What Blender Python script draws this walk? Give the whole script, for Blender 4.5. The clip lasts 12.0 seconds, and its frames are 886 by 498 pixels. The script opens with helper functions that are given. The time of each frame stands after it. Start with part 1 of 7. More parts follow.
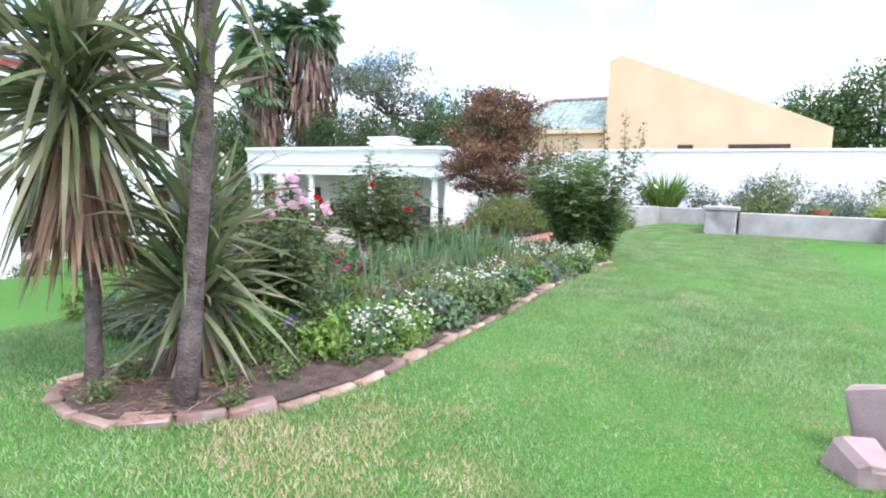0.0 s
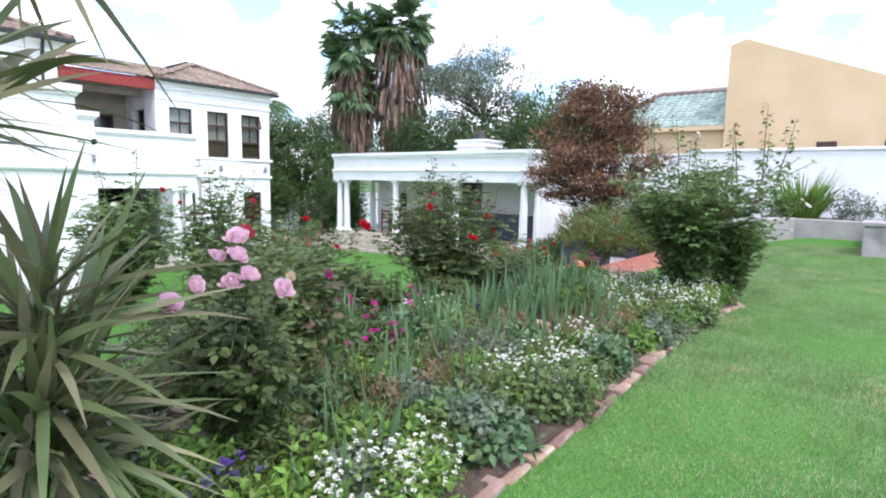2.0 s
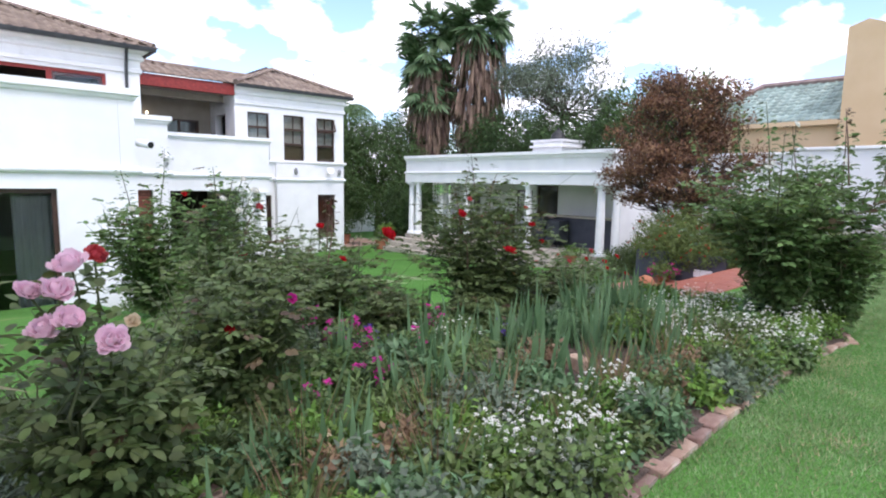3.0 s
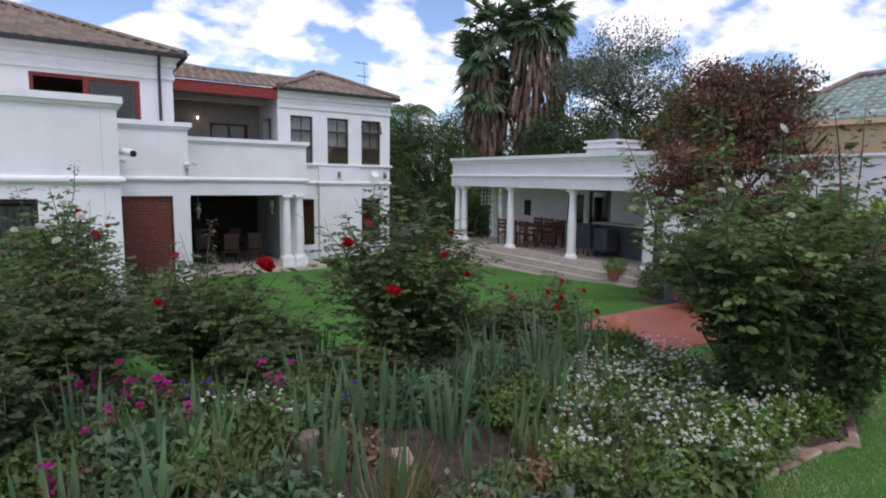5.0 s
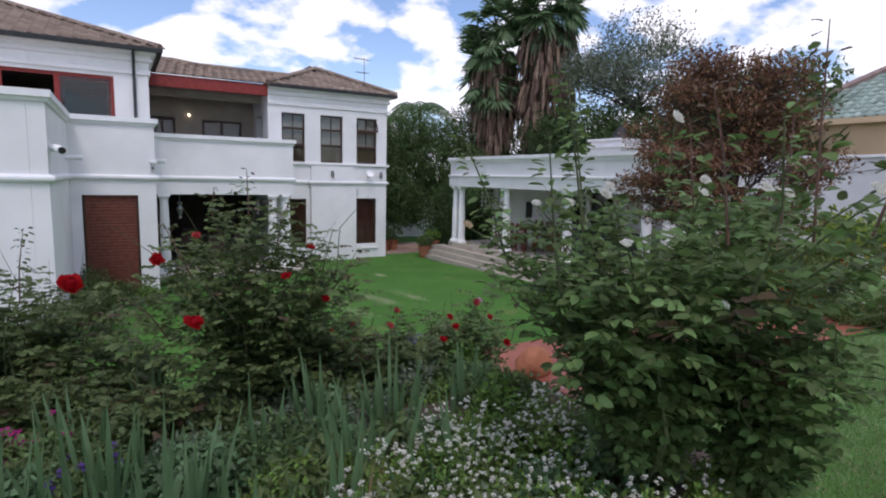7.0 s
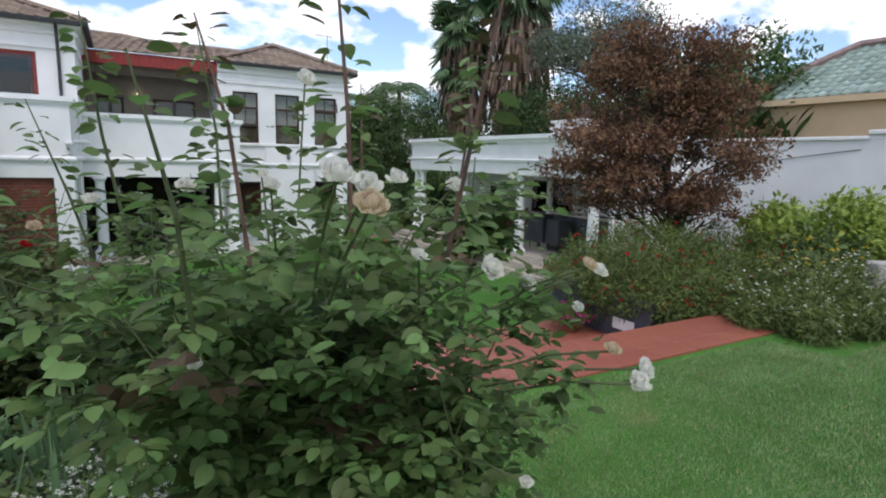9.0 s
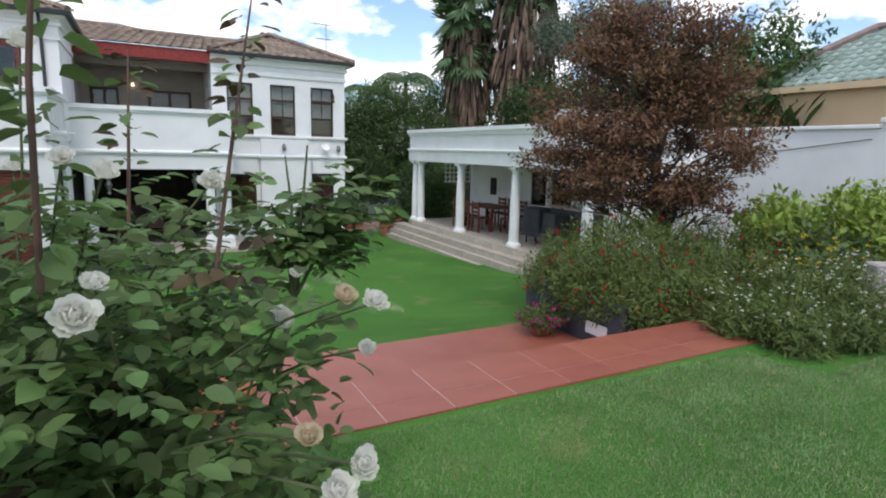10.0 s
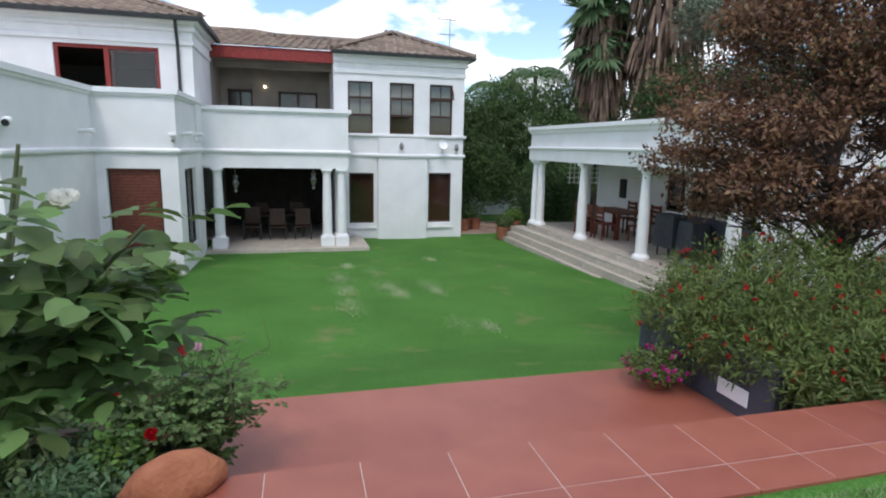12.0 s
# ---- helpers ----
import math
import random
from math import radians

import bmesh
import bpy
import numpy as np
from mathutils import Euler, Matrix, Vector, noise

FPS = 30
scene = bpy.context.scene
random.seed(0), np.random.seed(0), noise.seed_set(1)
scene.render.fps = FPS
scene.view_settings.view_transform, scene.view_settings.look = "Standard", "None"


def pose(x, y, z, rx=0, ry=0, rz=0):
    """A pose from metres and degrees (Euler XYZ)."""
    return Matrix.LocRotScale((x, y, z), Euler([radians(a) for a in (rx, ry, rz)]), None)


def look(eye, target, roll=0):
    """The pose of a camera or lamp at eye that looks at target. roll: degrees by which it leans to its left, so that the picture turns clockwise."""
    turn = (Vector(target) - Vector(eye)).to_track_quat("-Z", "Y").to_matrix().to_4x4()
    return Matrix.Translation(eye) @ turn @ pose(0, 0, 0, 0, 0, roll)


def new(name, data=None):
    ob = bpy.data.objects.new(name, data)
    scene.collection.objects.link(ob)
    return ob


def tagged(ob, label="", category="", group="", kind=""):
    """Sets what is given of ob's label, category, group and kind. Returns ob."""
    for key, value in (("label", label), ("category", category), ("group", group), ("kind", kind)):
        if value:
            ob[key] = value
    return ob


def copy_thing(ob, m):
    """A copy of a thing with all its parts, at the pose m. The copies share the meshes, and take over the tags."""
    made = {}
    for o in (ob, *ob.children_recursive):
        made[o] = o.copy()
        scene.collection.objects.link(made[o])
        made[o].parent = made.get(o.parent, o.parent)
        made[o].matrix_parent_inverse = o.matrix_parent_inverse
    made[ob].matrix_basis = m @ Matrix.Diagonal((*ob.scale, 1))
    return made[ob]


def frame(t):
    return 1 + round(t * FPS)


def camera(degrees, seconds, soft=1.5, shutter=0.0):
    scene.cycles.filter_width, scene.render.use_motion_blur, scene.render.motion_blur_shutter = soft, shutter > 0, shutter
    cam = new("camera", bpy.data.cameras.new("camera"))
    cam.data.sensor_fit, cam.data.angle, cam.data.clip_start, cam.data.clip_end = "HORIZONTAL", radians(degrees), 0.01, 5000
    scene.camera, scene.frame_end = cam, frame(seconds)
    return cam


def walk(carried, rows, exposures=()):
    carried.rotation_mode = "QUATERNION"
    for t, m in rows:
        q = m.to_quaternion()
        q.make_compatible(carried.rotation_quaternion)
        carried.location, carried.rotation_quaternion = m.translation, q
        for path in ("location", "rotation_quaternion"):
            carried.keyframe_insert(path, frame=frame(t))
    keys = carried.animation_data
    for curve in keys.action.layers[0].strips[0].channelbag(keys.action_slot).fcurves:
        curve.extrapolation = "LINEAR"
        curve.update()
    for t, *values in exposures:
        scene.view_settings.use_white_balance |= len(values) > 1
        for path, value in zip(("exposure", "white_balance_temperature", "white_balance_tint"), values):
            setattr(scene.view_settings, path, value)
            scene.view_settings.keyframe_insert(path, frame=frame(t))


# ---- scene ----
cam = camera(77.0, 12.0, soft=2.0)
PATH = [
    (0, (-13.818, -20.936, 2.675), (-12.082, -19.973, 2.441), 1.6),
    (0.5, (-13.497, -20.724, 2.701), (-11.78, -19.726, 2.466), 1.6),
    (1, (-13.141, -20.563, 2.733), (-11.454, -19.515, 2.499), 1.6),
    (1.5, (-12.818, -20.461, 2.851), (-11.177, -19.343, 2.611), 1.2),
    (2, (-12.384, -20.403, 2.912), (-10.841, -19.154, 2.669), 1.0),
    (2.5, (-11.954, -20.321, 2.924), (-10.506, -18.964, 2.683), 1.0),
    (3, (-11.444, -20.267, 2.924), (-10.11, -18.796, 2.684), 0.9),
    (5, (-9.494, -20.475, 3.129), (-8.406, -18.815, 2.88), 0.9),
    (5.5, (-9.103, -20.469, 3.13), (-8.039, -18.794, 2.882), 1.0),
    (6, (-8.732, -20.422, 3.134), (-7.699, -18.728, 2.883), 1.0),
    (6.5, (-8.349, -20.368, 3.145), (-7.336, -18.663, 2.893), 1.1),
    (7, (-7.941, -20.37, 3.178), (-6.942, -18.655, 2.925), 1.3),
    (7.5, (-7.565, -20.368, 3.169), (-6.57, -18.652, 2.916), 1.2),
    (9.5, (-5.777, -20.565, 3.235), (-4.809, -18.847, 2.9), 1.4),
    (10, (-5.396, -20.431, 3.23), (-4.467, -18.693, 2.885), 1.4),
    (10.5, (-5.066, -20.251, 3.234), (-4.196, -18.484, 2.883), 1.3),
    (11, (-4.796, -20.033, 3.233), (-4.053, -18.21, 2.878), 1.3),
    (11.5, (-4.638, -19.817, 3.267), (-4.019, -17.949, 2.906), 1.2),
    (12, (-4.464, -19.549, 3.25), (-3.972, -17.645, 2.889), 1.2),
]
walk(cam, [(t, look(eye, target, roll)) for t, eye, target, roll in PATH],
     exposures=[(0, 1.82, 6050, 19), (1, 1.78, 6050, 19), (2, 1.48, 6100, 17), (3, 1.06, 6150, 20), (5, 0.15, 6150, 22), (7.5, 0.12, 6150, 22), (9.5, 0.40, 6300, 12), (12, 0.48, 6150, 13)])
# ---- place ----
ZU = 1.60          # upper lawn level
rng = np.random.default_rng(7)

# ---- world, sun ----
world = bpy.data.worlds.new("sky")
scene.world = world
world.use_nodes = True
wn, wl = world.node_tree.nodes, world.node_tree.links
wn.clear()
w_out = wn.new("ShaderNodeOutputWorld")
w_bg = wn.new("ShaderNodeBackground")
w_sky = wn.new("ShaderNodeTexSky")
w_sky.sky_type = "NISHITA"
w_sky.sun_disc = False
SUN_EL, SUN_AZ = radians(58), radians(200)
w_sky.sun_elevation = SUN_EL
w_sky.sun_rotation = SUN_AZ
w_sky.air_density = 1.0
w_sky.dust_density = 0.6
w_sky.ozone_density = 2.0
w_co = wn.new("ShaderNodeTexCoord")
w_sep = wn.new("ShaderNodeSeparateXYZ")
wl.new(w_co.outputs["Generated"], w_sep.inputs[0])
w_up = wn.new("ShaderNodeMath"); w_up.operation = "ADD"; w_up.inputs[1].default_value = 0.42
w_mx = wn.new("ShaderNodeMath"); w_mx.operation = "MAXIMUM"; w_mx.inputs[1].default_value = 0.05
wl.new(w_sep.outputs["Z"], w_mx.inputs[0]); wl.new(w_mx.outputs[0], w_up.inputs[0])
w_div = wn.new("ShaderNodeVectorMath"); w_div.operation = "DIVIDE"
w_cmb = wn.new("ShaderNodeCombineXYZ")
for i in range(3):
    wl.new(w_up.outputs[0], w_cmb.inputs[i])
wl.new(w_co.outputs["Generated"], w_div.inputs[0]); wl.new(w_cmb.outputs[0], w_div.inputs[1])
w_noise = wn.new("ShaderNodeTexNoise")
w_noise.inputs["Scale"].default_value = 5.6
w_noise.inputs["Detail"].default_value = 7
w_noise.inputs["Roughness"].default_value = 0.5
wl.new(w_div.outputs[0], w_noise.inputs["Vector"])
w_ramp = wn.new("ShaderNodeValToRGB")
w_ramp.color_ramp.elements[0].position = 0.45
w_ramp.color_ramp.elements[1].position = 0.55
wl.new(w_noise.outputs["Fac"], w_ramp.inputs["Fac"])
w_cloud = wn.new("ShaderNodeMixRGB")
w_cloud.inputs[2].default_value = (7.2, 7.25, 7.35, 1)
wl.new(w_ramp.outputs["Color"], w_cloud.inputs[0])
wl.new(w_sky.outputs["Color"], w_cloud.inputs[1])
wl.new(w_cloud.outputs[0], w_bg.inputs["Color"])
w_bg.inputs["Strength"].default_value = 0.15
wl.new(w_bg.outputs[0], w_out.inputs["Surface"])

sun = new("sun", bpy.data.lights.new("sun", "SUN"))
sun.data.energy = 1.1
sun.data.angle = radians(14)
sun.data.color = (1.0, 0.95, 0.87)
sun_dir = Vector((math.sin(SUN_AZ) * math.cos(SUN_EL), math.cos(SUN_AZ) * math.cos(SUN_EL), math.sin(SUN_EL)))
sun.matrix_world = look(sun_dir * 60, (0, 0, 0))


# ---- materials ----
def nodes_of(name):
    m = bpy.data.materials.new(name)
    m.use_nodes = True
    nt = m.node_tree
    return m, nt, nt.nodes, nt.links, nt.nodes["Principled BSDF"]


def surface(name, c1, c2, rough=0.7, scale=6.0, fine=60.0, bump=0.25, metal=0.0, lo=0.35, hi=0.7, c3=None, c3_scale=1.2,
            c3_at=0.6, spec=0.4, dist=0.01, islands=0.0, objects=0.0, translucent=0.0, coord="Object"):
    """A procedural surface: two colours mixed by a noise, a third in larger stains, a fine bump, and variation per piece."""
    m, nt, n, l, p = nodes_of(name)
    co = n.new("ShaderNodeTexCoord")
    tn = n.new("ShaderNodeTexNoise"); tn.inputs["Scale"].default_value = scale; tn.inputs["Detail"].default_value = 6
    l.new(co.outputs[coord], tn.inputs["Vector"])
    r = n.new("ShaderNodeValToRGB")
    r.color_ramp.elements[0].position, r.color_ramp.elements[1].position = lo, hi
    r.color_ramp.elements[0].color, r.color_ramp.elements[1].color = (*c1, 1), (*c2, 1)
    l.new(tn.outputs["Fac"], r.inputs["Fac"])
    out = r.outputs["Color"]
    if c3:
        t3 = n.new("ShaderNodeTexNoise"); t3.inputs["Scale"].default_value = c3_scale; t3.inputs["Detail"].default_value = 5
        l.new(co.outputs[coord], t3.inputs["Vector"])
        r3 = n.new("ShaderNodeValToRGB")
        r3.color_ramp.elements[0].position, r3.color_ramp.elements[1].position = c3_at, c3_at + 0.12
        l.new(t3.outputs["Fac"], r3.inputs["Fac"])
        mx = n.new("ShaderNodeMixRGB"); mx.inputs[2].default_value = (*c3, 1)
        l.new(r3.outputs["Color"], mx.inputs[0]); l.new(out, mx.inputs[1])
        out = mx.outputs[0]
    if islands or objects:
        if islands:
            g = n.new("ShaderNodeNewGeometry"); rnd = g.outputs["Random Per Island"]
        else:
            g = n.new("ShaderNodeObjectInfo"); rnd = g.outputs["Random"]
        k = islands or objects
        mr = n.new("ShaderNodeMapRange"); mr.inputs["To Min"].default_value = 1 - k; mr.inputs["To Max"].default_value = 1 + k
        l.new(rnd, mr.inputs["Value"])
        hs = n.new("ShaderNodeHueSaturation")
        l.new(mr.outputs[0], hs.inputs["Value"]); l.new(out, hs.inputs["Color"])
        mh = n.new("ShaderNodeMapRange"); mh.inputs["To Min"].default_value = 0.5 - k * 0.05; mh.inputs["To Max"].default_value = 0.5 + k * 0.03
        l.new(rnd, mh.inputs["Value"]); l.new(mh.outputs[0], hs.inputs["Hue"])
        out = hs.outputs["Color"]
    l.new(out, p.inputs["Base Color"])
    p.inputs["Roughness"].default_value = rough
    p.inputs["Metallic"].default_value = metal
    p.inputs["Specular IOR Level"].default_value = spec
    if bump:
        tf = n.new("ShaderNodeTexNoise"); tf.inputs["Scale"].default_value = fine; tf.inputs["Detail"].default_value = 4
        l.new(co.outputs[coord], tf.inputs["Vector"])
        b = n.new("ShaderNodeBump"); b.inputs["Strength"].default_value = bump; b.inputs["Distance"].default_value = dist
        l.new(tf.outputs["Fac"], b.inputs["Height"]); l.new(b.outputs[0], p.inputs["Normal"])
    if translucent:
        tr = n.new("ShaderNodeBsdfTranslucent"); l.new(out, tr.inputs["Color"])
        ms = n.new("ShaderNodeMixShader"); ms.inputs[0].default_value = translucent
        l.new(p.outputs[0], ms.inputs[1]); l.new(tr.outputs[0], ms.inputs[2])
        l.new(ms.outputs[0], n["Material Output"].inputs["Surface"])
    return m


def glass(name, tint, gloss=0.9):
    m, nt, n, l, p = nodes_of(name)
    t = n.new("ShaderNodeBsdfTransparent"); t.inputs[0].default_value = (*tint, 1)
    g = n.new("ShaderNodeBsdfGlossy"); g.inputs["Roughness"].default_value = 0.02
    f = n.new("ShaderNodeFresnel"); f.inputs[0].default_value = 1.5
    ms = n.new("ShaderNodeMixShader")
    l.new(f.outputs[0], ms.inputs[0]); l.new(t.outputs[0], ms.inputs[1]); l.new(g.outputs[0], ms.inputs[2])
    l.new(ms.outputs[0], n["Material Output"].inputs["Surface"])
    return m


def emitter(name, c, s):
    m, nt, n, l, p = nodes_of(name)
    p.inputs["Emission Color"].default_value = (*c, 1)
    p.inputs["Emission Strength"].default_value = s
    return m


M = {}
M["white"] = surface("white_plaster", (0.74, 0.74, 0.74), (0.82, 0.82, 0.82), 0.85, 1.3, 90, 0.18, c3=(0.66, 0.66, 0.65), c3_scale=0.7, c3_at=0.62)
M["whitetrim"] = surface("white_painted_moulding", (0.78, 0.78, 0.78), (0.84, 0.84, 0.84), 0.7, 3, 80, 0.1, c3=(0.68, 0.68, 0.67), c3_scale=2.5, c3_at=0.66)
M["yellow"] = surface("ochre_plaster", (0.56, 0.41, 0.25), (0.63, 0.475, 0.305), 0.9, 1.0, 60, 0.15)
M["rooftile"] = surface("brown_concrete_tile", (0.20, 0.15, 0.115), (0.30, 0.235, 0.185), 0.85, 7, 120, 0.4, objects=0.22, c3=(0.19, 0.16, 0.14), c3_scale=0.6)
M["rooftile_far"] = surface("brown_concrete_tiles", (0.20, 0.15, 0.115), (0.30, 0.235, 0.185), 0.85, 7, 120, 0.4, islands=0.22, c3=(0.19, 0.16, 0.14), c3_scale=0.6)
M["greentile"] = surface("grey_green_tile", (0.26, 0.34, 0.30), (0.38, 0.46, 0.41), 0.7, 5, 90, 0.3, islands=0.2)
M["redwood"] = surface("red_painted_timber", (0.20, 0.022, 0.018), (0.30, 0.035, 0.028), 0.5, 12, 100, 0.15)
M["darkwood"] = surface("dark_brown_timber", (0.035, 0.018, 0.012), (0.07, 0.035, 0.022), 0.5, 14, 120, 0.2)
M["shutter"] = surface("red_brown_slats", (0.13, 0.035, 0.02), (0.20, 0.06, 0.035), 0.55, 10, 110, 0.2)
M["blind"] = surface("olive_brown_blind", (0.13, 0.10, 0.05), (0.19, 0.15, 0.08), 0.7, 10, 90, 0.2)
M["gutter"] = surface("dark_gutter_metal", (0.025, 0.027, 0.03), (0.05, 0.052, 0.055), 0.45, 8, 100, 0.1)
M["glass"] = glass("window_glass", (0.75, 0.78, 0.78))
# plaster darker than the outer walls: dimness of rooms and recesses put into colour
M["interior"] = surface("shade_dimmed_plaster", (0.30, 0.27, 0.23), (0.38, 0.34, 0.29), 0.9, 2, 50, 0.1)
# near-black colour stands in for the deep shade inside the veranda
M["shade_dark"] = surface("shade_darkened_panel", (0.03, 0.025, 0.022), (0.055, 0.045, 0.04), 0.8, 3, 60, 0.1)
M["ceilingwood"] = surface("ceiling_boards", (0.45, 0.43, 0.41), (0.55, 0.53, 0.50), 0.8, 5, 60, 0.1)
M["tilefloor"] = surface("beige_floor_tile", (0.42, 0.37, 0.31), (0.53, 0.47, 0.40), 0.45, 5, 80, 0.15, objects=0.08)
M["tilegrout"] = surface("grey_beige_mortar", (0.32, 0.29, 0.25), (0.40, 0.37, 0.32), 0.9, 15, 120, 0.3)
M["redtile"] = surface("red_cement_tile", (0.27, 0.085, 0.055), (0.335, 0.112, 0.073), 0.36, 2.2, 140, 0.2, objects=0.06, c3=(0.25, 0.075, 0.055), c3_scale=1.1, c3_at=0.55)
M["whitegrout"] = surface("pale_grout", (0.50, 0.40, 0.36), (0.60, 0.50, 0.45), 0.9, 30, 150, 0.3)
M["slate"] = surface("dark_blue_grey_paint", (0.052, 0.056, 0.075), (0.075, 0.08, 0.102), 0.65, 3, 70, 0.25, c3=(0.10, 0.10, 0.11), c3_scale=2.2, c3_at=0.66)
M["concrete"] = surface("grey_plastered_block", (0.30, 0.28, 0.265), (0.40, 0.375, 0.355), 0.9, 3, 70, 0.35, c3=(0.24, 0.22, 0.21), c3_scale=1.6)
M["brick"] = surface("weathered_red_brick", (0.24, 0.145, 0.105), (0.37, 0.27, 0.205), 0.9, 14, 120, 0.5, objects=0.38, c3=(0.36, 0.32, 0.27), c3_scale=5, c3_at=0.55)
M["rock"] = surface("orange_sandstone", (0.30, 0.105, 0.05), (0.42, 0.165, 0.08), 0.85, 5, 40, 0.6, c3=(0.26, 0.085, 0.04), c3_scale=3, dist=0.02)
M["pinkstone"] = surface("pinkish_grey_stone", (0.25, 0.18, 0.17), (0.36, 0.27, 0.25), 0.9, 5, 60, 0.4)
M["terracotta"] = surface("terracotta", (0.30, 0.11, 0.06), (0.40, 0.16, 0.09), 0.85, 8, 90, 0.25, c3=(0.36, 0.24, 0.18), c3_scale=4, c3_at=0.64)
M["soil"] = surface("garden_soil", (0.07, 0.048, 0.036), (0.145, 0.10, 0.074), 0.95, 14, 70, 1.0, dist=0.04, c3=(0.19, 0.14, 0.10), c3_scale=6, c3_at=0.6)
M["canvas"] = surface("dark_grey_cover", (0.045, 0.048, 0.058), (0.065, 0.07, 0.08), 0.85, 5, 120, 0.3)
M["metal"] = surface("dull_metal", (0.25, 0.25, 0.25), (0.36, 0.36, 0.36), 0.4, 12, 90, 0.1, metal=0.8)
M["black"] = surface("black_metal", (0.015, 0.015, 0.016), (0.03, 0.03, 0.03), 0.5, 10, 90, 0.1)
M["curtain"] = surface("pale_curtain", (0.50, 0.48, 0.45), (0.60, 0.58, 0.55), 0.9, 6, 60, 0.2)
M["bark"] = surface("grey_brown_bark", (0.07, 0.052, 0.047), (0.135, 0.105, 0.095), 0.95, 18, 70, 0.9, dist=0.02)
M["bark_dark"] = surface("dark_bark", (0.05, 0.035, 0.03), (0.10, 0.075, 0.06), 0.95, 18, 70, 0.9, dist=0.02)
M["stem"] = surface("green_cane", (0.055, 0.07, 0.028), (0.10, 0.115, 0.05), 0.7, 14, 60, 0.3)
M["stem_red"] = surface("reddish_cane", (0.10, 0.06, 0.05), (0.16, 0.08, 0.06), 0.7, 14, 60, 0.3)


def leafmat(name, c1, c2, k=0.35, rough=0.55, tr=0.3, spec=0.35, scale=3.0):
    return surface(name, c1, c2, rough, scale, 50, 0.0, islands=k, translucent=tr, spec=spec)


M["rose_leaf"] = leafmat("rose_leaf", (0.072, 0.108, 0.036), (0.128, 0.175, 0.056), tr=0.38)
M["rose_leaf_b"] = leafmat("bright_rose_leaf", (0.09, 0.152, 0.048), (0.165, 0.255, 0.085), 0.45, tr=0.42)
M["young_leaf"] = leafmat("young_red_leaf", (0.075, 0.052, 0.028), (0.12, 0.085, 0.042))
M["iris_leaf"] = leafmat("iris_blade", (0.078, 0.15, 0.062), (0.135, 0.225, 0.105), 0.3)
M["low_green"] = leafmat("low_foliage", (0.072, 0.118, 0.035), (0.135, 0.195, 0.058))
M["fresh_green"] = leafmat("fresh_foliage", (0.09, 0.18, 0.03), (0.17, 0.28, 0.05))
M["grey_green"] = leafmat("grey_green_foliage", (0.10, 0.14, 0.09), (0.17, 0.21, 0.14))
M["dry_herb"] = leafmat("dry_herb", (0.20, 0.13, 0.07), (0.30, 0.20, 0.11))
M["cord_leaf"] = leafmat("cordyline_blade", (0.078, 0.11, 0.042), (0.15, 0.185, 0.08), 0.4, 0.45)
M["cord_pale"] = leafmat("pale_cordyline_blade", (0.17, 0.17, 0.09), (0.26, 0.25, 0.14), 0.3)
M["dead_leaf"] = leafmat("dead_blade", (0.17, 0.105, 0.065), (0.30, 0.195, 0.125), 0.3, 0.8, 0.15)
M["palm_leaf"] = leafmat("palm_fan", (0.085, 0.15, 0.068), (0.16, 0.24, 0.12), 0.35, 0.45)
M["palm_dead"] = leafmat("dead_palm_fan", (0.14, 0.095, 0.07), (0.25, 0.17, 0.125), 0.35, 0.9, 0.1)
M["maple_leaf"] = leafmat("bronze_leaf", (0.12, 0.066, 0.038), (0.245, 0.132, 0.068), 0.5, 0.6, 0.35)
M["tree_leaf"] = leafmat("tree_leaf", (0.042, 0.082, 0.026), (0.085, 0.145, 0.045), 0.4)
M["tree_leaf_b"] = leafmat("garden_tree_leaf", (0.055, 0.105, 0.03), (0.105, 0.175, 0.055), 0.4)
M["birch_leaf"] = leafmat("pale_tree_leaf", (0.09, 0.12, 0.075), (0.16, 0.19, 0.13), 0.35)
M["bush_leaf"] = leafmat("shrub_leaf", (0.082, 0.12, 0.028), (0.15, 0.20, 0.05), 0.35)
M["yellow_green"] = leafmat("yellow_green_leaf", (0.19, 0.28, 0.04), (0.30, 0.40, 0.08), 0.3)
M["grass_leaf"] = leafmat("lawn_blade", (0.175, 0.275, 0.10), (0.27, 0.385, 0.17), 0.35)
M["straw"] = leafmat("dry_lawn_blade", (0.40, 0.33, 0.19), (0.53, 0.45, 0.28), 0.25, 0.8)
M["pale_straw"] = leafmat("bleached_lawn_blade", (0.50, 0.53, 0.33), (0.62, 0.64, 0.44), 0.2, 0.8)
for key, c in (("p_white", (0.88, 0.87, 0.80)), ("p_cream", (0.72, 0.60, 0.42)), ("p_red", (0.50, 0.012, 0.018)), ("p_pink", (0.85, 0.60, 0.70)),
               ("p_magenta", (0.58, 0.04, 0.30)), ("p_purple", (0.16, 0.09, 0.36)), ("p_orange", (0.55, 0.10, 0.04)), ("p_yellow", (0.65, 0.50, 0.04)),
               ("p_salmon", (0.60, 0.09, 0.10))):
    M[key] = leafmat("petal_" + key[2:], tuple(0.88 * v for v in c), c, 0.08, 0.6, 0.5, 0.2)


# ---- shape helpers ----
def mesh_from(name, bm, mat, smooth=False):
    me = bpy.data.meshes.new(name)
    bm.to_mesh(me)
    bm.free()
    if smooth:
        me.polygons.foreach_set("use_smooth", [True] * len(me.polygons))
    for k in (mat if isinstance(mat, (list, tuple)) else [mat]):
        me.materials.append(k)
    return me


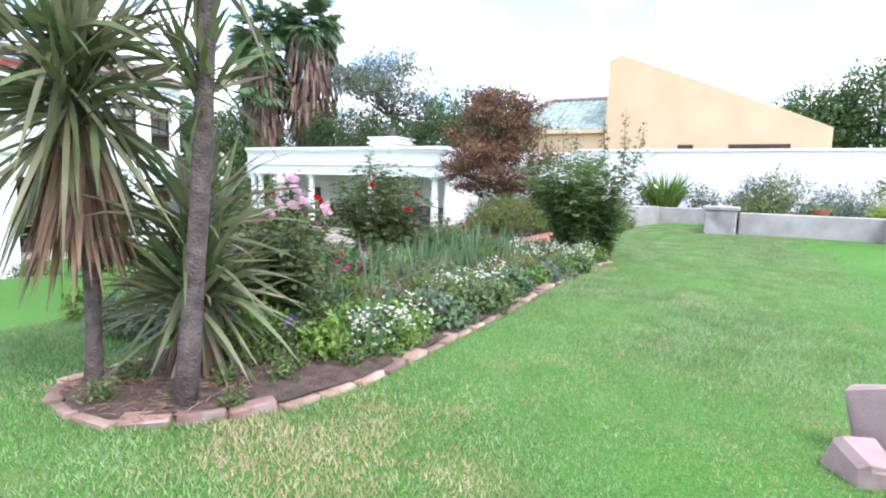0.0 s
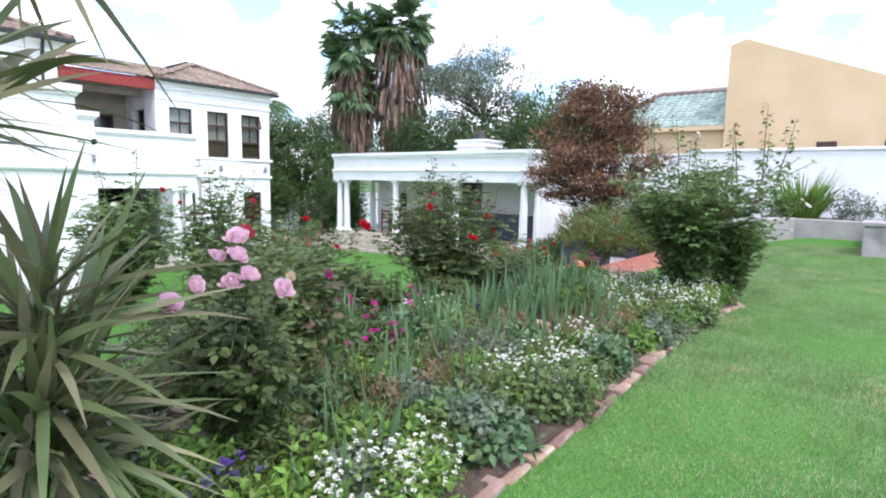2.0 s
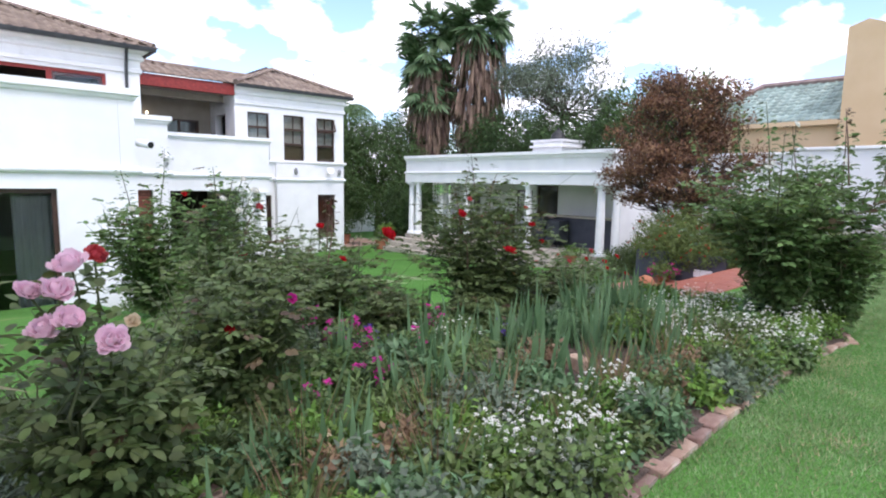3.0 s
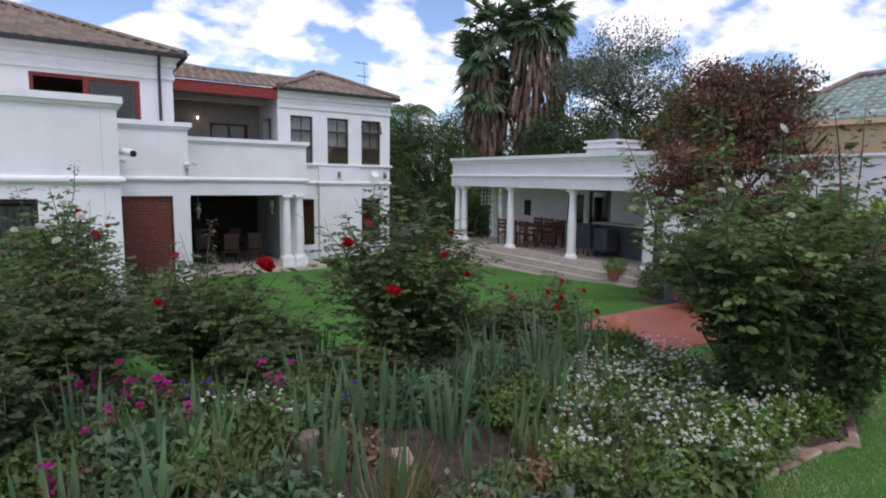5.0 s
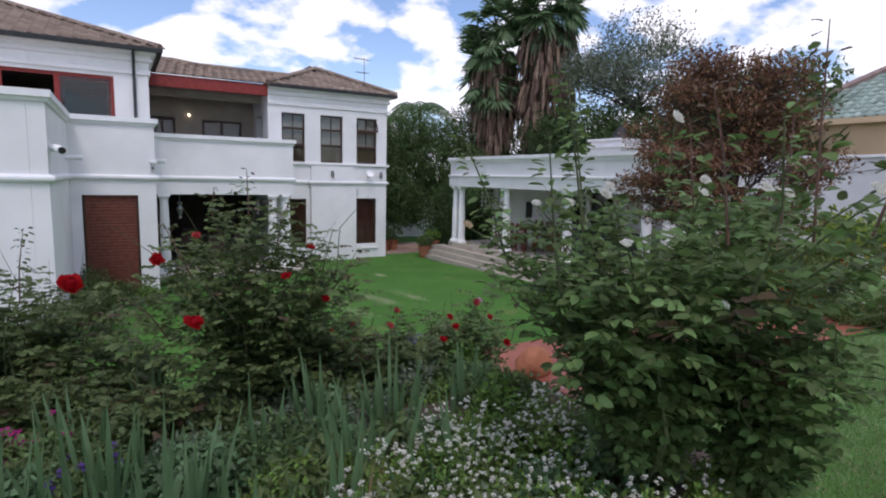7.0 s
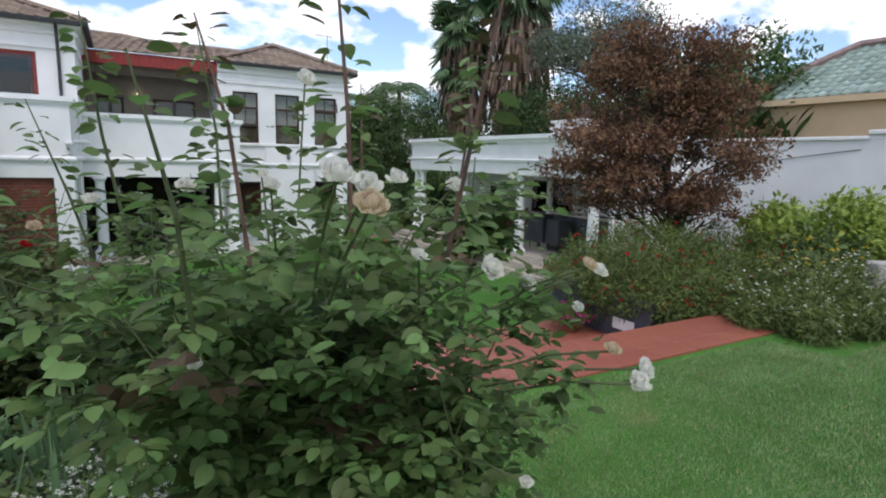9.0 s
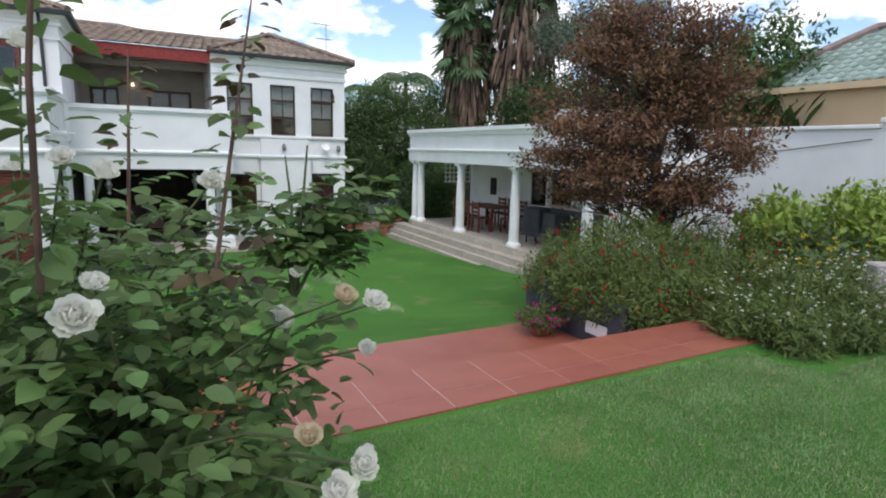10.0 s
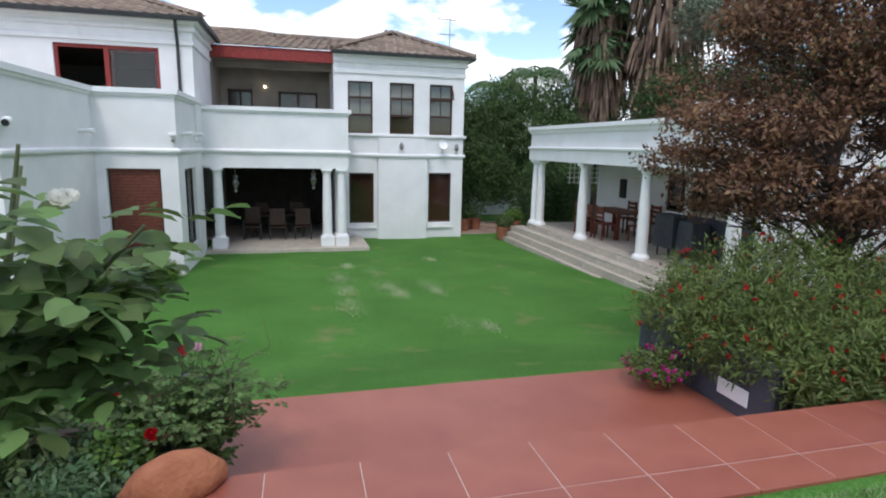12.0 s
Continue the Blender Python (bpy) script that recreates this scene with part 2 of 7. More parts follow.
def part(name, bm, mat, parent=None, label="", smooth=False):
    me = bm if isinstance(bm, bpy.types.Mesh) else mesh_from(name, bm, mat, smooth)
    ob = new(name, me)
    if parent is not None:
        ob.parent = parent
    return tagged(ob, label)


def thing(name, label, category, loc=(0, 0, 0), rz=0.0, group="", kind=""):
    ob = new(name)
    ob.matrix_world = pose(*loc, 0, 0, rz)
    return tagged(ob, label, category, group, kind)


def box(bm, x0, x1, y0, y1, z0, z1, bevel=0.0):
    v = [bm.verts.new((x, y, z)) for x in (x0, x1) for y in (y0, y1) for z in (z0, z1)]
    f = [bm.faces.new([v[i] for i in q]) for q in ((0, 1, 3, 2), (4, 6, 7, 5), (0, 4, 5, 1), (2, 3, 7, 6), (0, 2, 6, 4), (1, 5, 7, 3))]
    if bevel:
        bmesh.ops.bevel(bm, geom=list({e for q in f for e in q.edges}), offset=bevel, segments=1, affect="EDGES")
    return bm


def boxes(*rows, bevel=0.0):
    bm = bmesh.new()
    for r in rows:
        box(bm, *r, bevel=bevel)
    return bm


def lathe(profile, n=24, z0=0.0, ox=0.0, oy=0.0, bm=None):
    """A turned shape from (radius, height) pairs."""
    bm = bm or bmesh.new()
    rings = []
    for r, z in profile:
        rings.append([bm.verts.new((ox + r * math.cos(2 * math.pi * i / n), oy + r * math.sin(2 * math.pi * i / n), z0 + z)) for i in range(n)])
    for a, b in zip(rings, rings[1:]):
        for i in range(n):
            bm.faces.new((a[i], a[(i + 1) % n], b[(i + 1) % n], b[i]))
    if profile[0][0] > 1e-4:
        bm.faces.new(rings[0][::-1])
    if profile[-1][0] > 1e-4:
        bm.faces.new(rings[-1])
    return bm


def tube(bm, pts, radii, n=6):
    """A tapered tube along points."""
    rings = []
    for i, (p, r) in enumerate(zip(pts, radii)):
        p = Vector(p)
        d = (Vector(pts[min(i + 1, len(pts) - 1)]) - Vector(pts[max(i - 1, 0)])).normalized()
        a = d.cross(Vector((0.3, 0.9, 0.2))).normalized()
        b = d.cross(a)
        rings.append([bm.verts.new(p + (a * math.cos(2 * math.pi * k / n) + b * math.sin(2 * math.pi * k / n)) * r) for k in range(n)])
    for a, b in zip(rings, rings[1:]):
        for k in range(n):
            bm.faces.new((a[k], a[(k + 1) % n], b[(k + 1) % n], b[k]))
    bm.faces.new(rings[0][::-1])
    bm.faces.new(rings[-1])
    return bm


def wall_panel(u0, u1, z0, z1, holes, thick, place):
    """A wall with openings through it. place(u, d, z) gives the point; d runs through the thickness."""
    us = sorted({u0, u1, *[h[0] for h in holes], *[h[1] for h in holes]})
    zs = sorted({z0, z1, *[h[2] for h in holes], *[h[3] for h in holes]})
    us, zs = [u for u in us if u0 <= u <= u1], [z for z in zs if z0 <= z <= z1]
    bm = bmesh.new()

    def solid(i, j):
        if not (0 <= i < len(us) - 1 and 0 <= j < len(zs) - 1):
            return False
        cu, cz = (us[i] + us[i + 1]) / 2, (zs[j] + zs[j + 1]) / 2
        return not any(h[0] < cu < h[1] and h[2] < cz < h[3] for h in holes)

    cache = {}

    def V(u, d, z):
        k = (round(u, 4), d, round(z, 4))
        if k not in cache:
            cache[k] = bm.verts.new(place(u, d, z))
        return cache[k]
    for i in range(len(us) - 1):
        for j in range(len(zs) - 1):
            if not solid(i, j):
                continue
            a, b, c, e = us[i], us[i + 1], zs[j], zs[j + 1]
            bm.faces.new((V(a, 0, c), V(b, 0, c), V(b, 0, e), V(a, 0, e)))
            bm.faces.new((V(a, thick, e), V(b, thick, e), V(b, thick, c), V(a, thick, c)))
            if not solid(i - 1, j):
                bm.faces.new((V(a, 0, c), V(a, 0, e), V(a, thick, e), V(a, thick, c)))
            if not solid(i + 1, j):
                bm.faces.new((V(b, 0, e), V(b, 0, c), V(b, thick, c), V(b, thick, e)))
            if not solid(i, j - 1):
                bm.faces.new((V(a, 0, c), V(a, thick, c), V(b, thick, c), V(b, 0, c)))
            if not solid(i, j + 1):
                bm.faces.new((V(a, 0, e), V(b, 0, e), V(b, thick, e), V(a, thick, e)))
    bmesh.ops.recalc_face_normals(bm, faces=bm.faces)
    return bm


def moulding(path, profile, closed=False):
    """A moulding swept along plan points; profile: (outward, height) pairs. Outward is to the right of the path."""
    bm = bmesh.new()
    pts = [Vector((p[0], p[1])) for p in path]
    n = len(pts)
    rings = []
    for i, p in enumerate(pts):
        d0 = (p - pts[i - 1]).normalized() if (i or closed) else None
        d1 = (pts[(i + 1) % n] - p).normalized() if (i < n - 1 or closed) else None
        d0, d1 = d0 or d1, d1 or d0
        n0, n1 = Vector((d0.y, -d0.x)), Vector((d1.y, -d1.x))
        m = (n0 + n1)
        m = m / max(m.dot(n0), 0.2)
        rings.append([bm.verts.new((p.x + m.x * o, p.y + m.y * o, z)) for o, z in profile])
    k = len(profile)
    for i in range(n if closed else n - 1):
        a, b = rings[i], rings[(i + 1) % n]
        for j in range(k):
            bm.faces.new((a[j], b[j], b[(j + 1) % k], a[(j + 1) % k]))
    if not closed:
        bm.faces.new(rings[0])
        bm.faces.new(rings[-1][::-1])
    bmesh.ops.recalc_face_normals(bm, faces=bm.faces)
    return bm


def smooth01(v):
    v = np.clip(v, 0, 1)
    return v * v * (3 - 2 * v)


def ground_z(x, y):
    """Height of the ground: an upper lawn that falls away to the lower lawn by the house."""
    x, y = np.asarray(x, float), np.asarray(y, float)
    a = np.interp(y, [-17.3, -16.8, -14.9, -12.2, -8.6, -2.0], [ZU, 1.5, 1.08, 0.42, 0.22, 0.0])
    b = np.interp(y, [-17.0, -13.0, -11.0, -6.0, -2.0], [ZU, 1.35, 1.05, 0.4, 0.0])
    dip = (x > -5.1) & (x < -0.92) & (y > -16.95) & (y < -14.85)
    a = np.where(dip, np.minimum(a, 1.0), a)
    k = smooth01((-8.2 - x) / 1.8)
    z = a * (1 - k) + b * k
    z = z + 0.14 * smooth01((x + 3.0) / 3.0) * smooth01((-17.6 - y) / 1.5)
    far = smooth01((np.hypot(x + 4, y + 12) - 45) / 60)
    return z * (1 - far) - 0.4 * far


def gz(x, y):
    return float(ground_z(x, y))


def raw_mesh(name, verts, faces_n, mats, mat_index=None, smooth=False):
    """A mesh from arrays: verts (n, 3) and a list of (faces, corners) blocks."""
    me = bpy.data.meshes.new(name)
    loops = np.concatenate([f.ravel() for f in faces_n]).astype(np.int32)
    counts = np.concatenate([np.full(len(f), f.shape[1]) for f in faces_n]).astype(np.int32)
    me.vertices.add(len(verts))
    me.vertices.foreach_set("co", np.ascontiguousarray(verts, dtype=np.float32).ravel())
    me.loops.add(len(loops))
    me.loops.foreach_set("vertex_index", loops)
    me.polygons.add(len(counts))
    starts = np.concatenate(([0], np.cumsum(counts)[:-1])).astype(np.int32)
    me.polygons.foreach_set("loop_start", starts)
    if mat_index is not None:
        me.polygons.foreach_set("material_index", np.asarray(mat_index, dtype=np.int32))
    if smooth:
        me.polygons.foreach_set("use_smooth", np.ones(len(counts), dtype=bool))
    me.update(calc_edges=True)
    for m in (mats if isinstance(mats, (list, tuple)) else [mats]):
        me.materials.append(m)
    return me


def unit(v):
    return v / np.maximum(np.linalg.norm(v, axis=-1, keepdims=True), 1e-9)


def leaves_mesh(name, P, D, N, L, W, mat, cup=0.15, fine=False):
    """Folded pointed leaves: at P, along D, facing N, of length L and width W; fine ones have a rounded outline."""
    n = len(P)
    D = unit(D)
    S = unit(np.cross(D, N))
    U = np.cross(S, D)
    L, W = np.broadcast_to(L, (n,))[:, None], np.broadcast_to(W, (n,))[:, None]
    if not fine:
        v = np.stack([P, P + D * L * 0.4 + S * W * 0.5 + U * W * cup, P + D * L - U * L * 0.12, P + D * L * 0.4 - S * W * 0.5 + U * W * cup,
                      P + D * L * 0.5], axis=1).reshape(-1, 3)
        b = np.arange(n)[:, None] * 5
        f = np.concatenate([b + np.array([[0, 4, 1]]), b + np.array([[1, 4, 2]]), b + np.array([[0, 3, 4]]), b + np.array([[4, 3, 2]])])
        return raw_mesh(name, v, [f], mat)
    bend = rng.uniform(0.05, 0.3, (n, 1))
    mid = [P + D * L * t - U * L * bend * t * t for t in (0.0, 0.22, 0.5, 0.78, 1.0)]
    rows = list(mid)
    for sg in (1, -1):
        for i, w in ((1, 0.40), (2, 0.52), (3, 0.36)):
            rows.append(mid[i] + S * W * w * sg + U * W * cup * (0.6 + 0.4 * i / 3))
    v = np.stack(rows, axis=1).reshape(-1, 3)
    b = np.arange(n)[:, None] * 11
    tri = np.concatenate([b + np.array([q]) for q in ([0, 1, 5], [3, 4, 7], [1, 0, 8], [4, 3, 10])])
    quad = np.concatenate([b + np.array([q]) for q in ([1, 2, 6, 5], [2, 3, 7, 6], [2, 1, 8, 9], [3, 2, 9, 10])])
    return raw_mesh(name, v, [tri, quad], mat)


def blades_mesh(name, P, D, L, W, droop, mat, seg=4, mat_index=None):
    """Long tapering blades from P along D, bending down by droop."""
    n = len(P)
    D = unit(D)
    S = np.cross(D, np.array([0, 0, 1.0]))
    S = unit(np.where(np.linalg.norm(S, axis=1, keepdims=True) < 1e-3, np.array([[1.0, 0, 0]]), S))
    tw = rng.uniform(-0.9, 0.9, (n, 1))
    S = unit(S * np.cos(tw) + np.cross(D, S) * np.sin(tw))
    L, W, droop = (np.broadcast_to(a, (n,))[:, None] for a in (L, W, droop))
    rows = []
    for i in range(seg + 1):
        t = i / seg
        c = P + D * L * t - np.array([0, 0, 1.0]) * L * droop * t ** 2.2
        w = W * (0.55 + 0.9 * t if t < 0.5 else 2 * (1 - t)) * 0.5
        w = np.maximum(w, 0.0006)
        rows += [c + S * w, c - S * w]
    v = np.stack(rows, axis=1).reshape(-1, 3)
    k = 2 * (seg + 1)
    b = np.arange(n)[:, None] * k
    f = np.concatenate([b + np.array([[2 * i, 2 * i + 1, 2 * i + 3, 2 * i + 2]]) for i in range(seg)])
    mi = None if mat_index is None else np.tile(mat_index, seg)
    return raw_mesh(name, v, [f], mat, mi)


def ball_points(n, c, r, shell=0.5):
    d = unit(rng.normal(size=(n, 3)))
    k = rng.uniform(shell ** 3, 1, (n, 1)) ** (1 / 3)
    return np.array(c) + d * k * np.array(r), d


# ---- ground ----
def ground_sheet():
    xs = np.unique(np.concatenate([np.linspace(-420, -40, 12), np.linspace(-40, -16, 13), np.arange(-16, 8.01, 0.25), np.linspace(9, 40, 12), np.linspace(50, 420, 12)]))
    ys = np.unique(np.concatenate([np.linspace(-420, -45, 12), np.linspace(-45, -25, 11), np.arange(-25, 3.01, 0.25), np.linspace(4, 40, 12), np.linspace(50, 420, 12)]))
    X, Y = np.meshgrid(xs, ys)
    Z = ground_z(X, Y)
    near = (np.abs(X + 4) < 14) & (np.abs(Y + 11) < 15)
    wob = np.array([noise.noise((x * 0.7, y * 0.7, 0.3)) for x, y in zip(X.ravel(), Y.ravel())]).reshape(X.shape)
    Z = Z + np.where(near, 0.018 * wob, 0)
    v = np.stack([X, Y, Z], -1).reshape(-1, 3)
    nx = len(xs)
    i = (np.arange(len(ys) - 1)[:, None] * nx + np.arange(nx - 1)[None, :]).ravel()
    return raw_mesh("ground", v, [np.stack([i, i + 1, i + nx + 1, i + nx], 1)], M["lawn"], smooth=True)


def lawn_material():
    m, nt, n, l, p = nodes_of("mown_lawn")
    co = n.new("ShaderNodeTexCoord")

    def nz(scale, detail=5):
        t = n.new("ShaderNodeTexNoise"); t.inputs["Scale"].default_value = scale; t.inputs["Detail"].default_value = detail
        l.new(co.outputs["Object"], t.inputs["Vector"])
        return t.outputs["Fac"]

    def ramp(src, a, b, ca, cb):
        r = n.new("ShaderNodeValToRGB")
        r.color_ramp.elements[0].position, r.color_ramp.elements[1].position = a, b
        r.color_ramp.elements[0].color, r.color_ramp.elements[1].color = ca, cb
        l.new(src, r.inputs["Fac"])
        return r.outputs["Color"]
    base = ramp(nz(55, 6), 0.3, 0.72, (0.050, 0.148, 0.024, 1), (0.112, 0.268, 0.052, 1))
    big = ramp(nz(0.55, 4), 0.35, 0.7, (0.82, 0.85, 0.8, 1), (1.12, 1.1, 1.1, 1))
    mul = n.new("ShaderNodeMixRGB"); mul.blend_type = "MULTIPLY"; mul.inputs[0].default_value = 1
    l.new(base, mul.inputs[1]); l.new(big, mul.inputs[2])
    dry = ramp(nz(1.3, 6), 0.60, 0.76, (0, 0, 0, 1), (0.5, 0.5, 0.5, 1))
    mx = n.new("ShaderNodeMixRGB"); mx.inputs[2].default_value = (0.30, 0.25, 0.12, 1)
    l.new(dry, mx.inputs[0]); l.new(mul.outputs[0], mx.inputs[1])
    l.new(mx.outputs[0], p.inputs["Base Color"])
    p.inputs["Roughness"].default_value = 0.9
    p.inputs["Specular IOR Level"].default_value = 0.15
    b = n.new("ShaderNodeBump"); b.inputs["Strength"].default_value = 0.8; b.inputs["Distance"].default_value = 0.03
    l.new(nz(90, 3), b.inputs["Height"]); l.new(b.outputs[0], p.inputs["Normal"])
    return m


M["lawn"] = lawn_material()
ground = part("ground", ground_sheet(), None)
tagged(ground, "mown green lawn sloping down towards the house, with dry patches", "lawn", kind="structure")


# ---- house ----
house = thing("house", "white plastered two-storey house with hipped brown tiled roofs", "house")
CORNICE = [(0, 5.62), (0.05, 5.62), (0.05, 5.72), (0.02, 5.75), (0.02, 5.93), (0.10, 5.96), (0.10, 6.03), (0.06, 6.06), (0.06, 6.12), (0.20, 6.18), (0.20, 6.26), (0, 6.26)]
BAND_LOW = [(0, 2.86), (0.05, 2.86), (0.07, 2.90), (0.07, 2.94), (0.03, 2.98), (0, 2.98)]
BAND_TOP = [(0, 3.52), (0.04, 3.52), (0.09, 3.57), (0.09, 3.63), (0, 3.64)]
COPING = [(0, 4.10), (0.03, 4.10), (0.05, 4.15), (0.09, 4.17), (0.09, 4.28), (-0.24, 4.28), (-0.24, 4.17), (0, 4.17)]
BAND_WING = [(0, 2.97), (0.05, 2.97), (0.08, 3.01), (0.08, 3.05), (0.03, 3.09), (0, 3.09)]

# right-hand block
WIN_UP = [(-2.83, -1.99, 3.65, 5.37), (-1.41, -0.55, 3.65, 5.37), (0.0, 0.83, 3.65, 5.37)]
WIN_LOW = [(-2.81, -1.96, 0.55, 2.30), (0.0, 0.83, 0.55, 2.32)]
XA, XB, YB = -3.30, 1.25, 6.0
part("front_wall", wall_panel(XA, XB, -0.6, 6.2, WIN_UP + WIN_LOW, 0.24, lambda u, d, z: (u, d, z)), M["white"], house)
part("side_wall", wall_panel(0.24, YB, -0.6, 6.2, [], 0.24, lambda u, d, z: (XB - d, u, z)), M["white"], house)
part("side_wall", wall_panel(0.24, YB, -0.6, 6.2, [(0.9, 1.9, 3.3, 5.3)], 0.24, lambda u, d, z: (XA + d, u, z)), M["white"], house)
part("back_wall", wall_panel(-16.0, XB, -0.6, 6.2, [], 0.24, lambda u, d, z: (u, YB + d, z)), M["white"], house)
part("chimney_breast", boxes((-1.83, -0.10, -0.22, -0.002, -0.6, 2.86)), M["white"], house)
part("cornice", moulding([(XA, -0.001), (XB, -0.001), (XB, YB)], CORNICE), M["whitetrim"], house)
part("string_course", moulding([(XA, -0.001), (-1.85, -0.001), (-1.85, -0.23), (-0.08, -0.23), (-0.08, -0.001), (XB, -0.001), (XB, YB)], BAND_LOW), M["whitetrim"], house)
part("sill_course", moulding([(XA, -0.001), (XB, -0.001), (XB, YB)], BAND_TOP), M["whitetrim"], house)
part("upper_breast", boxes((-1.80, -0.13, -0.09, -0.002, 2.99, 3.51)), M["white"], house)
part("floor_slab", boxes((-16, XB - 0.25, 0.25, YB, 2.9, 3.15), (-16, XB - 0.25, 0.25, YB, -0.3, 0.12)), M["interior"], house)


def window_unit(x0, x1, z0, z1, y, rows, blind=0.0, name="window", mat=None, open_top=False, cols=2):
    """A timber window in a wall facing -y: frame, glazing bars, panes, an inner blind."""
    mat = mat or M["darkwood"]
    fr = 0.055
    w = part(name, boxes((x0, x1, y + 0.07, y + 0.13, z0, z0 + fr), (x0, x1, y + 0.07, y + 0.13, z1 - fr, z1),
                         (x0, x0 + fr, y + 0.07, y + 0.13, z0 + fr, z1 - fr), (x1 - fr, x1, y + 0.07, y + 0.13, z0 + fr, z1 - fr)), mat, house)
    zs = [z0 + fr] + [z0 + (z1 - z0) * r for r in rows] + [z1 - fr]
    for a in zs[1:-1]:
        part("rail", boxes((x0 + fr, x1 - fr, y + 0.06, y + 0.135, a - 0.035, a + 0.035)), mat, w)
    for k in range(1, cols):
        xm = x0 + (x1 - x0) * k / cols
        part("glazing_bar", boxes((xm - 0.012, xm + 0.012, y + 0.08, y + 0.12, zs[1] + 0.04 if rows else zs[0], zs[-1])), mat, w)
    for a, b in zip(zs, zs[1:]):
        pn = part("pane", boxes((x0 + fr, x1 - fr, y + 0.098, y + 0.104, a + 0.004, b - 0.004)), M["glass"], w)
        pn.visible_shadow = False
    if blind:
        bm = bmesh.new()
        z = z0 + 0.06
        while z < z0 + (z1 - z0) * blind:
            box(bm, x0 + fr, x1 - fr, y + 0.128, y + 0.140, z, z + 0.045)
            z += 0.062
        part("blind", bm, M["blind"], w, "olive brown slatted blind")
    if blind and rows:
        part("net_curtain", boxes((x0 + fr, x1 - fr, y + 0.18, y + 0.19, z0 + (z1 - z0) * blind, z1 - fr)), M["curtain"], w, "pale net curtain")
    if open_top:
        bm = boxes((x0 - 0.01, x1 + 0.03, -0.012, 0.012, -0.5, -0.45), (x0 - 0.01, x0 + 0.04, -0.012, 0.012, -0.45, 0), (x1 - 0.02, x1 + 0.03, -0.012, 0.012, -0.45, 0))
        o = part("open_sash", bm, mat, w)
        o.matrix_world = pose(0, y + 0.055, z1 - 0.02, -14, 0, 0)
    return w


for i, h in enumerate(WIN_UP):
    window_unit(*h, 0.0, (0.36, 0.69), 0.34, open_top=(i == 2))
for h in WIN_LOW:
    w = window_unit(*h, 0.0, (), 0.0)
    bm = bmesh.new()
    z = h[2] + 0.06
    while z < h[3] - 0.08:
        box(bm, h[0] + 0.06, h[1] - 0.06, 0.135, 0.150, z, z + 0.05)
        z += 0.07
    part("blind", bm, M["shutter"], w, "dark red-brown slatted blind")
    part("window_sill", boxes((h[0] - 0.06, h[1] + 0.06, -0.07, 0.05, h[2] - 0.19, h[2] - 0.13), (h[0] - 0.02, h[1] + 0.02, -0.035, -0.003, h[2] - 0.13, h[2] - 0.01)), M["whitetrim"], house)

# lights, dish on the front of the block
for x in (-1.02, 0.98):
    part("wall_lamp", lathe([(0.02, 0), (0.06, 0.04), (0.075, 0.12), (0.06, 0.22), (0.02, 0.27)], 10, 3.10, x, -0.19 if x < 0 else -0.10), M["metal"], house, "small grey wall lamp")
bm = lathe([(0.0, 0), (0.10, 0.012), (0.2, 0.05), (0.27, 0.10), (0.265, 0.115), (0.19, 0.065), (0.0, 0.02)], 20)
bmesh.ops.rotate(bm, verts=bm.verts, matrix=Matrix.Rotation(radians(62), 3, "X") @ Matrix.Rotation(radians(20), 3, "Z"))
bmesh.ops.scale(bm, verts=bm.verts, vec=(0.6, 0.6, 0.6))
bmesh.ops.translate(bm, verts=bm.verts, vec=(0.45, -0.22, 3.28))
tube(bm, [(0.45, -0.02, 3.16), (0.45, -0.14, 3.18), (0.45, -0.2, 3.27)], [0.02] * 3)
part("satellite_dish", bm, M["whitetrim"], house, "white satellite dish")

# balcony and veranda
YV, XL, XR, YU = -2.10, -7.17, -3.00, -3.05
part("balcony_front", boxes((XL, XR, YV, YV + 0.22, 2.52, 4.17)), M["white"], house)
part("balcony_end", boxes((XR - 0.22, XR - 0.003, YV + 0.22, -0.003, 2.52, 4.17)), M["white"], house)
part("coping", moulding([(XL, YV), (XR, YV), (XR, -0.02)], COPING), M["whitetrim"], house)
part("balcony_band", moulding([(XL, YV), (XR, YV), (XR, -0.02)], [(0, 2.94), (0.05, 2.94), (0.08, 2.99), (0.08, 3.03), (0.03, 3.07), (0, 3.07)]), M["whitetrim"], house)
part("balcony_floor", boxes((XL, XR - 0.23, YV + 0.23, 3.0, 2.95, 3.15)), M["ceilingwood"], house)
# recess surfaces use the dimmed plaster, with their shade in the colour
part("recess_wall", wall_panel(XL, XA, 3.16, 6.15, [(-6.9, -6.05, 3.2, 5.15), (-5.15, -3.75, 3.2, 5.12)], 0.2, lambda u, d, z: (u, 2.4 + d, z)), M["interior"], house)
for a, b in ((-6.9, -6.05), (-5.15, -3.75)):
    door = part("balcony_door", boxes((a, a + 0.08, 2.45, 2.52, 3.2, 5.12), (b - 0.08, b, 2.45, 2.52, 3.2, 5.12), (a + 0.08, b - 0.08, 2.45, 2.52, 5.04, 5.12),
                                      ((a + b) / 2 - 0.04, (a + b) / 2 + 0.04, 2.45, 2.52, 3.2, 5.04)), M["darkwood"], house)
    part("pane", boxes((a + 0.08, b - 0.08, 2.48, 2.486, 3.2, 5.04)), M["glass"], door)
    part("blind", boxes((a + 0.02, b - 0.02, 2.535, 2.55, 3.2, 5.10)), M["darkwood"], door, "dark brown drawn blind")
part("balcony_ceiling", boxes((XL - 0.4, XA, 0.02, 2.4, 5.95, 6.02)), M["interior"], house)
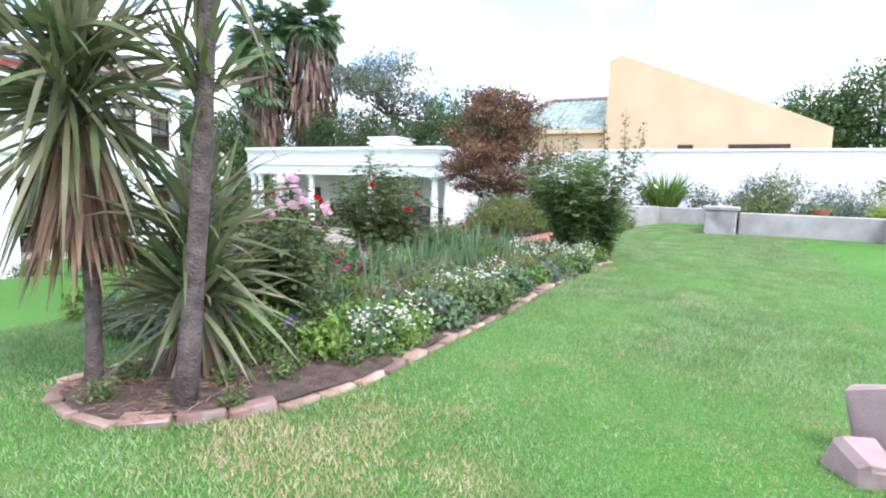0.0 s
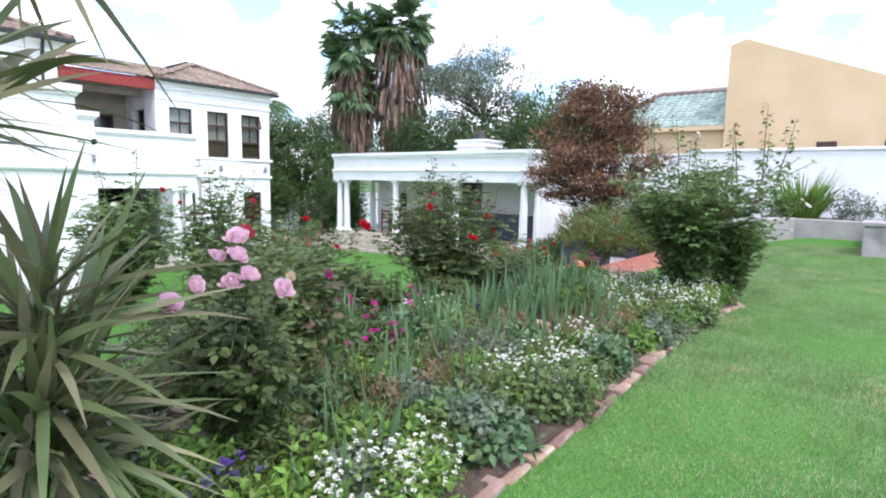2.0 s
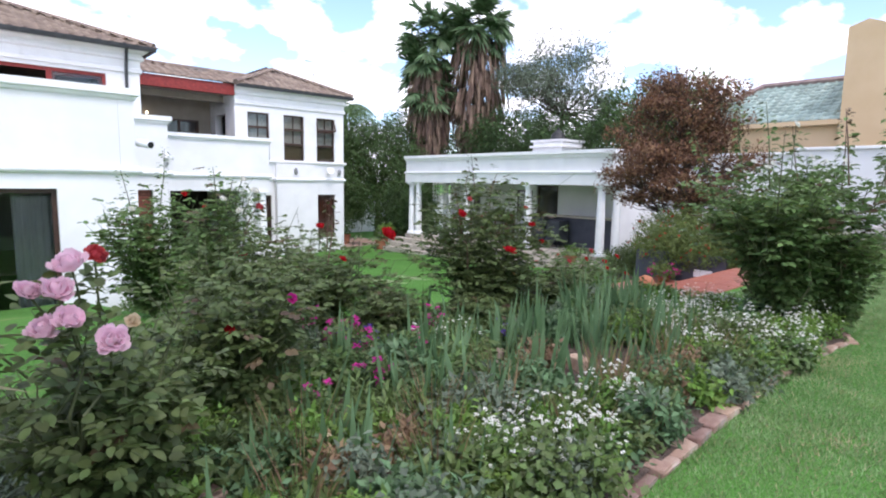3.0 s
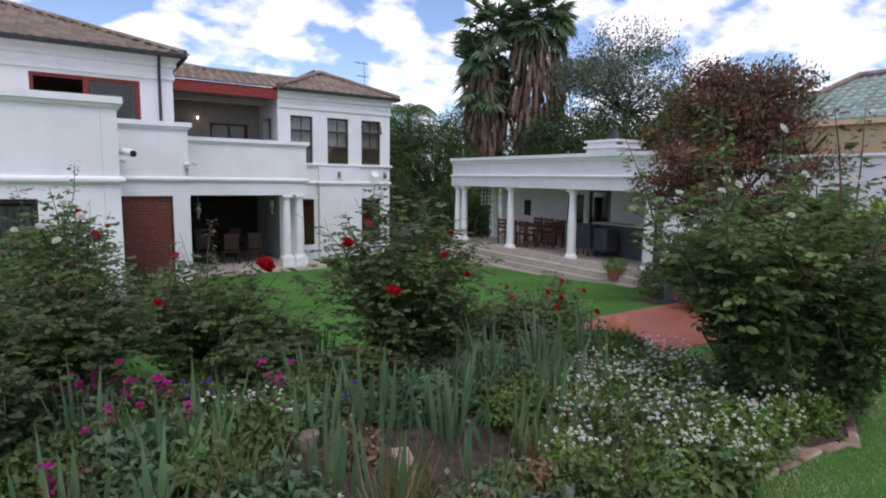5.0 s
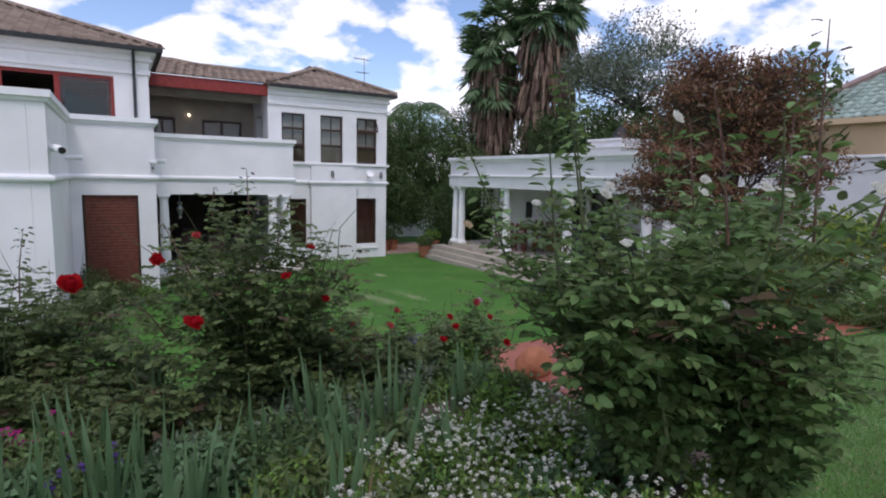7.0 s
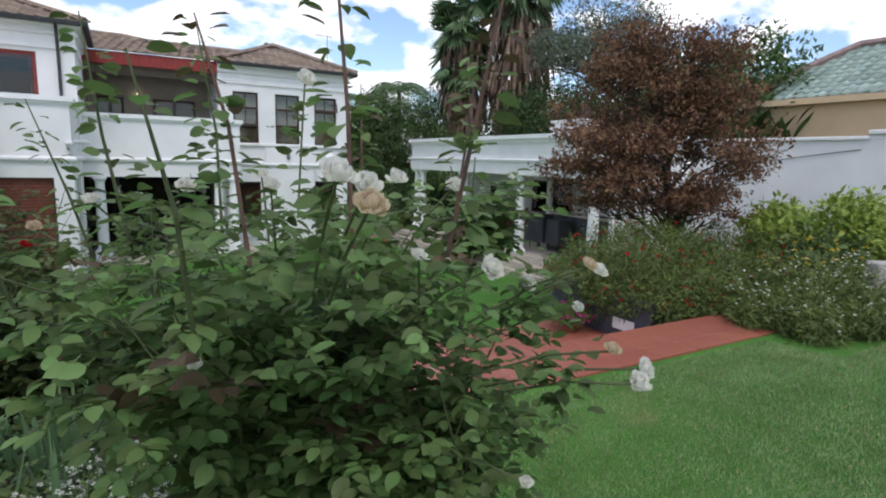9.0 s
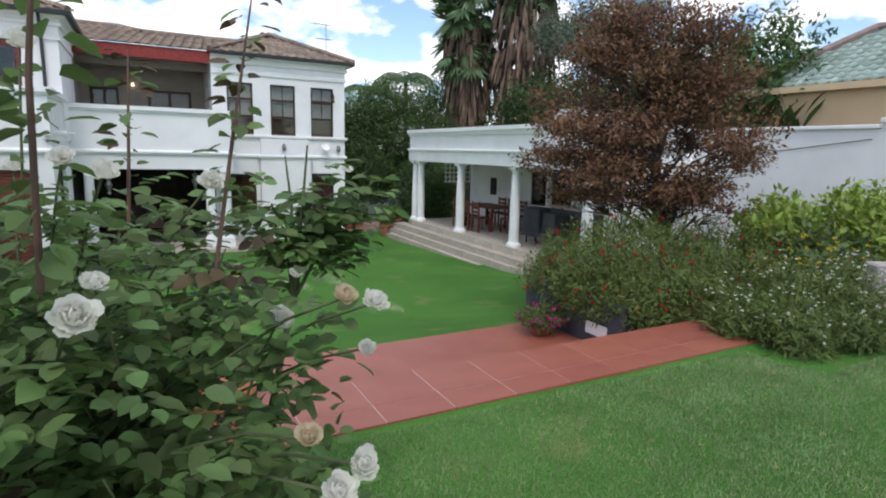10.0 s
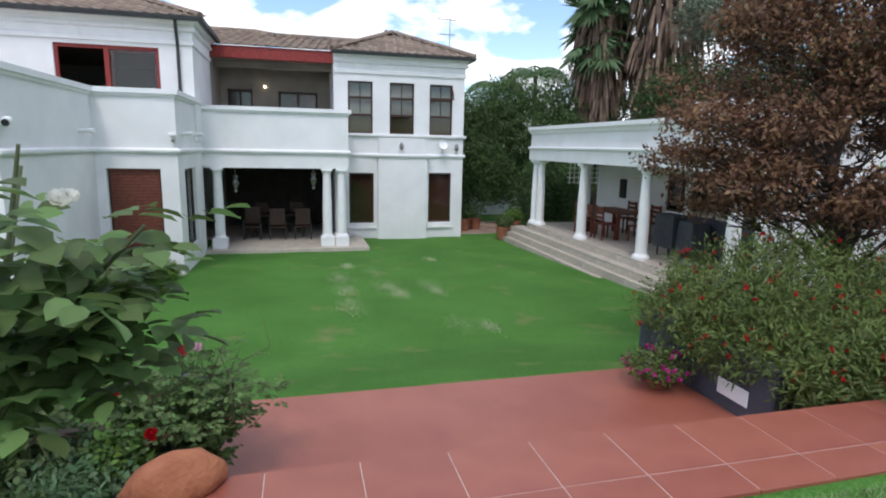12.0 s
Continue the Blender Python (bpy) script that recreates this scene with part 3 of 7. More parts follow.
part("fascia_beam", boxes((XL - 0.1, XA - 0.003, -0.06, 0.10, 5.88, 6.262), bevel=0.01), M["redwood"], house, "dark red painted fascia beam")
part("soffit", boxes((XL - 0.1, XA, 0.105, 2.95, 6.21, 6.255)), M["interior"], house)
# unseen ceilings, added to keep sky light out of the rooms
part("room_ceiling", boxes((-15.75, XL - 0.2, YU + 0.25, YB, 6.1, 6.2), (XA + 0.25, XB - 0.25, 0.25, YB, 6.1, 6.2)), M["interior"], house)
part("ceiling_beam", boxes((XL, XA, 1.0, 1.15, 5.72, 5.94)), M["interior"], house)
lamp = part("ceiling_lamp", lathe([(0.012, 0.08), (0.03, 0.06), (0.038, 0.03), (0.03, 0.0), (0.01, -0.01)], 12, 5.22, -5.6, 2.28), emitter("lamp_glow", (1, 0.8, 0.5), 5), house, "small lit globe lamp")
part("pot_plant_shelf", boxes((-6.9, -6.5, -1.6, -1.3, 3.15, 3.9)), M["terracotta"], house)

# veranda floor, columns, back
part("veranda_floor", boxes((XL, -2.40, YV - 0.28, 3.0, -0.3, 0.13), bevel=0.015), M["tilefloor"], house, "pale tiled veranda floor")
# back wall and ceiling carry the veranda's shade in their colour
part("veranda_wall", wall_panel(XL, XA, 0.12, 2.95, [], 0.2, lambda u, d, z: (u, 3.0 + d, z)), M["shade_dark"], house)
part("veranda_ceiling", boxes((XL, XR - 0.22, YV + 0.22, 3.0, 2.80, 2.94)), M["shade_dark"], house)


def column(h, r0, r1, name, parent, loc, square=False):
    bm = bmesh.new()
    if square:
        box(bm, -r0 * 1.45, r0 * 1.45, -r0 * 1.45, r0 * 1.45, 0, 0.30, 0.012)
        lathe([(r0 * 1.25, 0.30), (r0 * 1.3, 0.33), (r0 * 1.05, 0.37), (r0, 0.40), (r0 * 0.97, h * 0.5), (r1, h - 0.16), (r1 * 1.15, h - 0.14), (r1 * 1.15, h - 0.11), (r1 * 1.35, h - 0.07)], 20, 0, 0, 0, bm)
    else:
        lathe([(r0 * 1.5, 0), (r0 * 1.5, 0.05), (r0 * 1.35, 0.09), (r0 * 1.08, 0.12), (r0, 0.18), (r0 * 0.98, h * 0.45), (r1, h - 0.16), (r1 * 1.16, h - 0.14), (r1 * 1.16, h - 0.11), (r1 * 1.4, h - 0.07)], 22, 0, 0, 0, bm)
    box(bm, -r1 * 1.45, r1 * 1.45, -r1 * 1.45, r1 * 1.45, h - 0.07, h)
    ob = part(name, bm, M["whitetrim"], parent, smooth=False)
    ob.matrix_world = pose(*loc)
    return ob


for x, y in ((-6.80, YV + 0.12), (-3.66, YV + 0.12), (-3.22, YV + 0.12), (-3.22, YV + 0.75)):
    column(2.39, 0.145, 0.115, "veranda_column", house, (x, y, 0.13), True)

# left wing: frontal bay, its side and the block nearer the garden
YF, XC, YN = -5.48, -8.88, -9.60
WT = 4.27          # top of the terrace wall under its coping
DOOR = (-8.67, -7.55, 0.35, 2.62)
part("wing_front", wall_panel(XC, XL, -0.6, WT, [DOOR], 0.24, lambda u, d, z: (u, YF + d, z)), M["white"], house)
part("wing_side", wall_panel(YF + 0.24, YV - 0.003, -0.6, WT, [(-4.75, -3.3, 0.6, 2.58)], 0.24, lambda u, d, z: (XL - d, u, z)), M["white"], house)
part("wing_return", wall_panel(YN, YF - 0.003, -0.6, WT, [], 0.24, lambda u, d, z: (XC - d, u, z)), M["white"], house)
part("near_front", wall_panel(-16.0, XC - 0.243, -0.6, WT, [(-12.6, -10.03, 0.45, 2.72)], 0.24, lambda u, d, z: (u, YN + d, z)), M["white"], house)
part("far_end_wall", wall_panel(YN + 0.25, YB, -0.6, 6.2, [], 0.24, lambda u, d, z: (-16.0 + d, u, z)), M["white"], house)
part("coping", moulding([(-16.0, YN), (XC, YN), (XC, YF), (XL, YF), (XL, YV - 0.1)], [(o, z + 0.11) for o, z in COPING]), M["whitetrim"], house)
part("wing_band", moulding([(-16.0, YN), (XC, YN), (XC, YF), (XL, YF), (XL, YV - 0.1)], BAND_WING), M["whitetrim"], house)
part("terrace_floor", boxes((-15.75, XL - 0.25, -3.0, -0.0, 3.05, 3.25), (-15.75, XL - 0.25, YF + 0.25, -3.0, 3.05, 3.25), (-15.75, XC - 0.25, YN + 0.25, YF + 0.25, 3.05, 3.25)), M["tilefloor"], house)
shut = part("roller_shutter", boxes((DOOR[0], DOOR[1], YF + 0.10, YF + 0.13, DOOR[2], DOOR[3])), M["darkwood"], house, "red-brown slatted shutter door")
for k in range(30):
    z = DOOR[2] + 0.04 + k * 0.0745
    part("slat", boxes((DOOR[0] + 0.05, DOOR[1] - 0.05, YF + 0.085, YF + 0.102, z, z + 0.062), bevel=0.006), M["shutter"], shut)
# tall narrow window in the wing's side
sw = part("side_window", boxes((XL - 0.14, XL - 0.08, -4.75, -4.69, 0.6, 2.58), (XL - 0.14, XL - 0.08, -3.36, -3.3, 0.6, 2.58), (XL - 0.14, XL - 0.08, -4.69, -3.36, 2.52, 2.58),
                               (XL - 0.14, XL - 0.08, -4.69, -3.36, 0.6, 0.66), (XL - 0.13, XL - 0.09, -4.05, -4.0, 0.66, 2.52)), M["darkwood"], house)
part("pane", boxes((XL - 0.113, XL - 0.107, -4.69, -4.05, 0.66, 2.52), (XL - 0.113, XL - 0.107, -4.0, -3.36, 0.66, 2.52)), M["glass"], sw)
# glazed opening with a curtain in the near block
nw = part("sliding_door", boxes((-12.6, -12.53, YN + 0.1, YN + 0.16, 0.45, 2.72), (-10.10, -10.03, YN + 0.1, YN + 0.16, 0.45, 2.72), (-12.53, -10.10, YN + 0.1, YN + 0.16, 2.65, 2.72), (-11.2, -11.12, YN + 0.1, YN + 0.16, 0.45, 2.65)), M["darkwood"], house)
part("pane", boxes((-12.53, -11.2, YN + 0.127, YN + 0.133, 0.45, 2.65), (-11.12, -10.10, YN + 0.127, YN + 0.133, 0.45, 2.65)), M["glass"], nw)
bm = bmesh.new()
cv = [[bm.verts.new((-10.60 + 0.02 * i, YN + 0.30 + 0.03 * math.sin(i * 1.3), z)) for z in (0.5, 2.6)] for i in range(27)]
for a, b in zip(cv, cv[1:]):
    bm.faces.new((a[0], b[0], b[1], a[1]))
part("curtain", bm, M["curtain"], house, "pale gathered curtain", smooth=True)

# upper storey of the wing
part("upper_front", wall_panel(-16.0, XL + 0.05, 3.26, 6.3, [(-10.35, -7.93, 3.9, 5.62)], 0.24, lambda u, d, z: (u, YU + d, z)), M["white"], house)
part("upper_side", wall_panel(YU + 0.243, 0.0, 3.26, 6.3, [], 0.24, lambda u, d, z: (XL + 0.05 - d, u, z)), M["white"], house)
# same wall inside the recess, its shade painted by the dimmed plaster
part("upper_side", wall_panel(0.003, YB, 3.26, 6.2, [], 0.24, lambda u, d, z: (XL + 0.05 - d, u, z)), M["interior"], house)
part("cornice", moulding([(-16.0, YU - 0.001), (XL + 0.051, YU - 0.001), (XL + 0.051, -0.1)], [(o, z + 0.10) for o, z in CORNICE]), M["whitetrim"], house)
rw = part("red_window", boxes((-10.35, -10.27, YU + 0.06, YU + 0.14, 3.9, 5.62), (-8.01, -7.93, YU + 0.06, YU + 0.14, 3.9, 5.62), (-10.27, -8.01, YU + 0.06, YU + 0.14, 5.53, 5.62),
                              (-10.27, -8.01, YU + 0.06, YU + 0.14, 3.9, 4.0), (-9.23, -9.11, YU + 0.05, YU + 0.145, 4.0, 5.53)), M["redwood"], house, "red-framed wide window")
part("pane", boxes((-9.11, -8.01, YU + 0.097, YU + 0.103, 4.0, 5.53)), M["glass"], rw)
part("sash", boxes((-9.11, -9.03, YU + 0.145, YU + 0.175, 4.0, 5.53), (-8.09, -8.01, YU + 0.145, YU + 0.175, 4.0, 5.53), (-9.03, -8.09, YU + 0.145, YU + 0.175, 5.45, 5.53)), M["redwood"], rw)
bm = bmesh.new()
tube(bm, [(-7.46, YU - 0.22, 6.32), (-7.46, YU - 0.16, 6.12), (-7.46, YU - 0.06, 5.7), (-7.46, YU - 0.06, 3.3)], [0.04] * 4, 8)
part("downpipe", bm, M["gutter"], house, "dark downpipe")
for x, y, dx in ((XC, -6.25, 0.30), (XL, -4.9, 0.26), (XL, -3.4, 0.26)):
    bm = bmesh.new()
    tube(bm, [(x - 0.02, y, 3.42), (x + dx * 0.5, y - 0.02, 3.435), (x + dx, y - 0.05, 3.43)], [0.05, 0.05, 0.052], 12)
    tube(bm, [(x + dx - 0.03, y - 0.047, 3.43), (x + dx + 0.004, y - 0.052, 3.43)], [0.058, 0.058], 12)
    part("spout", bm, M["whitetrim"], house, "white drain spout")
scam = part("security_camera", tube(bmesh.new(), [(XC + 0.06, YN + 0.30, 3.52), (XC + 0.14, YN + 0.05, 3.50), (XC + 0.20, YN - 0.14, 3.47)], [0.062, 0.066, 0.066], 14), M["whitetrim"], house, "white bullet security camera")
part("lens", tube(bmesh.new(), [(XC + 0.199, YN - 0.136, 3.471), (XC + 0.205, YN - 0.155, 3.468)], [0.054, 0.050], 14), M["black"], scam, "dark camera lens")
part("bracket", boxes((XC + 0.002, XC + 0.07, YN + 0.22, YN + 0.34, 3.46, 3.58), bevel=0.006), M["whitetrim"], scam)
sl = part("security_light", boxes((XL - 0.10, XL - 0.02, YF - 0.05, YF - 0.002, 3.20, 3.40), bevel=0.006), M["whitetrim"], house, "small white floodlight with a sensor")
part("lamp_head", boxes((XL - 0.13, XL + 0.03, YF - 0.16, YF - 0.055, 3.36, 3.43), bevel=0.01), M["whitetrim"], sl)
part("sensor", lathe([(0.0, 0), (0.03, 0.01), (0.035, 0.05), (0.025, 0.08), (0.0, 0.085)], 10, 3.22, XL - 0.06, YF - 0.09), M["metal"], sl)


def roof_slope(a, b, c, d, name, objects_max=0, tw=0.30, course=0.30, mat_key="rooftile"):
    """Tiles on a roof face a-b (eave), c-d (top, d above a). Each tile is a curved slab, lapped over the one below."""
    a, b, c, d = (np.array(p, float) for p in (a, b, c, d))
    eu = unit(b - a)
    nrm = unit(np.cross(b - a, d - a))
    if nrm[2] < 0:
        nrm = -nrm
    ev = np.cross(nrm, eu)
    if ev[2] < 0:
        ev = -ev
    H = float(np.dot(d - a, ev))
    Lb = float(np.dot(b - a, eu))
    ld, lc = float(np.dot(d - a, eu)), float(np.dot(c - a, eu))
    prof = [(-0.5, 0.0), (-0.34, 0.032), (-0.12, 0.032), (0.04, 0.004), (0.5, 0.0)]
    base = []
    for s, h in prof:
        base.append((s * tw, 0.0, h + 0.028))
    for s, h in prof:
        base.append((s * tw, course + 0.05, h + 0.002))
    base += [(s * tw, 0.0, h + 0.004) for s, h in prof]
    base = np.array(base)
    fq = np.array([[i, i + 1, i + 6, i + 5] for i in range(4)] + [[i + 10, i + 11, i + 1, i] for i in range(4)])
    spots = []
    j = 0
    while j * course < H - 0.05:
        v = j * course
        lo = ld * v / H
        hi = Lb + (lc - Lb) * v / H
        u = lo + tw / 2 + (j % 2) * tw * 0.0
        while u < hi:
            spots.append((u, v))
            u += tw
        j += 1
    R = np.stack([eu, ev, nrm], 1)
    return a, R, spots, base, fq


def lay_roof(faces, parent, near_first):
    """Lays all the slopes: the first tiles of the first slope as single parts, the rest as one part."""
    made, rest_v, rest_f, off = 0, [], [], 0
    tile_me = None
    for fi, pts in enumerate(faces):
        a, R, spots, base, fq = roof_slope(*pts, "roof")
        if tile_me is None:
            tile_me = raw_mesh("roof_tile", base, [fq], M["rooftile"])
        for (u, v) in spots:
            o = a + R @ np.array([u, v, 0.0])
            if fi == near_first and made < 290:
                t = part("roof_tile", tile_me, None, parent)
                m = Matrix([[*R[0], o[0]], [*R[1], o[1]], [*R[2], o[2]], [0, 0, 0, 1]])
                t.matrix_world = m
                made += 1
            else:
                rest_v.append(base @ R.T + o)
                rest_f.append(fq + off)
                off += len(base)
    me = raw_mesh("roof_tiles", np.concatenate(rest_v), [np.concatenate(rest_f)], M["rooftile_far"])
    tagged(part("roof_tiles", me, None, parent), kind="stuff")
    for pts in faces:
        bm, vs = bmesh.new(), []
        for p in pts:
            if not vs or (Vector(p) - vs[-1].co).length > 0.02:
                vs.append(bm.verts.new(Vector(p) - Vector((0, 0, 0.012))))
        bm.faces.new(vs)
        bmesh.ops.solidify(bm, geom=bm.faces[:], thickness=0.05)
        part("roof_deck", bm, M["darkwood"], parent)


def ridge_caps(runs, parent):
    for p, q in runs:
        p, q = Vector(p), Vector(q)
        n = max(2, int((q - p).length / 0.36))
        for i in range(n):
            a, b = p.lerp(q, i / n), p.lerp(q, (i + 1.06) / n)
            part("ridge_tile", tube(bmesh.new(), [a + Vector((0, 0, 0.03)), b + Vector((0, 0, 0.045))], [0.105, 0.09], 8), M["rooftile"], parent)


E1 = 6.28
E2 = 6.38
AP = (-1.08, 1.60, 7.25)
roofB = [((XA - 0.05, -0.32, E1), (XB + 0.26, -0.32, E1), AP, AP),
         ((XB + 0.26, -0.32, E1), (XB + 0.26, 6.3, E1), (-1.08, 6.3, 7.25), AP),
         ((XA - 0.05, 6.3, E1), (XA - 0.05, -0.32, E1), AP, (-1.08, 6.3, 7.25))]
roofM = [((XL + 0.2, -0.12, E1), (XA + 0.2, -0.12, E1), (-1.6, 2.75, 7.08), (-9.6, 2.75, 7.08)),
         ((-9.6, 2.75, 7.08), (-5.2, 2.75, 7.08), (-5.95, 3.5, 7.30), (-9.6, 3.5, 7.30))]
roofL = [((-16.0, YU - 0.34, E2), (XL + 0.34, YU - 0.34, E2), (-11.0, 0.9, 8.02), (-16.0, 0.9, 8.02)),
         ((XL + 0.34, YU - 0.34, E2), (XL + 0.34, 0.6, E2), (-10.2, 2.5, 7.9), (-11.0, 0.9, 8.02))]
lay_roof(roofL + roofM + roofB, house, 0)
ridge_caps([((XB + 0.26, -0.32, E1), AP), ((XA - 0.05, -0.32, E1), AP), (AP, (-1.08, 6.0, 7.25)),
            ((XL + 0.34, YU - 0.34, E2), (-11.0, 0.9, 8.02)), ((-11.0, 0.9, 8.02), (-16, 0.9, 8.02)), ((-5.2, 2.75, 7.08), (-1.6, 2.75, 7.08)), ((-9.0, 3.5, 7.30), (-5.95, 3.5, 7.30)), ((-5.2, 2.75, 7.08), (-5.95, 3.5, 7.30))], house)
part("roof_back", boxes((-16, XB, 3.0, 6.3, 6.22, 6.27)), M["darkwood"], house)
gut = [(0.10, 6.18), (0.20, 6.18), (0.215, 6.26), (0.215, 6.29), (0.10, 6.29)]
part("gutter", moulding([(XA - 0.02, -0.14), (XB + 0.09, -0.14), (XB + 0.09, 6.0)], gut), M["gutter"], house)
part("gutter", moulding([(-16, YU - 0.19), (XL + 0.19, YU - 0.19), (XL + 0.19, -0.15)], [(o, z + 0.10) for o, z in gut]), M["gutter"], house)
# antenna
bm = bmesh.new()
tube(bm, [(1.35, 2.6, 6.3), (1.35, 2.6, 8.15)], [0.018, 0.016])
for z, l in ((8.1, 0.55), (7.55, 0.45)):
    tube(bm, [(1.35 - l, 2.6 - l * 0.5, z - 0.05), (1.35 + l * 0.5, 2.6 + l * 0.3, z + 0.03)], [0.012] * 2)
    for k in range(6):
        f = k / 5
        x, y = 1.35 - l + f * l * 1.5, 2.6 - l * 0.5 + f * l * 0.8
        tube(bm, [(x + 0.06, y - 0.12, z - 0.04 + f * 0.07), (x - 0.06, y + 0.12, z - 0.04 + f * 0.07)], [0.006] * 2, 4)
part("antenna", bm, M["metal"], house, "thin television antenna on the roof")


# ---- pavilion ----
pav = thing("pavilion", "white open-fronted garden pavilion with round columns and a parapet", "pavilion")
PX, PY0, PY1, PF, PBX = 3.15, -11.55, -1.93, 0.77, 5.62
part("floor_slab", boxes((PX - 0.12, PBX, PY0, PY1, -0.3, PF - 0.012)), M["tilegrout"], pav)
part("beam", boxes((PX - 0.14, PX + 0.22, PY0, PY1, 2.88, 3.25), bevel=0.008), M["white"], pav)
part("parapet", boxes((PX - 0.10, PX + 0.12, PY0 + 0.02, PY1 - 0.02, 3.25, 3.80)), M["white"], pav)
part("end_beam", boxes((PX + 0.22, PBX, PY1 - 0.30, PY1, 2.88, 3.25), (PX + 0.12, PBX, PY1 - 0.24, PY1 - 0.02, 3.25, 3.80)), M["white"], pav)
part("parapet_coping", moulding([(PX - 0.10, PY1 - 0.02), (PX - 0.10, PY0 + 0.02)], [(0, 3.72), (0.04, 3.72), (0.07, 3.80), (0.13, 3.84), (0.13, 3.94), (-0.26, 3.94), (-0.26, 3.84), (0, 3.80)]), M["whitetrim"], pav)
part("beam_band", moulding([(PX - 0.14, PY1), (PX - 0.14, PY0)], [(0, 3.22), (0.05, 3.24), (0.06, 3.29), (0.02, 3.31), (-0.04, 3.31), (-0.04, 3.22)]), M["whitetrim"], pav)
part("end_coping", moulding([(PBX, PY1 - 0.02), (PX - 0.10, PY1 - 0.02)], [(0, 3.72), (0.04, 3.72), (0.07, 3.80), (0.13, 3.84), (0.13, 3.935), (-0.26, 3.935), (-0.26, 3.84), (0, 3.80)]), M["whitetrim"], pav)
part("end_parapet", boxes((PX + 0.22, PBX, PY0, PY0 + 0.3, 2.97, 3.25), (PX + 0.12, PBX, PY0 + 0.02, PY0 + 0.24, 3.25, 3.80), (PX - 0.23, PBX, PY0 - 0.1, PY0 + 0.28, 3.805, 3.93)), M["white"], pav)
part("roof_slab", boxes((PX + 0.12, PBX, PY0, PY1 - 0.24, 3.26, 3.40)), M["concrete"], pav)
part("ceiling", boxes((PX + 0.22, PBX, PY0, PY1 - 0.3, 2.96, 3.02)), M["ceilingwood"], pav)
part("back_wall", wall_panel(PY0, PY1, -0.3, 3.30, [(-7.75, -6.75, PF, 2.85), (-6.55, -5.75, 1.6, 2.65)], 0.2, lambda u, d, z: (PBX + d, u, z)), M["white"], pav)
part("end_wall", boxes((PX + 0.35, PBX, PY0 - 0.02, PY0 + 0.2, -0.3, 2.96)), M["white"], pav)
bd = part("back_door", boxes((PBX + 0.08, PBX + 0.12, -7.75, -7.67, PF, 2.85), (PBX + 0.08, PBX + 0.12, -6.83, -6.75, PF, 2.85), (PBX + 0.08, PBX + 0.12, -7.67, -6.83, 2.77, 2.85)), M["darkwood"], pav, "dark glazed back door")
part("pane", boxes((PBX + 0.098, PBX + 0.104, -7.67, -6.83, PF, 2.77)), M["glass"], bd)
part("room_behind", boxes((7.4, 7.5, -9.5, -4.0, -0.3, 3.2), (PBX + 0.2, 7.4, -9.5, -9.4, -0.3, 3.2), (PBX + 0.2, 7.4, -4.1, -4.0, -0.3, 3.2), (PBX + 0.2, 7.4, -9.4, -4.1, 3.0, 3.1)), M["interior"], pav)
fr = part("serving_hatch", boxes((PBX + 0.05, PBX + 0.11, -6.55, -6.49, 1.6, 2.65), (PBX + 0.05, PBX + 0.11, -5.81, -5.75, 1.6, 2.65), (PBX + 0.05, PBX + 0.11, -6.49, -5.81, 2.59, 2.65), (PBX + 0.05, PBX + 0.11, -6.49, -5.81, 1.6, 1.66)), M["darkwood"], pav)
part("pane", boxes((PBX + 0.078, PBX + 0.084, -6.49, -5.81, 1.66, 2.59)), M["glass"], fr)
for y, dx in ((-2.16, 0), (-2.58, 0), (-5.41, 0), (-8.33, 0), (-11.1, 0), (-11.42, 0.35), (-2.16, 1.9)):
    column(2.11, 0.135, 0.105, "column", pav, (PX + 0.05 + dx, y, PF))
part("chimney", boxes((6.2, 7.6, -7.4, -6.0, 3.0, 4.30), (6.12, 7.68, -7.48, -5.92, 4.30, 4.38), (6.22, 7.58, -7.38, -6.02, 4.38, 4.52), (6.14, 7.66, -7.46, -5.94, 4.52, 4.60), bevel=0.006), M["whitetrim"], pav)
bm = lathe([(0.30, 0.0), (0.34, 0.02), (0.20, 0.30), (0.07, 0.42), (0.05, 0.50), (0, 0.52)], 16, 4.60, 6.9, -6.7)
part("chimney_cowl", bm, M["black"], pav, "dark conical chimney cowl")
# three steps along the front, each of stone slabs
tread = mesh_from("step_stone", boxes((-0.195, 0.195, -0.24, 0.24, -0.05, 0.0), bevel=0.008), M["tilefloor"])
riser = mesh_from("riser_stone", boxes((-0.018, 0.018, -0.24, 0.24, 0.0, 0.142), bevel=0.006), M["tilefloor"])
STEP_Z = [0.195, 0.39, 0.58, 0.77]
for s, z in enumerate(STEP_Z):
    x1 = PX - 0.12 - (3 - s) * 0.13
    y0, y1 = PY0 + 0.4, (-1.05 + 0.0 * s) if s < 3 else PY1
    if s < 3:
        part("step_core", boxes((x1 - 0.12, PX - 0.125, y0, y1, -0.3, z - 0.055)), M["tilegrout"], pav)
    n = int((y1 - y0) / 0.488)
    for k in range(n):
        y = y0 + 0.25 + k * 0.488
        t = part("step_stone", tread, None, pav)
        t.matrix_world = pose(x1 + 0.055 if s < 3 else PX + 0.07, y, z)
        r = part("riser_stone", riser, None, pav)
        r.matrix_world = pose((x1 - 0.125) if s < 3 else (PX - 0.134), y + 0.1, z - 0.195)
ft = mesh_from("floor_tile", boxes((-0.24, 0.24, -0.24, 0.24, -0.02, 0.0)), M["tilefloor"])
for i in range(4):
    for k in range(19):
        t = part("floor_tile", ft, None, pav)
        t.matrix_world = pose(PX + 0.52 + i * 0.487, PY0 + 0.5 + k * 0.487, PF)

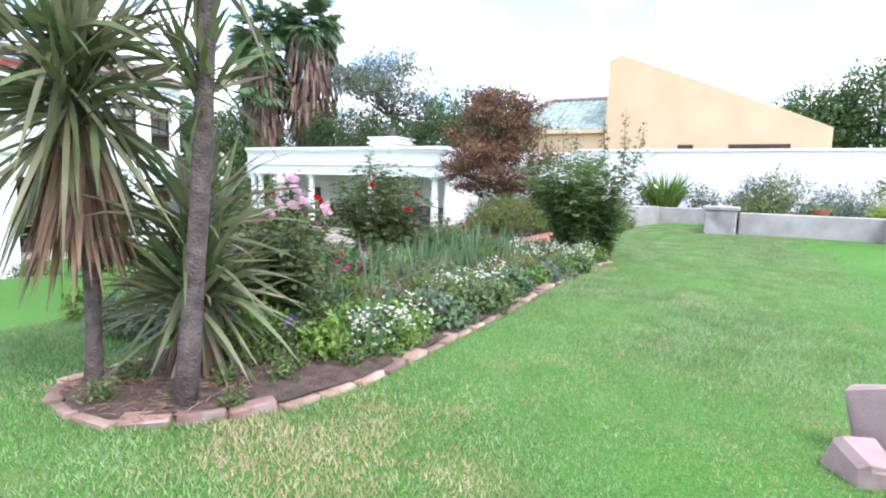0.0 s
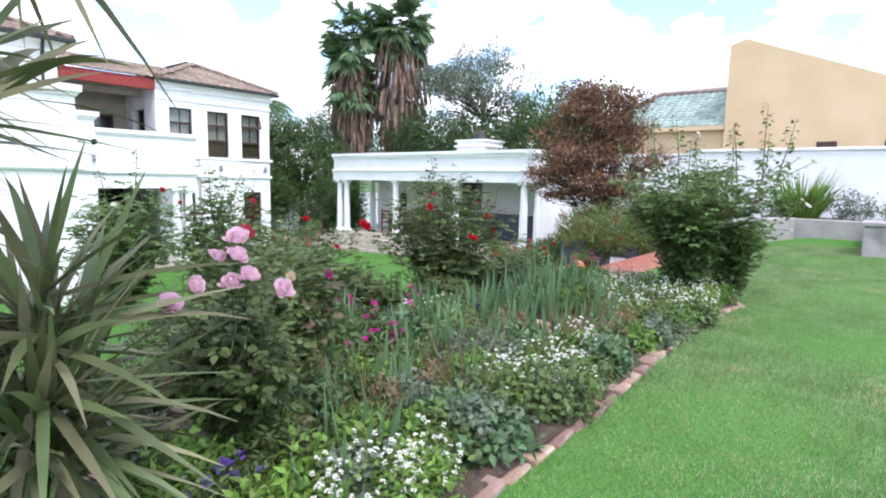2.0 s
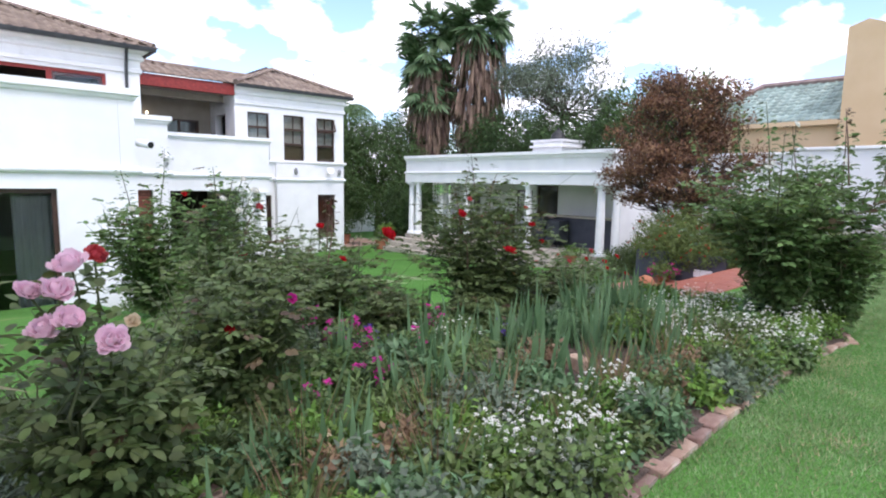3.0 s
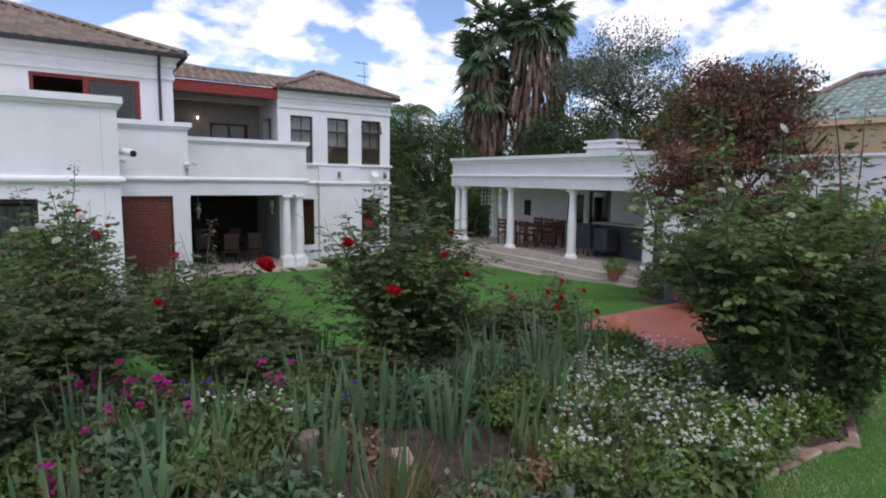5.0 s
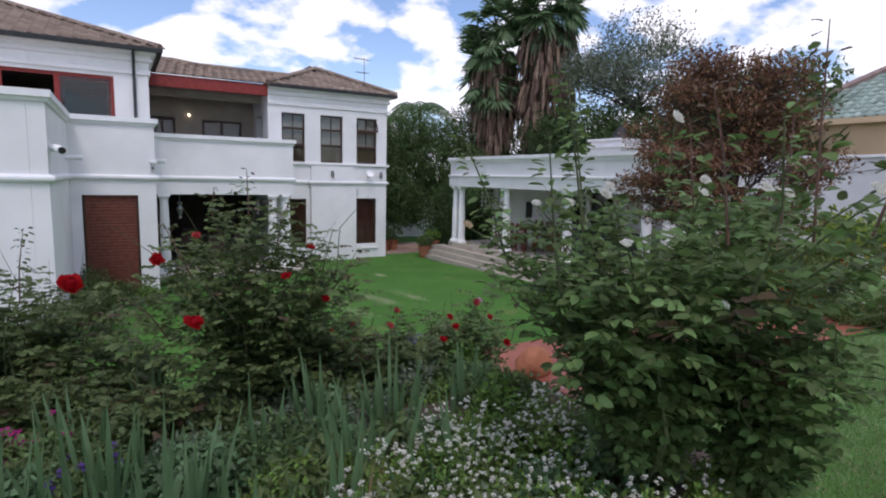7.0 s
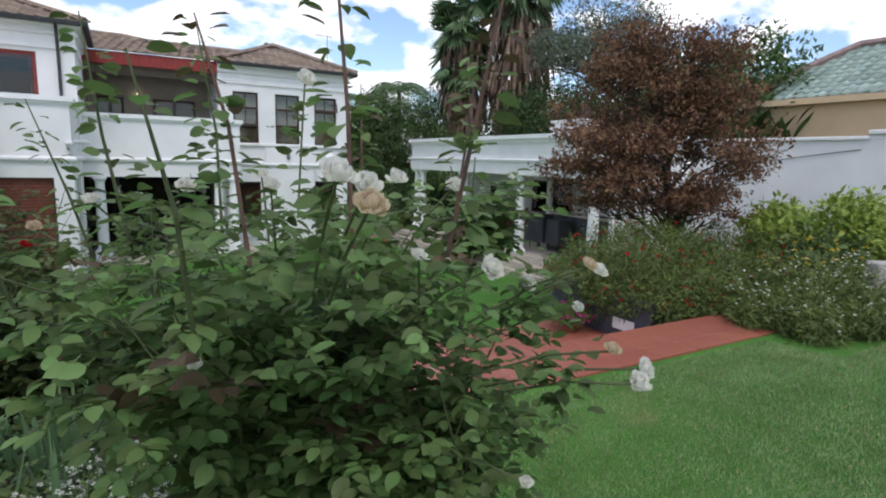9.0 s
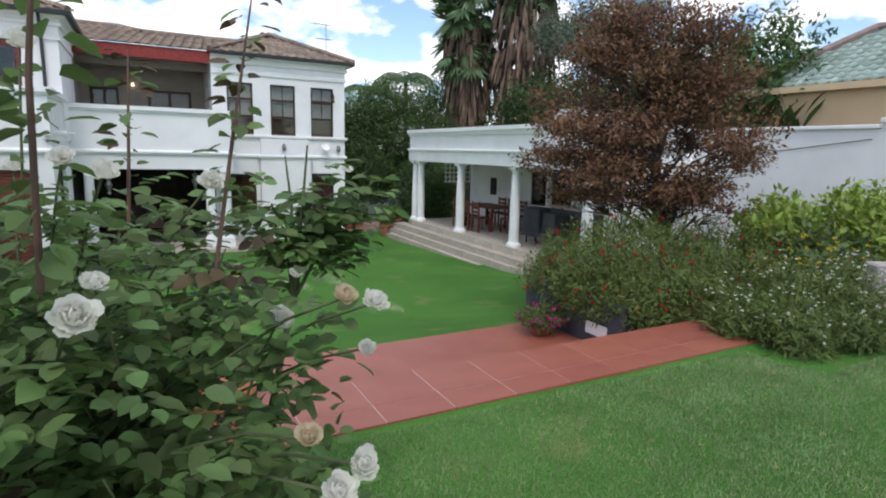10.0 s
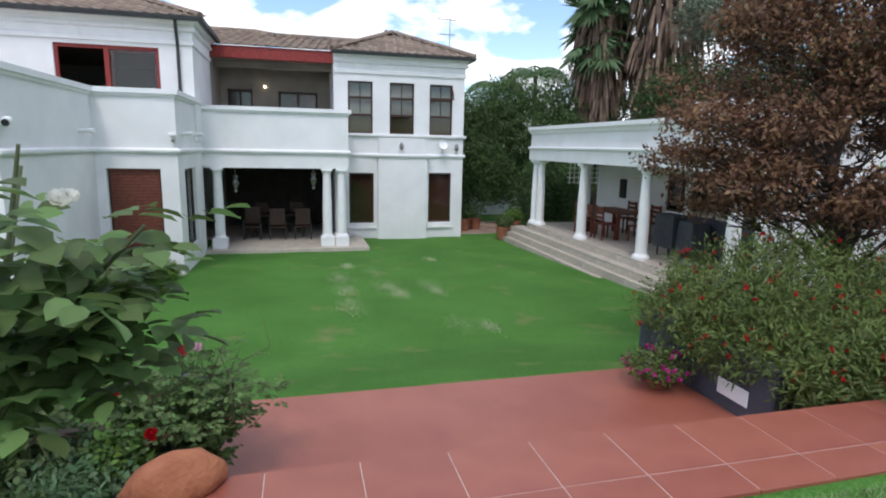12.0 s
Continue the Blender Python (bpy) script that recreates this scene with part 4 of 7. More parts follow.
# ---- boundary walls ----
bw = part("wall_east", wall_panel(-30, PY0 - 0.03, -0.5, 3.80, [], 0.24, lambda u, d, z: (PBX + 0.2 + d, u, z)), M["white"])
tagged(bw, "white plastered boundary wall behind the garden beds", "wall", kind="structure")
part("wall_coping", boxes((PBX + 0.14, PBX + 0.50, -15.3, PY0 - 0.03, 3.80, 3.87), (PBX + 0.14, PBX + 0.50, -30, -15.3, 3.90, 3.98), (PBX + 0.2, PBX + 0.44, -30, -15.3, 3.80, 3.90), bevel=0.01), M["whitetrim"], bw)
wn2 = part("wall_north", boxes((XB + 0.02, 14, 6.45, 6.7, -0.5, 2.1)), M["white"])
tagged(wn2, "white plastered garden wall behind the trees", "wall", kind="structure")

# ---- ochre neighbour house ----
nb = thing("neighbour_house", "ochre plastered neighbouring house with a sloping gable and grey-green tiled roof", "house")
GX = 7.6
bm = bmesh.new()
prof = [(-15.85, 3.0), (-15.85, 7.35), (-16.3, 7.5), (-21.9, 5.2), (-22.9, 4.75), (-22.9, 3.0)]
for x in (GX, GX + 6):
    bm.faces.new([bm.verts.new((x, y, z)) for y, z in ([(-15.85, 0), *prof[1:-1], (-22.9, 0)])])
bm.verts.ensure_lookup_table()
nv = len(bm.verts) // 2
for i in range(nv):
    j = (i + 1) % nv
    bm.faces.new((bm.verts[i], bm.verts[j], bm.verts[nv + j], bm.verts[nv + i]))
bmesh.ops.recalc_face_normals(bm, faces=bm.faces)
part("gable_wall", bm, M["yellow"], nb)
part("low_wall", boxes((GX + 0.2, GX + 6, -15.847, -11.5, 0, 4.85)), M["yellow"], nb)
a, R, spots, base, fq = roof_slope((GX + 0.1, -15.9, 4.86), (GX + 0.1, -11.2, 4.86), (GX + 2.6, -12.9, 6.3), (GX + 2.6, -15.9, 6.3), "r", tw=0.25, course=0.25)
vv, ff = [], []
for i, (u, v) in enumerate(spots):
    vv.append(base @ R.T + (a + R @ np.array([u, v, 0.0])))
    ff.append(fq + i * len(base))
tagged(part("roof_tiles", raw_mesh("roof_tiles", np.concatenate(vv), [np.concatenate(ff)], M["greentile"]), None, nb), kind="stuff")
bm = bmesh.new()
bm.faces.new([bm.verts.new(p) for p in ((GX + 0.1, -15.9, 4.84), (GX + 0.1, -11.2, 4.84), (GX + 2.6, -12.9, 6.28), (GX + 2.6, -15.9, 6.28))])
bm.faces.new([bm.verts.new(p) for p in ((GX + 0.1, -11.2, 4.84), (GX + 6, -11.2, 4.84), (GX + 4, -12.9, 6.28), (GX + 2.6, -12.9, 6.28))])
part("roof_deck", bm, M["greentile"], nb)
bm = bmesh.new()
tube(bm, [(GX + 0.05, -11.15, 4.9), (GX + 2.6, -12.9, 6.38), (GX + 2.6, -15.8, 6.38)], [0.11] * 3, 6)
part("ridge_cap", bm, M["pinkstone"], nb)
part("fascia", boxes((GX - 0.02, GX + 0.18, -15.84, -11.2, 4.72, 4.86)), M["yellow"], nb)
for y0, y1 in ((-18.9, -18.4), (-21.8, -20.0)):
    part("window", boxes((GX - 0.04, GX - 0.003, y0, y1, 3.6, 4.25)), M["darkwood"], nb)

# ---- paved path ----
path = thing("paved_path", "red cement-tiled garden path with pale grout lines", "path", kind="structure")
part("path_bed", boxes((-5.14, -0.40, -17.52, -16.86, 1.0, 1.6125), (-5.14, -0.92, -16.83, -14.92, 0.5, 1.085)), M["whitegrout"], path)
tl = mesh_from("path_tile", boxes((-0.2355, 0.2355, -0.2235, 0.2235, -0.06, 0.0), bevel=0.003), M["redtile"])
tn_ = mesh_from("path_edge_tile", boxes((-0.2355, 0.2355, -0.118, 0.118, -0.06, 0.0), bevel=0.003), M["redtile"])
for k in range(10):
    x = -4.91 + k * 0.476
    for me, nm, y, z in ((tl, "path_tile", -17.07, 1.616), (tn_, "path_tile", -17.416, 1.616)):
        t = part(nm, me, None, path)
        t.matrix_world = pose(x, y, z)
part("landing_slab", boxes((-5.132, -0.856, -16.838, -14.902, 1.052, 1.112), bevel=0.004), M["redtile"], path)
part("path_riser", boxes((-5.14, -0.40, -16.848, -16.842, 1.05, 1.55)), M["redtile"], path)
part("path_kerb", boxes((-5.19, -5.152, -17.56, -16.85, 0.9, 1.60), (-5.19, -5.152, -16.84, -14.9, 0.7, 1.10)), M["concrete"], path)

# dark planter walls beside the path
pw = part("planter_wall", boxes((-1.02, -0.86, -16.35, -14.6, 0.4, 1.64), (-0.858, 1.2, -16.50, -16.34, 1.0, 1.46), bevel=0.012), M["slate"])
tagged(pw, "dark blue-grey painted planter wall beside the red path", "planter")
bm = boxes((-0.17, 0.17, -0.012, 0.0, -0.07, 0.07), bevel=0.006)
plt = part("wall_plate", bm, M["whitetrim"])
plt.matrix_world = pose(-1.024, -15.95, 1.30, 0, 0, -90)
tagged(plt, "small white plate fixed to the dark planter wall", "plate")
pl = part("planter_wall", boxes((-5.42, -5.2, -16.7, -15.2, 0.5, 1.52), bevel=0.012), M["slate"])
tagged(pl, "dark grey planter wall half hidden by roses", "planter")

# grey raised beds by the boundary wall
rb = thing("raised_bed", "grey plastered raised garden bed with capped piers", "raised bed")
part("bed_wall", boxes((0.0, 0.2, -25, -20.66, 1.2, 2.22), bevel=0.02), M["concrete"], rb)
part("pier", boxes((-0.35, 0.28, -20.62, -20.0, 1.2, 2.26), bevel=0.02), M["concrete"], rb)
part("pier_cap", boxes((-0.40, 0.33, -20.67, -19.95, 2.262, 2.34), bevel=0.015), M["concrete"], rb)
part("pier", boxes((-0.35, 0.28, -23.9, -23.2, 1.2, 2.22), bevel=0.02), M["concrete"], rb)
part("bed_return", boxes((0.285, 2.95, -20.2, -20.0, 1.2, 2.2), bevel=0.02), M["concrete"], rb)
part("back_bed_wall", boxes((2.95, 3.15, -20.0, -18.55, 1.2, 2.18), bevel=0.02), M["concrete"], rb)
bm = boxes((-0.1, 1.95, -0.1, 0.1, 1.2, 2.2), bevel=0.02)
bmesh.ops.rotate(bm, verts=bm.verts, matrix=Matrix.Rotation(radians(-30), 3, "Z"))
bmesh.ops.translate(bm, verts=bm.verts, vec=(1.3, -17.55, 0))
part("side_bed_wall", bm, M["concrete"], rb)
part("bed_soil", boxes((0.2, 5.8, -25, -20.2, 1.3, 2.12), (3.15, 5.8, -20.2, -17.6, 1.2, 2.1)), M["soil"], rb)


# ---- plants ----
def leaf_cloud(name, blobs, size, width, mat, per=6, spread=0.09, shell=0.35, up=0.35, parent=None, label="", fine=False):
    """A crown of leaves set round many twigs. blobs: (centre, radii, twigs)."""
    P, D, N = [], [], []
    for c, r, n in blobs:
        p, d = ball_points(n, c, r, shell)
        tw = unit(d + rng.normal(scale=0.55, size=d.shape) + np.array([0, 0, up]))
        k = per
        base = np.repeat(p, k, 0) + np.repeat(tw, k, 0) * rng.uniform(-spread, spread, (n * k, 1)) + rng.normal(scale=spread * 0.35, size=(n * k, 3))
        dirs = unit(np.repeat(tw, k, 0) * 0.5 + rng.normal(scale=0.75, size=(n * k, 3)) - np.array([0, 0, 0.15]))
        nor = unit(np.repeat(d, k, 0) * 0.6 + np.array([0, 0, 0.8]) + rng.normal(scale=0.5, size=(n * k, 3)))
        P.append(base); D.append(dirs); N.append(nor)
    P, D, N = np.concatenate(P), np.concatenate(D), np.concatenate(N)
    s = rng.uniform(0.6, 1.25, len(P))
    me = leaves_mesh(name, P, D, N, size * s, width * s, mat, fine=fine)
    return tagged(part(name, me, None, parent, label), kind="stuff")


def limbs(bm, root, tips, r0, n=6, wander=0.12, start=0.25):
    """Branches from a root point out to the tips."""
    root = Vector(root)
    for t in tips:
        t = Vector(t)
        a = root.lerp(t, 0.33) + Vector(rng.normal(scale=wander, size=3)) + Vector((0, 0, (t.z - root.z) * start * 0.3))
        b = root.lerp(t, 0.66) + Vector(rng.normal(scale=wander, size=3))
        tube(bm, [root, a, b, t], [r0, r0 * 0.7, r0 * 0.45, r0 * 0.18], n)
    return bm


def bloom(size, layers=4, closed=0.5):
    """A rose: cupped petals in rings round the middle."""
    bm = bmesh.new()
    for k in range(layers):
        f = k / max(layers - 1, 1)
        n = 4 + k * 2
        for i in range(n):
            a = 2 * math.pi * (i + 0.5 * (k % 2)) / n + 0.3 * k
            tilt = 0.25 + f * (1.25 - closed * 0.5) + rng.normal() * 0.13
            a += rng.normal() * 0.12
            r = size * (0.10 + 0.16 * f)
            w, h = size * (0.30 + 0.16 * f) * rng.uniform(0.85, 1.2), size * (0.42 + 0.10 * f) * rng.uniform(0.85, 1.15)
            out = Vector((math.cos(a), math.sin(a), 0))
            side = Vector((-math.sin(a), math.cos(a), 0))
            upv = Vector((0, 0, 1)) * math.cos(tilt) + out * math.sin(tilt)
            nrm = out * math.cos(tilt) - Vector((0, 0, 1)) * math.sin(tilt)
            p0 = out * r * 0.4
            rows = []
            for s, t, c in ((0.35, 0.0, 0.0), (1.0, 0.5, 0.06), (0.85, 0.9, 0.0), (0.4, 1.05, -0.07)):
                rows.append([bm.verts.new(p0 + upv * h * t + side * w * s * q * 0.5 + nrm * size * (c - 0.10 * abs(q))) for q in (-1, 0, 1)])
            for a_, b_ in zip(rows, rows[1:]):
                for q in range(2):
                    bm.faces.new((a_[q], a_[q + 1], b_[q + 1], b_[q]))
    return bm


BLOOMS = {}


def bloom_mesh(key, size, layers=4, closed=0.5):
    k = (key, round(size, 3), layers, len(BLOOMS) if size > 0.07 else 0)
    if k not in BLOOMS:
        BLOOMS[k] = mesh_from("bloom", bloom(size, layers, closed), M[key], True)
    return BLOOMS[k]


def rose_foliage(bush, x, y, z, h, r, twigs, leaf, mat, low, droop=0.42, flare=1.25):
    """Compound leaves along many arching branches of uneven length, with some reddish young growth at the tips."""
    nb = max(8, twigs // 5)
    a = rng.uniform(0, 6.28, nb)
    q = r * np.sqrt(rng.uniform(0.02, 1, nb)) * rng.uniform(0.75, 1.15, nb)
    top = z + h * (1.02 - droop * (q / r) ** 2) * rng.uniform(0.72, 1.1, nb)
    P, D, N, young = [], [], [], []
    for i in range(nb):
        k = 11
        t = np.sort(rng.uniform(max(low, 0.12), 1.0, k))
        bx = x + q[i] * np.cos(a[i]) * t ** flare + 0.07 * math.cos(a[i] * 3 + i)
        by = y + q[i] * np.sin(a[i]) * t ** flare + 0.07 * math.sin(a[i] * 2 + i)
        bz = z + (top[i] - z) * (t * 1.25 - 0.25 * t * t)
        yg = rng.uniform() < 0.06
        for j in range(k):
            ang = rng.uniform(0, 6.28)
            tw = np.array([math.cos(ang), math.sin(ang), rng.uniform(-0.35, 0.45)])
            side = np.array([-math.sin(ang), math.cos(ang), 0.0])
            nor = np.array([0, 0, 1.0]) + rng.normal(scale=0.35, size=3)
            b0 = np.array([bx[j], by[j], bz[j]]) + rng.normal(scale=0.025, size=3)
            for m, (f, sg) in enumerate(((0.5, 1), (0.5, -1), (1.05, 1), (1.05, -1), (1.5, 0))):
                P.append(b0 + tw * leaf * f + side * sg * leaf * 0.06)
                D.append(tw * (0.5 if sg else 1.0) + side * sg * 0.9 + np.array([0, 0, -0.12]))
                N.append(nor)
                young.append(yg and t[j] > 0.85)
    P, D, N, young = np.array(P), np.array(D), np.array(N), np.array(young)
    s = leaf * rng.uniform(0.7, 1.2, len(P))
    for sel, key in ((~young, mat), (young, "young_leaf")):
        if sel.any():
            tagged(part("foliage", leaves_mesh("foliage", P[sel], D[sel], N[sel], s[sel], s[sel] * 0.64, M[key], fine=True), None, bush), kind="stuff")


def rose_bush(label, x, y, h, r, twigs, leaf, flowers=(), shoots=(), mat="rose_leaf", stems=7, low=0.2, cane=0.012, z0=None, droop=0.42, flare=1.25):
    """A rose: canes from the ground, leafy crown, blooms at given spots (x, y, z, colour, size), bare shoots with young leaves."""
    z = gz(x, y) if z0 is None else z0
    bush = thing("rose_bush", label, "rose bush", (0, 0, 0))
    tips = []
    for i in range(stems):
        a = 2 * math.pi * i / stems + rng.uniform(-0.3, 0.3)
        q = r * rng.uniform(0.35, 0.85)
        tips.append((x + q * math.cos(a), y + q * math.sin(a), z + h * rng.uniform(0.7, 0.97)))
    for t in tips:
        bm = limbs(bmesh.new(), (x, y, z - 0.03), [t], cane, 6, min(0.1, r * 0.12))
        limbs(bm, Vector((x, y, z)).lerp(Vector(t), 0.5), [Vector(t) + Vector(np.clip(rng.normal(scale=r * 0.22, size=3), -r * 0.3, r * 0.3)) for _ in range(3)], cane * 0.55, 4, r * 0.1)
        part("cane", bm, M["stem"], bush)
    for f in flowers:
        tip = Vector(f[:3])
        foot = tip + (Vector((x, y, z + h * 0.5)) - tip) * 0.35
        part("flower_stalk", tube(bmesh.new(), [foot, foot.lerp(tip, 0.6) + Vector((0, 0, 0.02)), tip], [0.004, 0.0035, 0.003], 5), M["stem"], bush)
        n = 26
        q = foot.lerp(tip, 0.55)
        ang = rng.uniform(0, 6.28, n)
        LD = np.stack([np.cos(ang), np.sin(ang), rng.uniform(-0.5, 0.6, n)], 1)
        LP = np.array(q) + rng.normal(scale=(0.045, 0.045, 0.06), size=(n, 3))
        tagged(part("foliage", leaves_mesh("foliage", LP, LD, np.array([0, 0, 1.0]) + rng.normal(scale=0.4, size=(n, 3)), leaf * rng.uniform(0.6, 1.1, n), leaf * 0.6, M[mat], fine=True), None, bush), kind="stuff")
    rose_foliage(bush, x, y, z, h, r, twigs, leaf, mat, low, droop, flare)
    for fx, fy, fz, col, size in flowers:
        b = part("bloom", bloom_mesh(col, size), None, bush)
        b.matrix_world = pose(fx, fy, fz, rng.uniform(15, 60), rng.uniform(-25, 25), 0) @ pose(0, 0, 0, 0, 0, rng.uniform(0, 360))
    for sx, sy, sz0, tx, ty, tz, young in shoots:
        bm = bmesh.new()
        a, b = Vector((sx, sy, sz0)), Vector((tx, ty, tz))
        m1 = a.lerp(b, 0.5) + Vector(rng.normal(scale=0.02, size=3))
        tube(bm, [a, m1, b], [0.006, 0.005, 0.002], 6)
        part("shoot", bm, M["stem_red" if young else "stem"], bush)
        n = int((b - a).length / 0.016)
        t = np.sort(rng.uniform(0.12, 1.0, n))
        base = np.array([list(a.lerp(b, float(q))) for q in t])
        ang = rng.uniform(0, 6.28, n)
        D = np.stack([np.cos(ang), np.sin(ang), rng.uniform(-0.5, 0.4, n)], 1)
        N = np.stack([0.3 * np.cos(ang), 0.3 * np.sin(ang), np.ones(n)], 1) + rng.normal(scale=0.35, size=(n, 3))
        s = leaf * rng.uniform(0.7, 1.35, n) * (1.15 - 0.4 * t)
        mk = (rng.uniform(size=n) < 1.6 * t - 0.7) if young else np.zeros(n, bool)
        for sel, key in ((mk, "young_leaf"), (~mk, mat)):
            if sel.any():
                tagged(part("foliage", leaves_mesh("foliage", (base + D * 0.03)[sel], D[sel], N[sel], s[sel], s[sel] * 0.62, M[key], fine=True), None, bush), kind="stuff")
    return bush


# -- soil of the flower bed and its brick edging --
EDGE = [(-12.05, -17.95), (-12.3, -17.95), (-12.46, -18.1), (-12.53, -18.35), (-12.50, -18.58), (-12.28, -18.82), (-11.95, -19.06), (-11.47, -19.17), (-10.7, -19.17), (-9.44, -19.15), (-8.3, -19.08), (-7.2, -19.04),
        (-6.5, -19.08), (-6.05, -19.10), (-5.7, -19.16), (-5.35, -19.0), (-5.1, -18.5), (-5.2, -17.62)]
BACK = [(-5.45, -16.8), (-5.5, -15.3), (-7.2, -14.9), (-9.2, -15.0), (-10.1, -15.9), (-10.45, -16.7), (-10.8, -17.3), (-11.6, -17.85)]


def flat_patch(name, outline, lift, mat, grid=0.16, rough=0.02):
    """A patch of ground that follows the terrain inside an outline."""
    pts = np.array(outline)
    x0, y0 = pts.min(0)
    x1, y1 = pts.max(0)
    bm = bmesh.new()
    vs = [bm.verts.new((p[0], p[1], 0)) for p in outline]
    f = bm.faces.new(vs)
    bmesh.ops.triangulate(bm, faces=[f])
    for _ in range(4):
        long = [e for e in bm.edges if e.calc_length() > grid * 2]
        if not long:
            break
        bmesh.ops.subdivide_edges(bm, edges=long, cuts=2)
        bmesh.ops.triangulate(bm, faces=bm.faces[:])
    for v in bm.verts:
        v.co.z = gz(v.co.x, v.co.y) + lift + rough * (0.5 + noise.noise((v.co.x * 2.3, v.co.y * 2.3, 4.0)))
    bmesh.ops.recalc_face_normals(bm, faces=bm.faces)
    return part(name, bm, mat)


bed = flat_patch("flower_bed", EDGE + BACK, 0.02, M["soil"])
tagged(bed, "brown soil of a planted flower bed edged with bricks", "flower bed", kind="structure")

edging = thing("brick_edging", "row of weathered red bricks edging the flower bed", "edging")
brick_meshes = []
for i in range(4):
    bm = boxes((-0.104, 0.104, -0.052, 0.052, -0.05, 0.035), bevel=0.008)
    for v in bm.verts:
        v.co += Vector(rng.normal(scale=0.004, size=3))
    brick_meshes.append(mesh_from("brick", bm, M["brick"]))
run = 0.0
BACK_RUN = BACK[4:] + [EDGE[0]]
for (ax, ay), (bx, by) in list(zip(EDGE, EDGE[1:])) + list(zip(BACK_RUN, BACK_RUN[1:])):
    seg = math.hypot(bx - ax, by - ay)
    while run < seg:
        f = run / seg
        px, py = ax + (bx - ax) * f, ay + (by - ay) * f
        t = part("brick", brick_meshes[int(rng.integers(4))], None, edging)
        t.matrix_world = pose(px, py, gz(px, py) - 0.010 + rng.uniform(-0.014, 0.012), rng.uniform(-9, 9), rng.uniform(-6, 6), math.degrees(math.atan2(by - ay, bx - ax)) + rng.uniform(-5, 5))
        run += 0.222
    run -= seg


# -- cordylines --
def cordyline(label, base, tilt_to, heads, r0):
    """A cordyline: bare trunk and heads (centre, radius of blades, blades, dead blades, upward lean)."""
    c = thing("cordyline", label, "cordyline")
    bm = bmesh.new()
    b, t = Vector(base), Vector(tilt_to)
    n = 9
    pts, rad = [], []
    for i in range(n + 1):
        f = i / n
        p = b.lerp(t, f)
        p += Vector((0.02 * math.sin(f * 5), 0.02 * math.cos(f * 4.2), 0))
        pts.append(p)
        rad.append(r0 * (1.22 - 0.2 * min(f * 6, 1) - 0.22 * f) * (1 + 0.04 * math.sin(i * 2.1)))
    tube(bm, pts, rad, 14)
    part("trunk", bm, M["bark"], c, smooth=True)
    for hc, L, n, nd, lean in heads:
        d = unit(rng.normal(size=(n, 3)) + np.array([0, 0, lean]))
        P = np.array(hc) + d * 0.03 + rng.normal(scale=0.03, size=(n, 3)) * np.array([1, 1, 2.4])
        ll = L * rng.uniform(0.65, 1.1, n)
        mi = (rng.uniform(size=n) < 0.36).astype(int)
        tagged(part("foliage", blades_mesh("foliage", P, d, ll, 0.036, rng.uniform(0.0, 0.36, n), [M["cord_leaf"], M["cord_pale"]], 5, mi), None, c), kind="stuff")
        if nd:
            a = rng.uniform(0, 6.28, nd)
            d = np.stack([np.cos(a) * 0.34, np.sin(a) * 0.34, rng.uniform(-1, -0.6, nd)], 1)
            P = np.array(hc) + np.stack([np.cos(a) * 0.07, np.sin(a) * 0.07, rng.uniform(-0.5, -0.1, nd)], 1)
            tagged(part("dead_foliage", blades_mesh("dead_foliage", P, d, L * rng.uniform(0.32, 0.62, nd), 0.032, rng.uniform(0.1, 0.35, nd), M["dead_leaf"], 4), None, c, "dry brown hanging blades"), kind="stuff")
    return c


cordyline("tall cordyline with a bare grey-brown trunk and spiky green rosettes", (-12.235, -18.735, 1.55), (-11.95, -18.66, 4.55),
          [((-11.96, -18.66, 4.50), 0.80, 90, 0, 0.5), ((-12.07, -18.69, 3.10), 0.48, 50, 0, 1.1), ((-12.00, -18.62, 3.75), 0.62, 56, 0, 0.5)], 0.047)
cordyline("cordyline with a shaggy skirt of dry brown blades", (-12.30, -18.12, 1.55), (-12.31, -18.08, 3.02),
          [((-12.31, -18.08, 3.04), 0.78, 230, 260, 0.1), ((-12.35, -18.08, 3.32), 0.75, 110, 0, 0.6)], 0.040)
cordyline("young cordyline shoot with long arching blades", (-11.92, -18.36, 1.56), (-11.88, -18.34, 2.05),
          [((-11.88, -18.34, 2.05), 0.62, 190, 60, 0.35), ((-11.84, -18.31, 2.36), 0.66, 120, 0, 0.75)], 0.045)

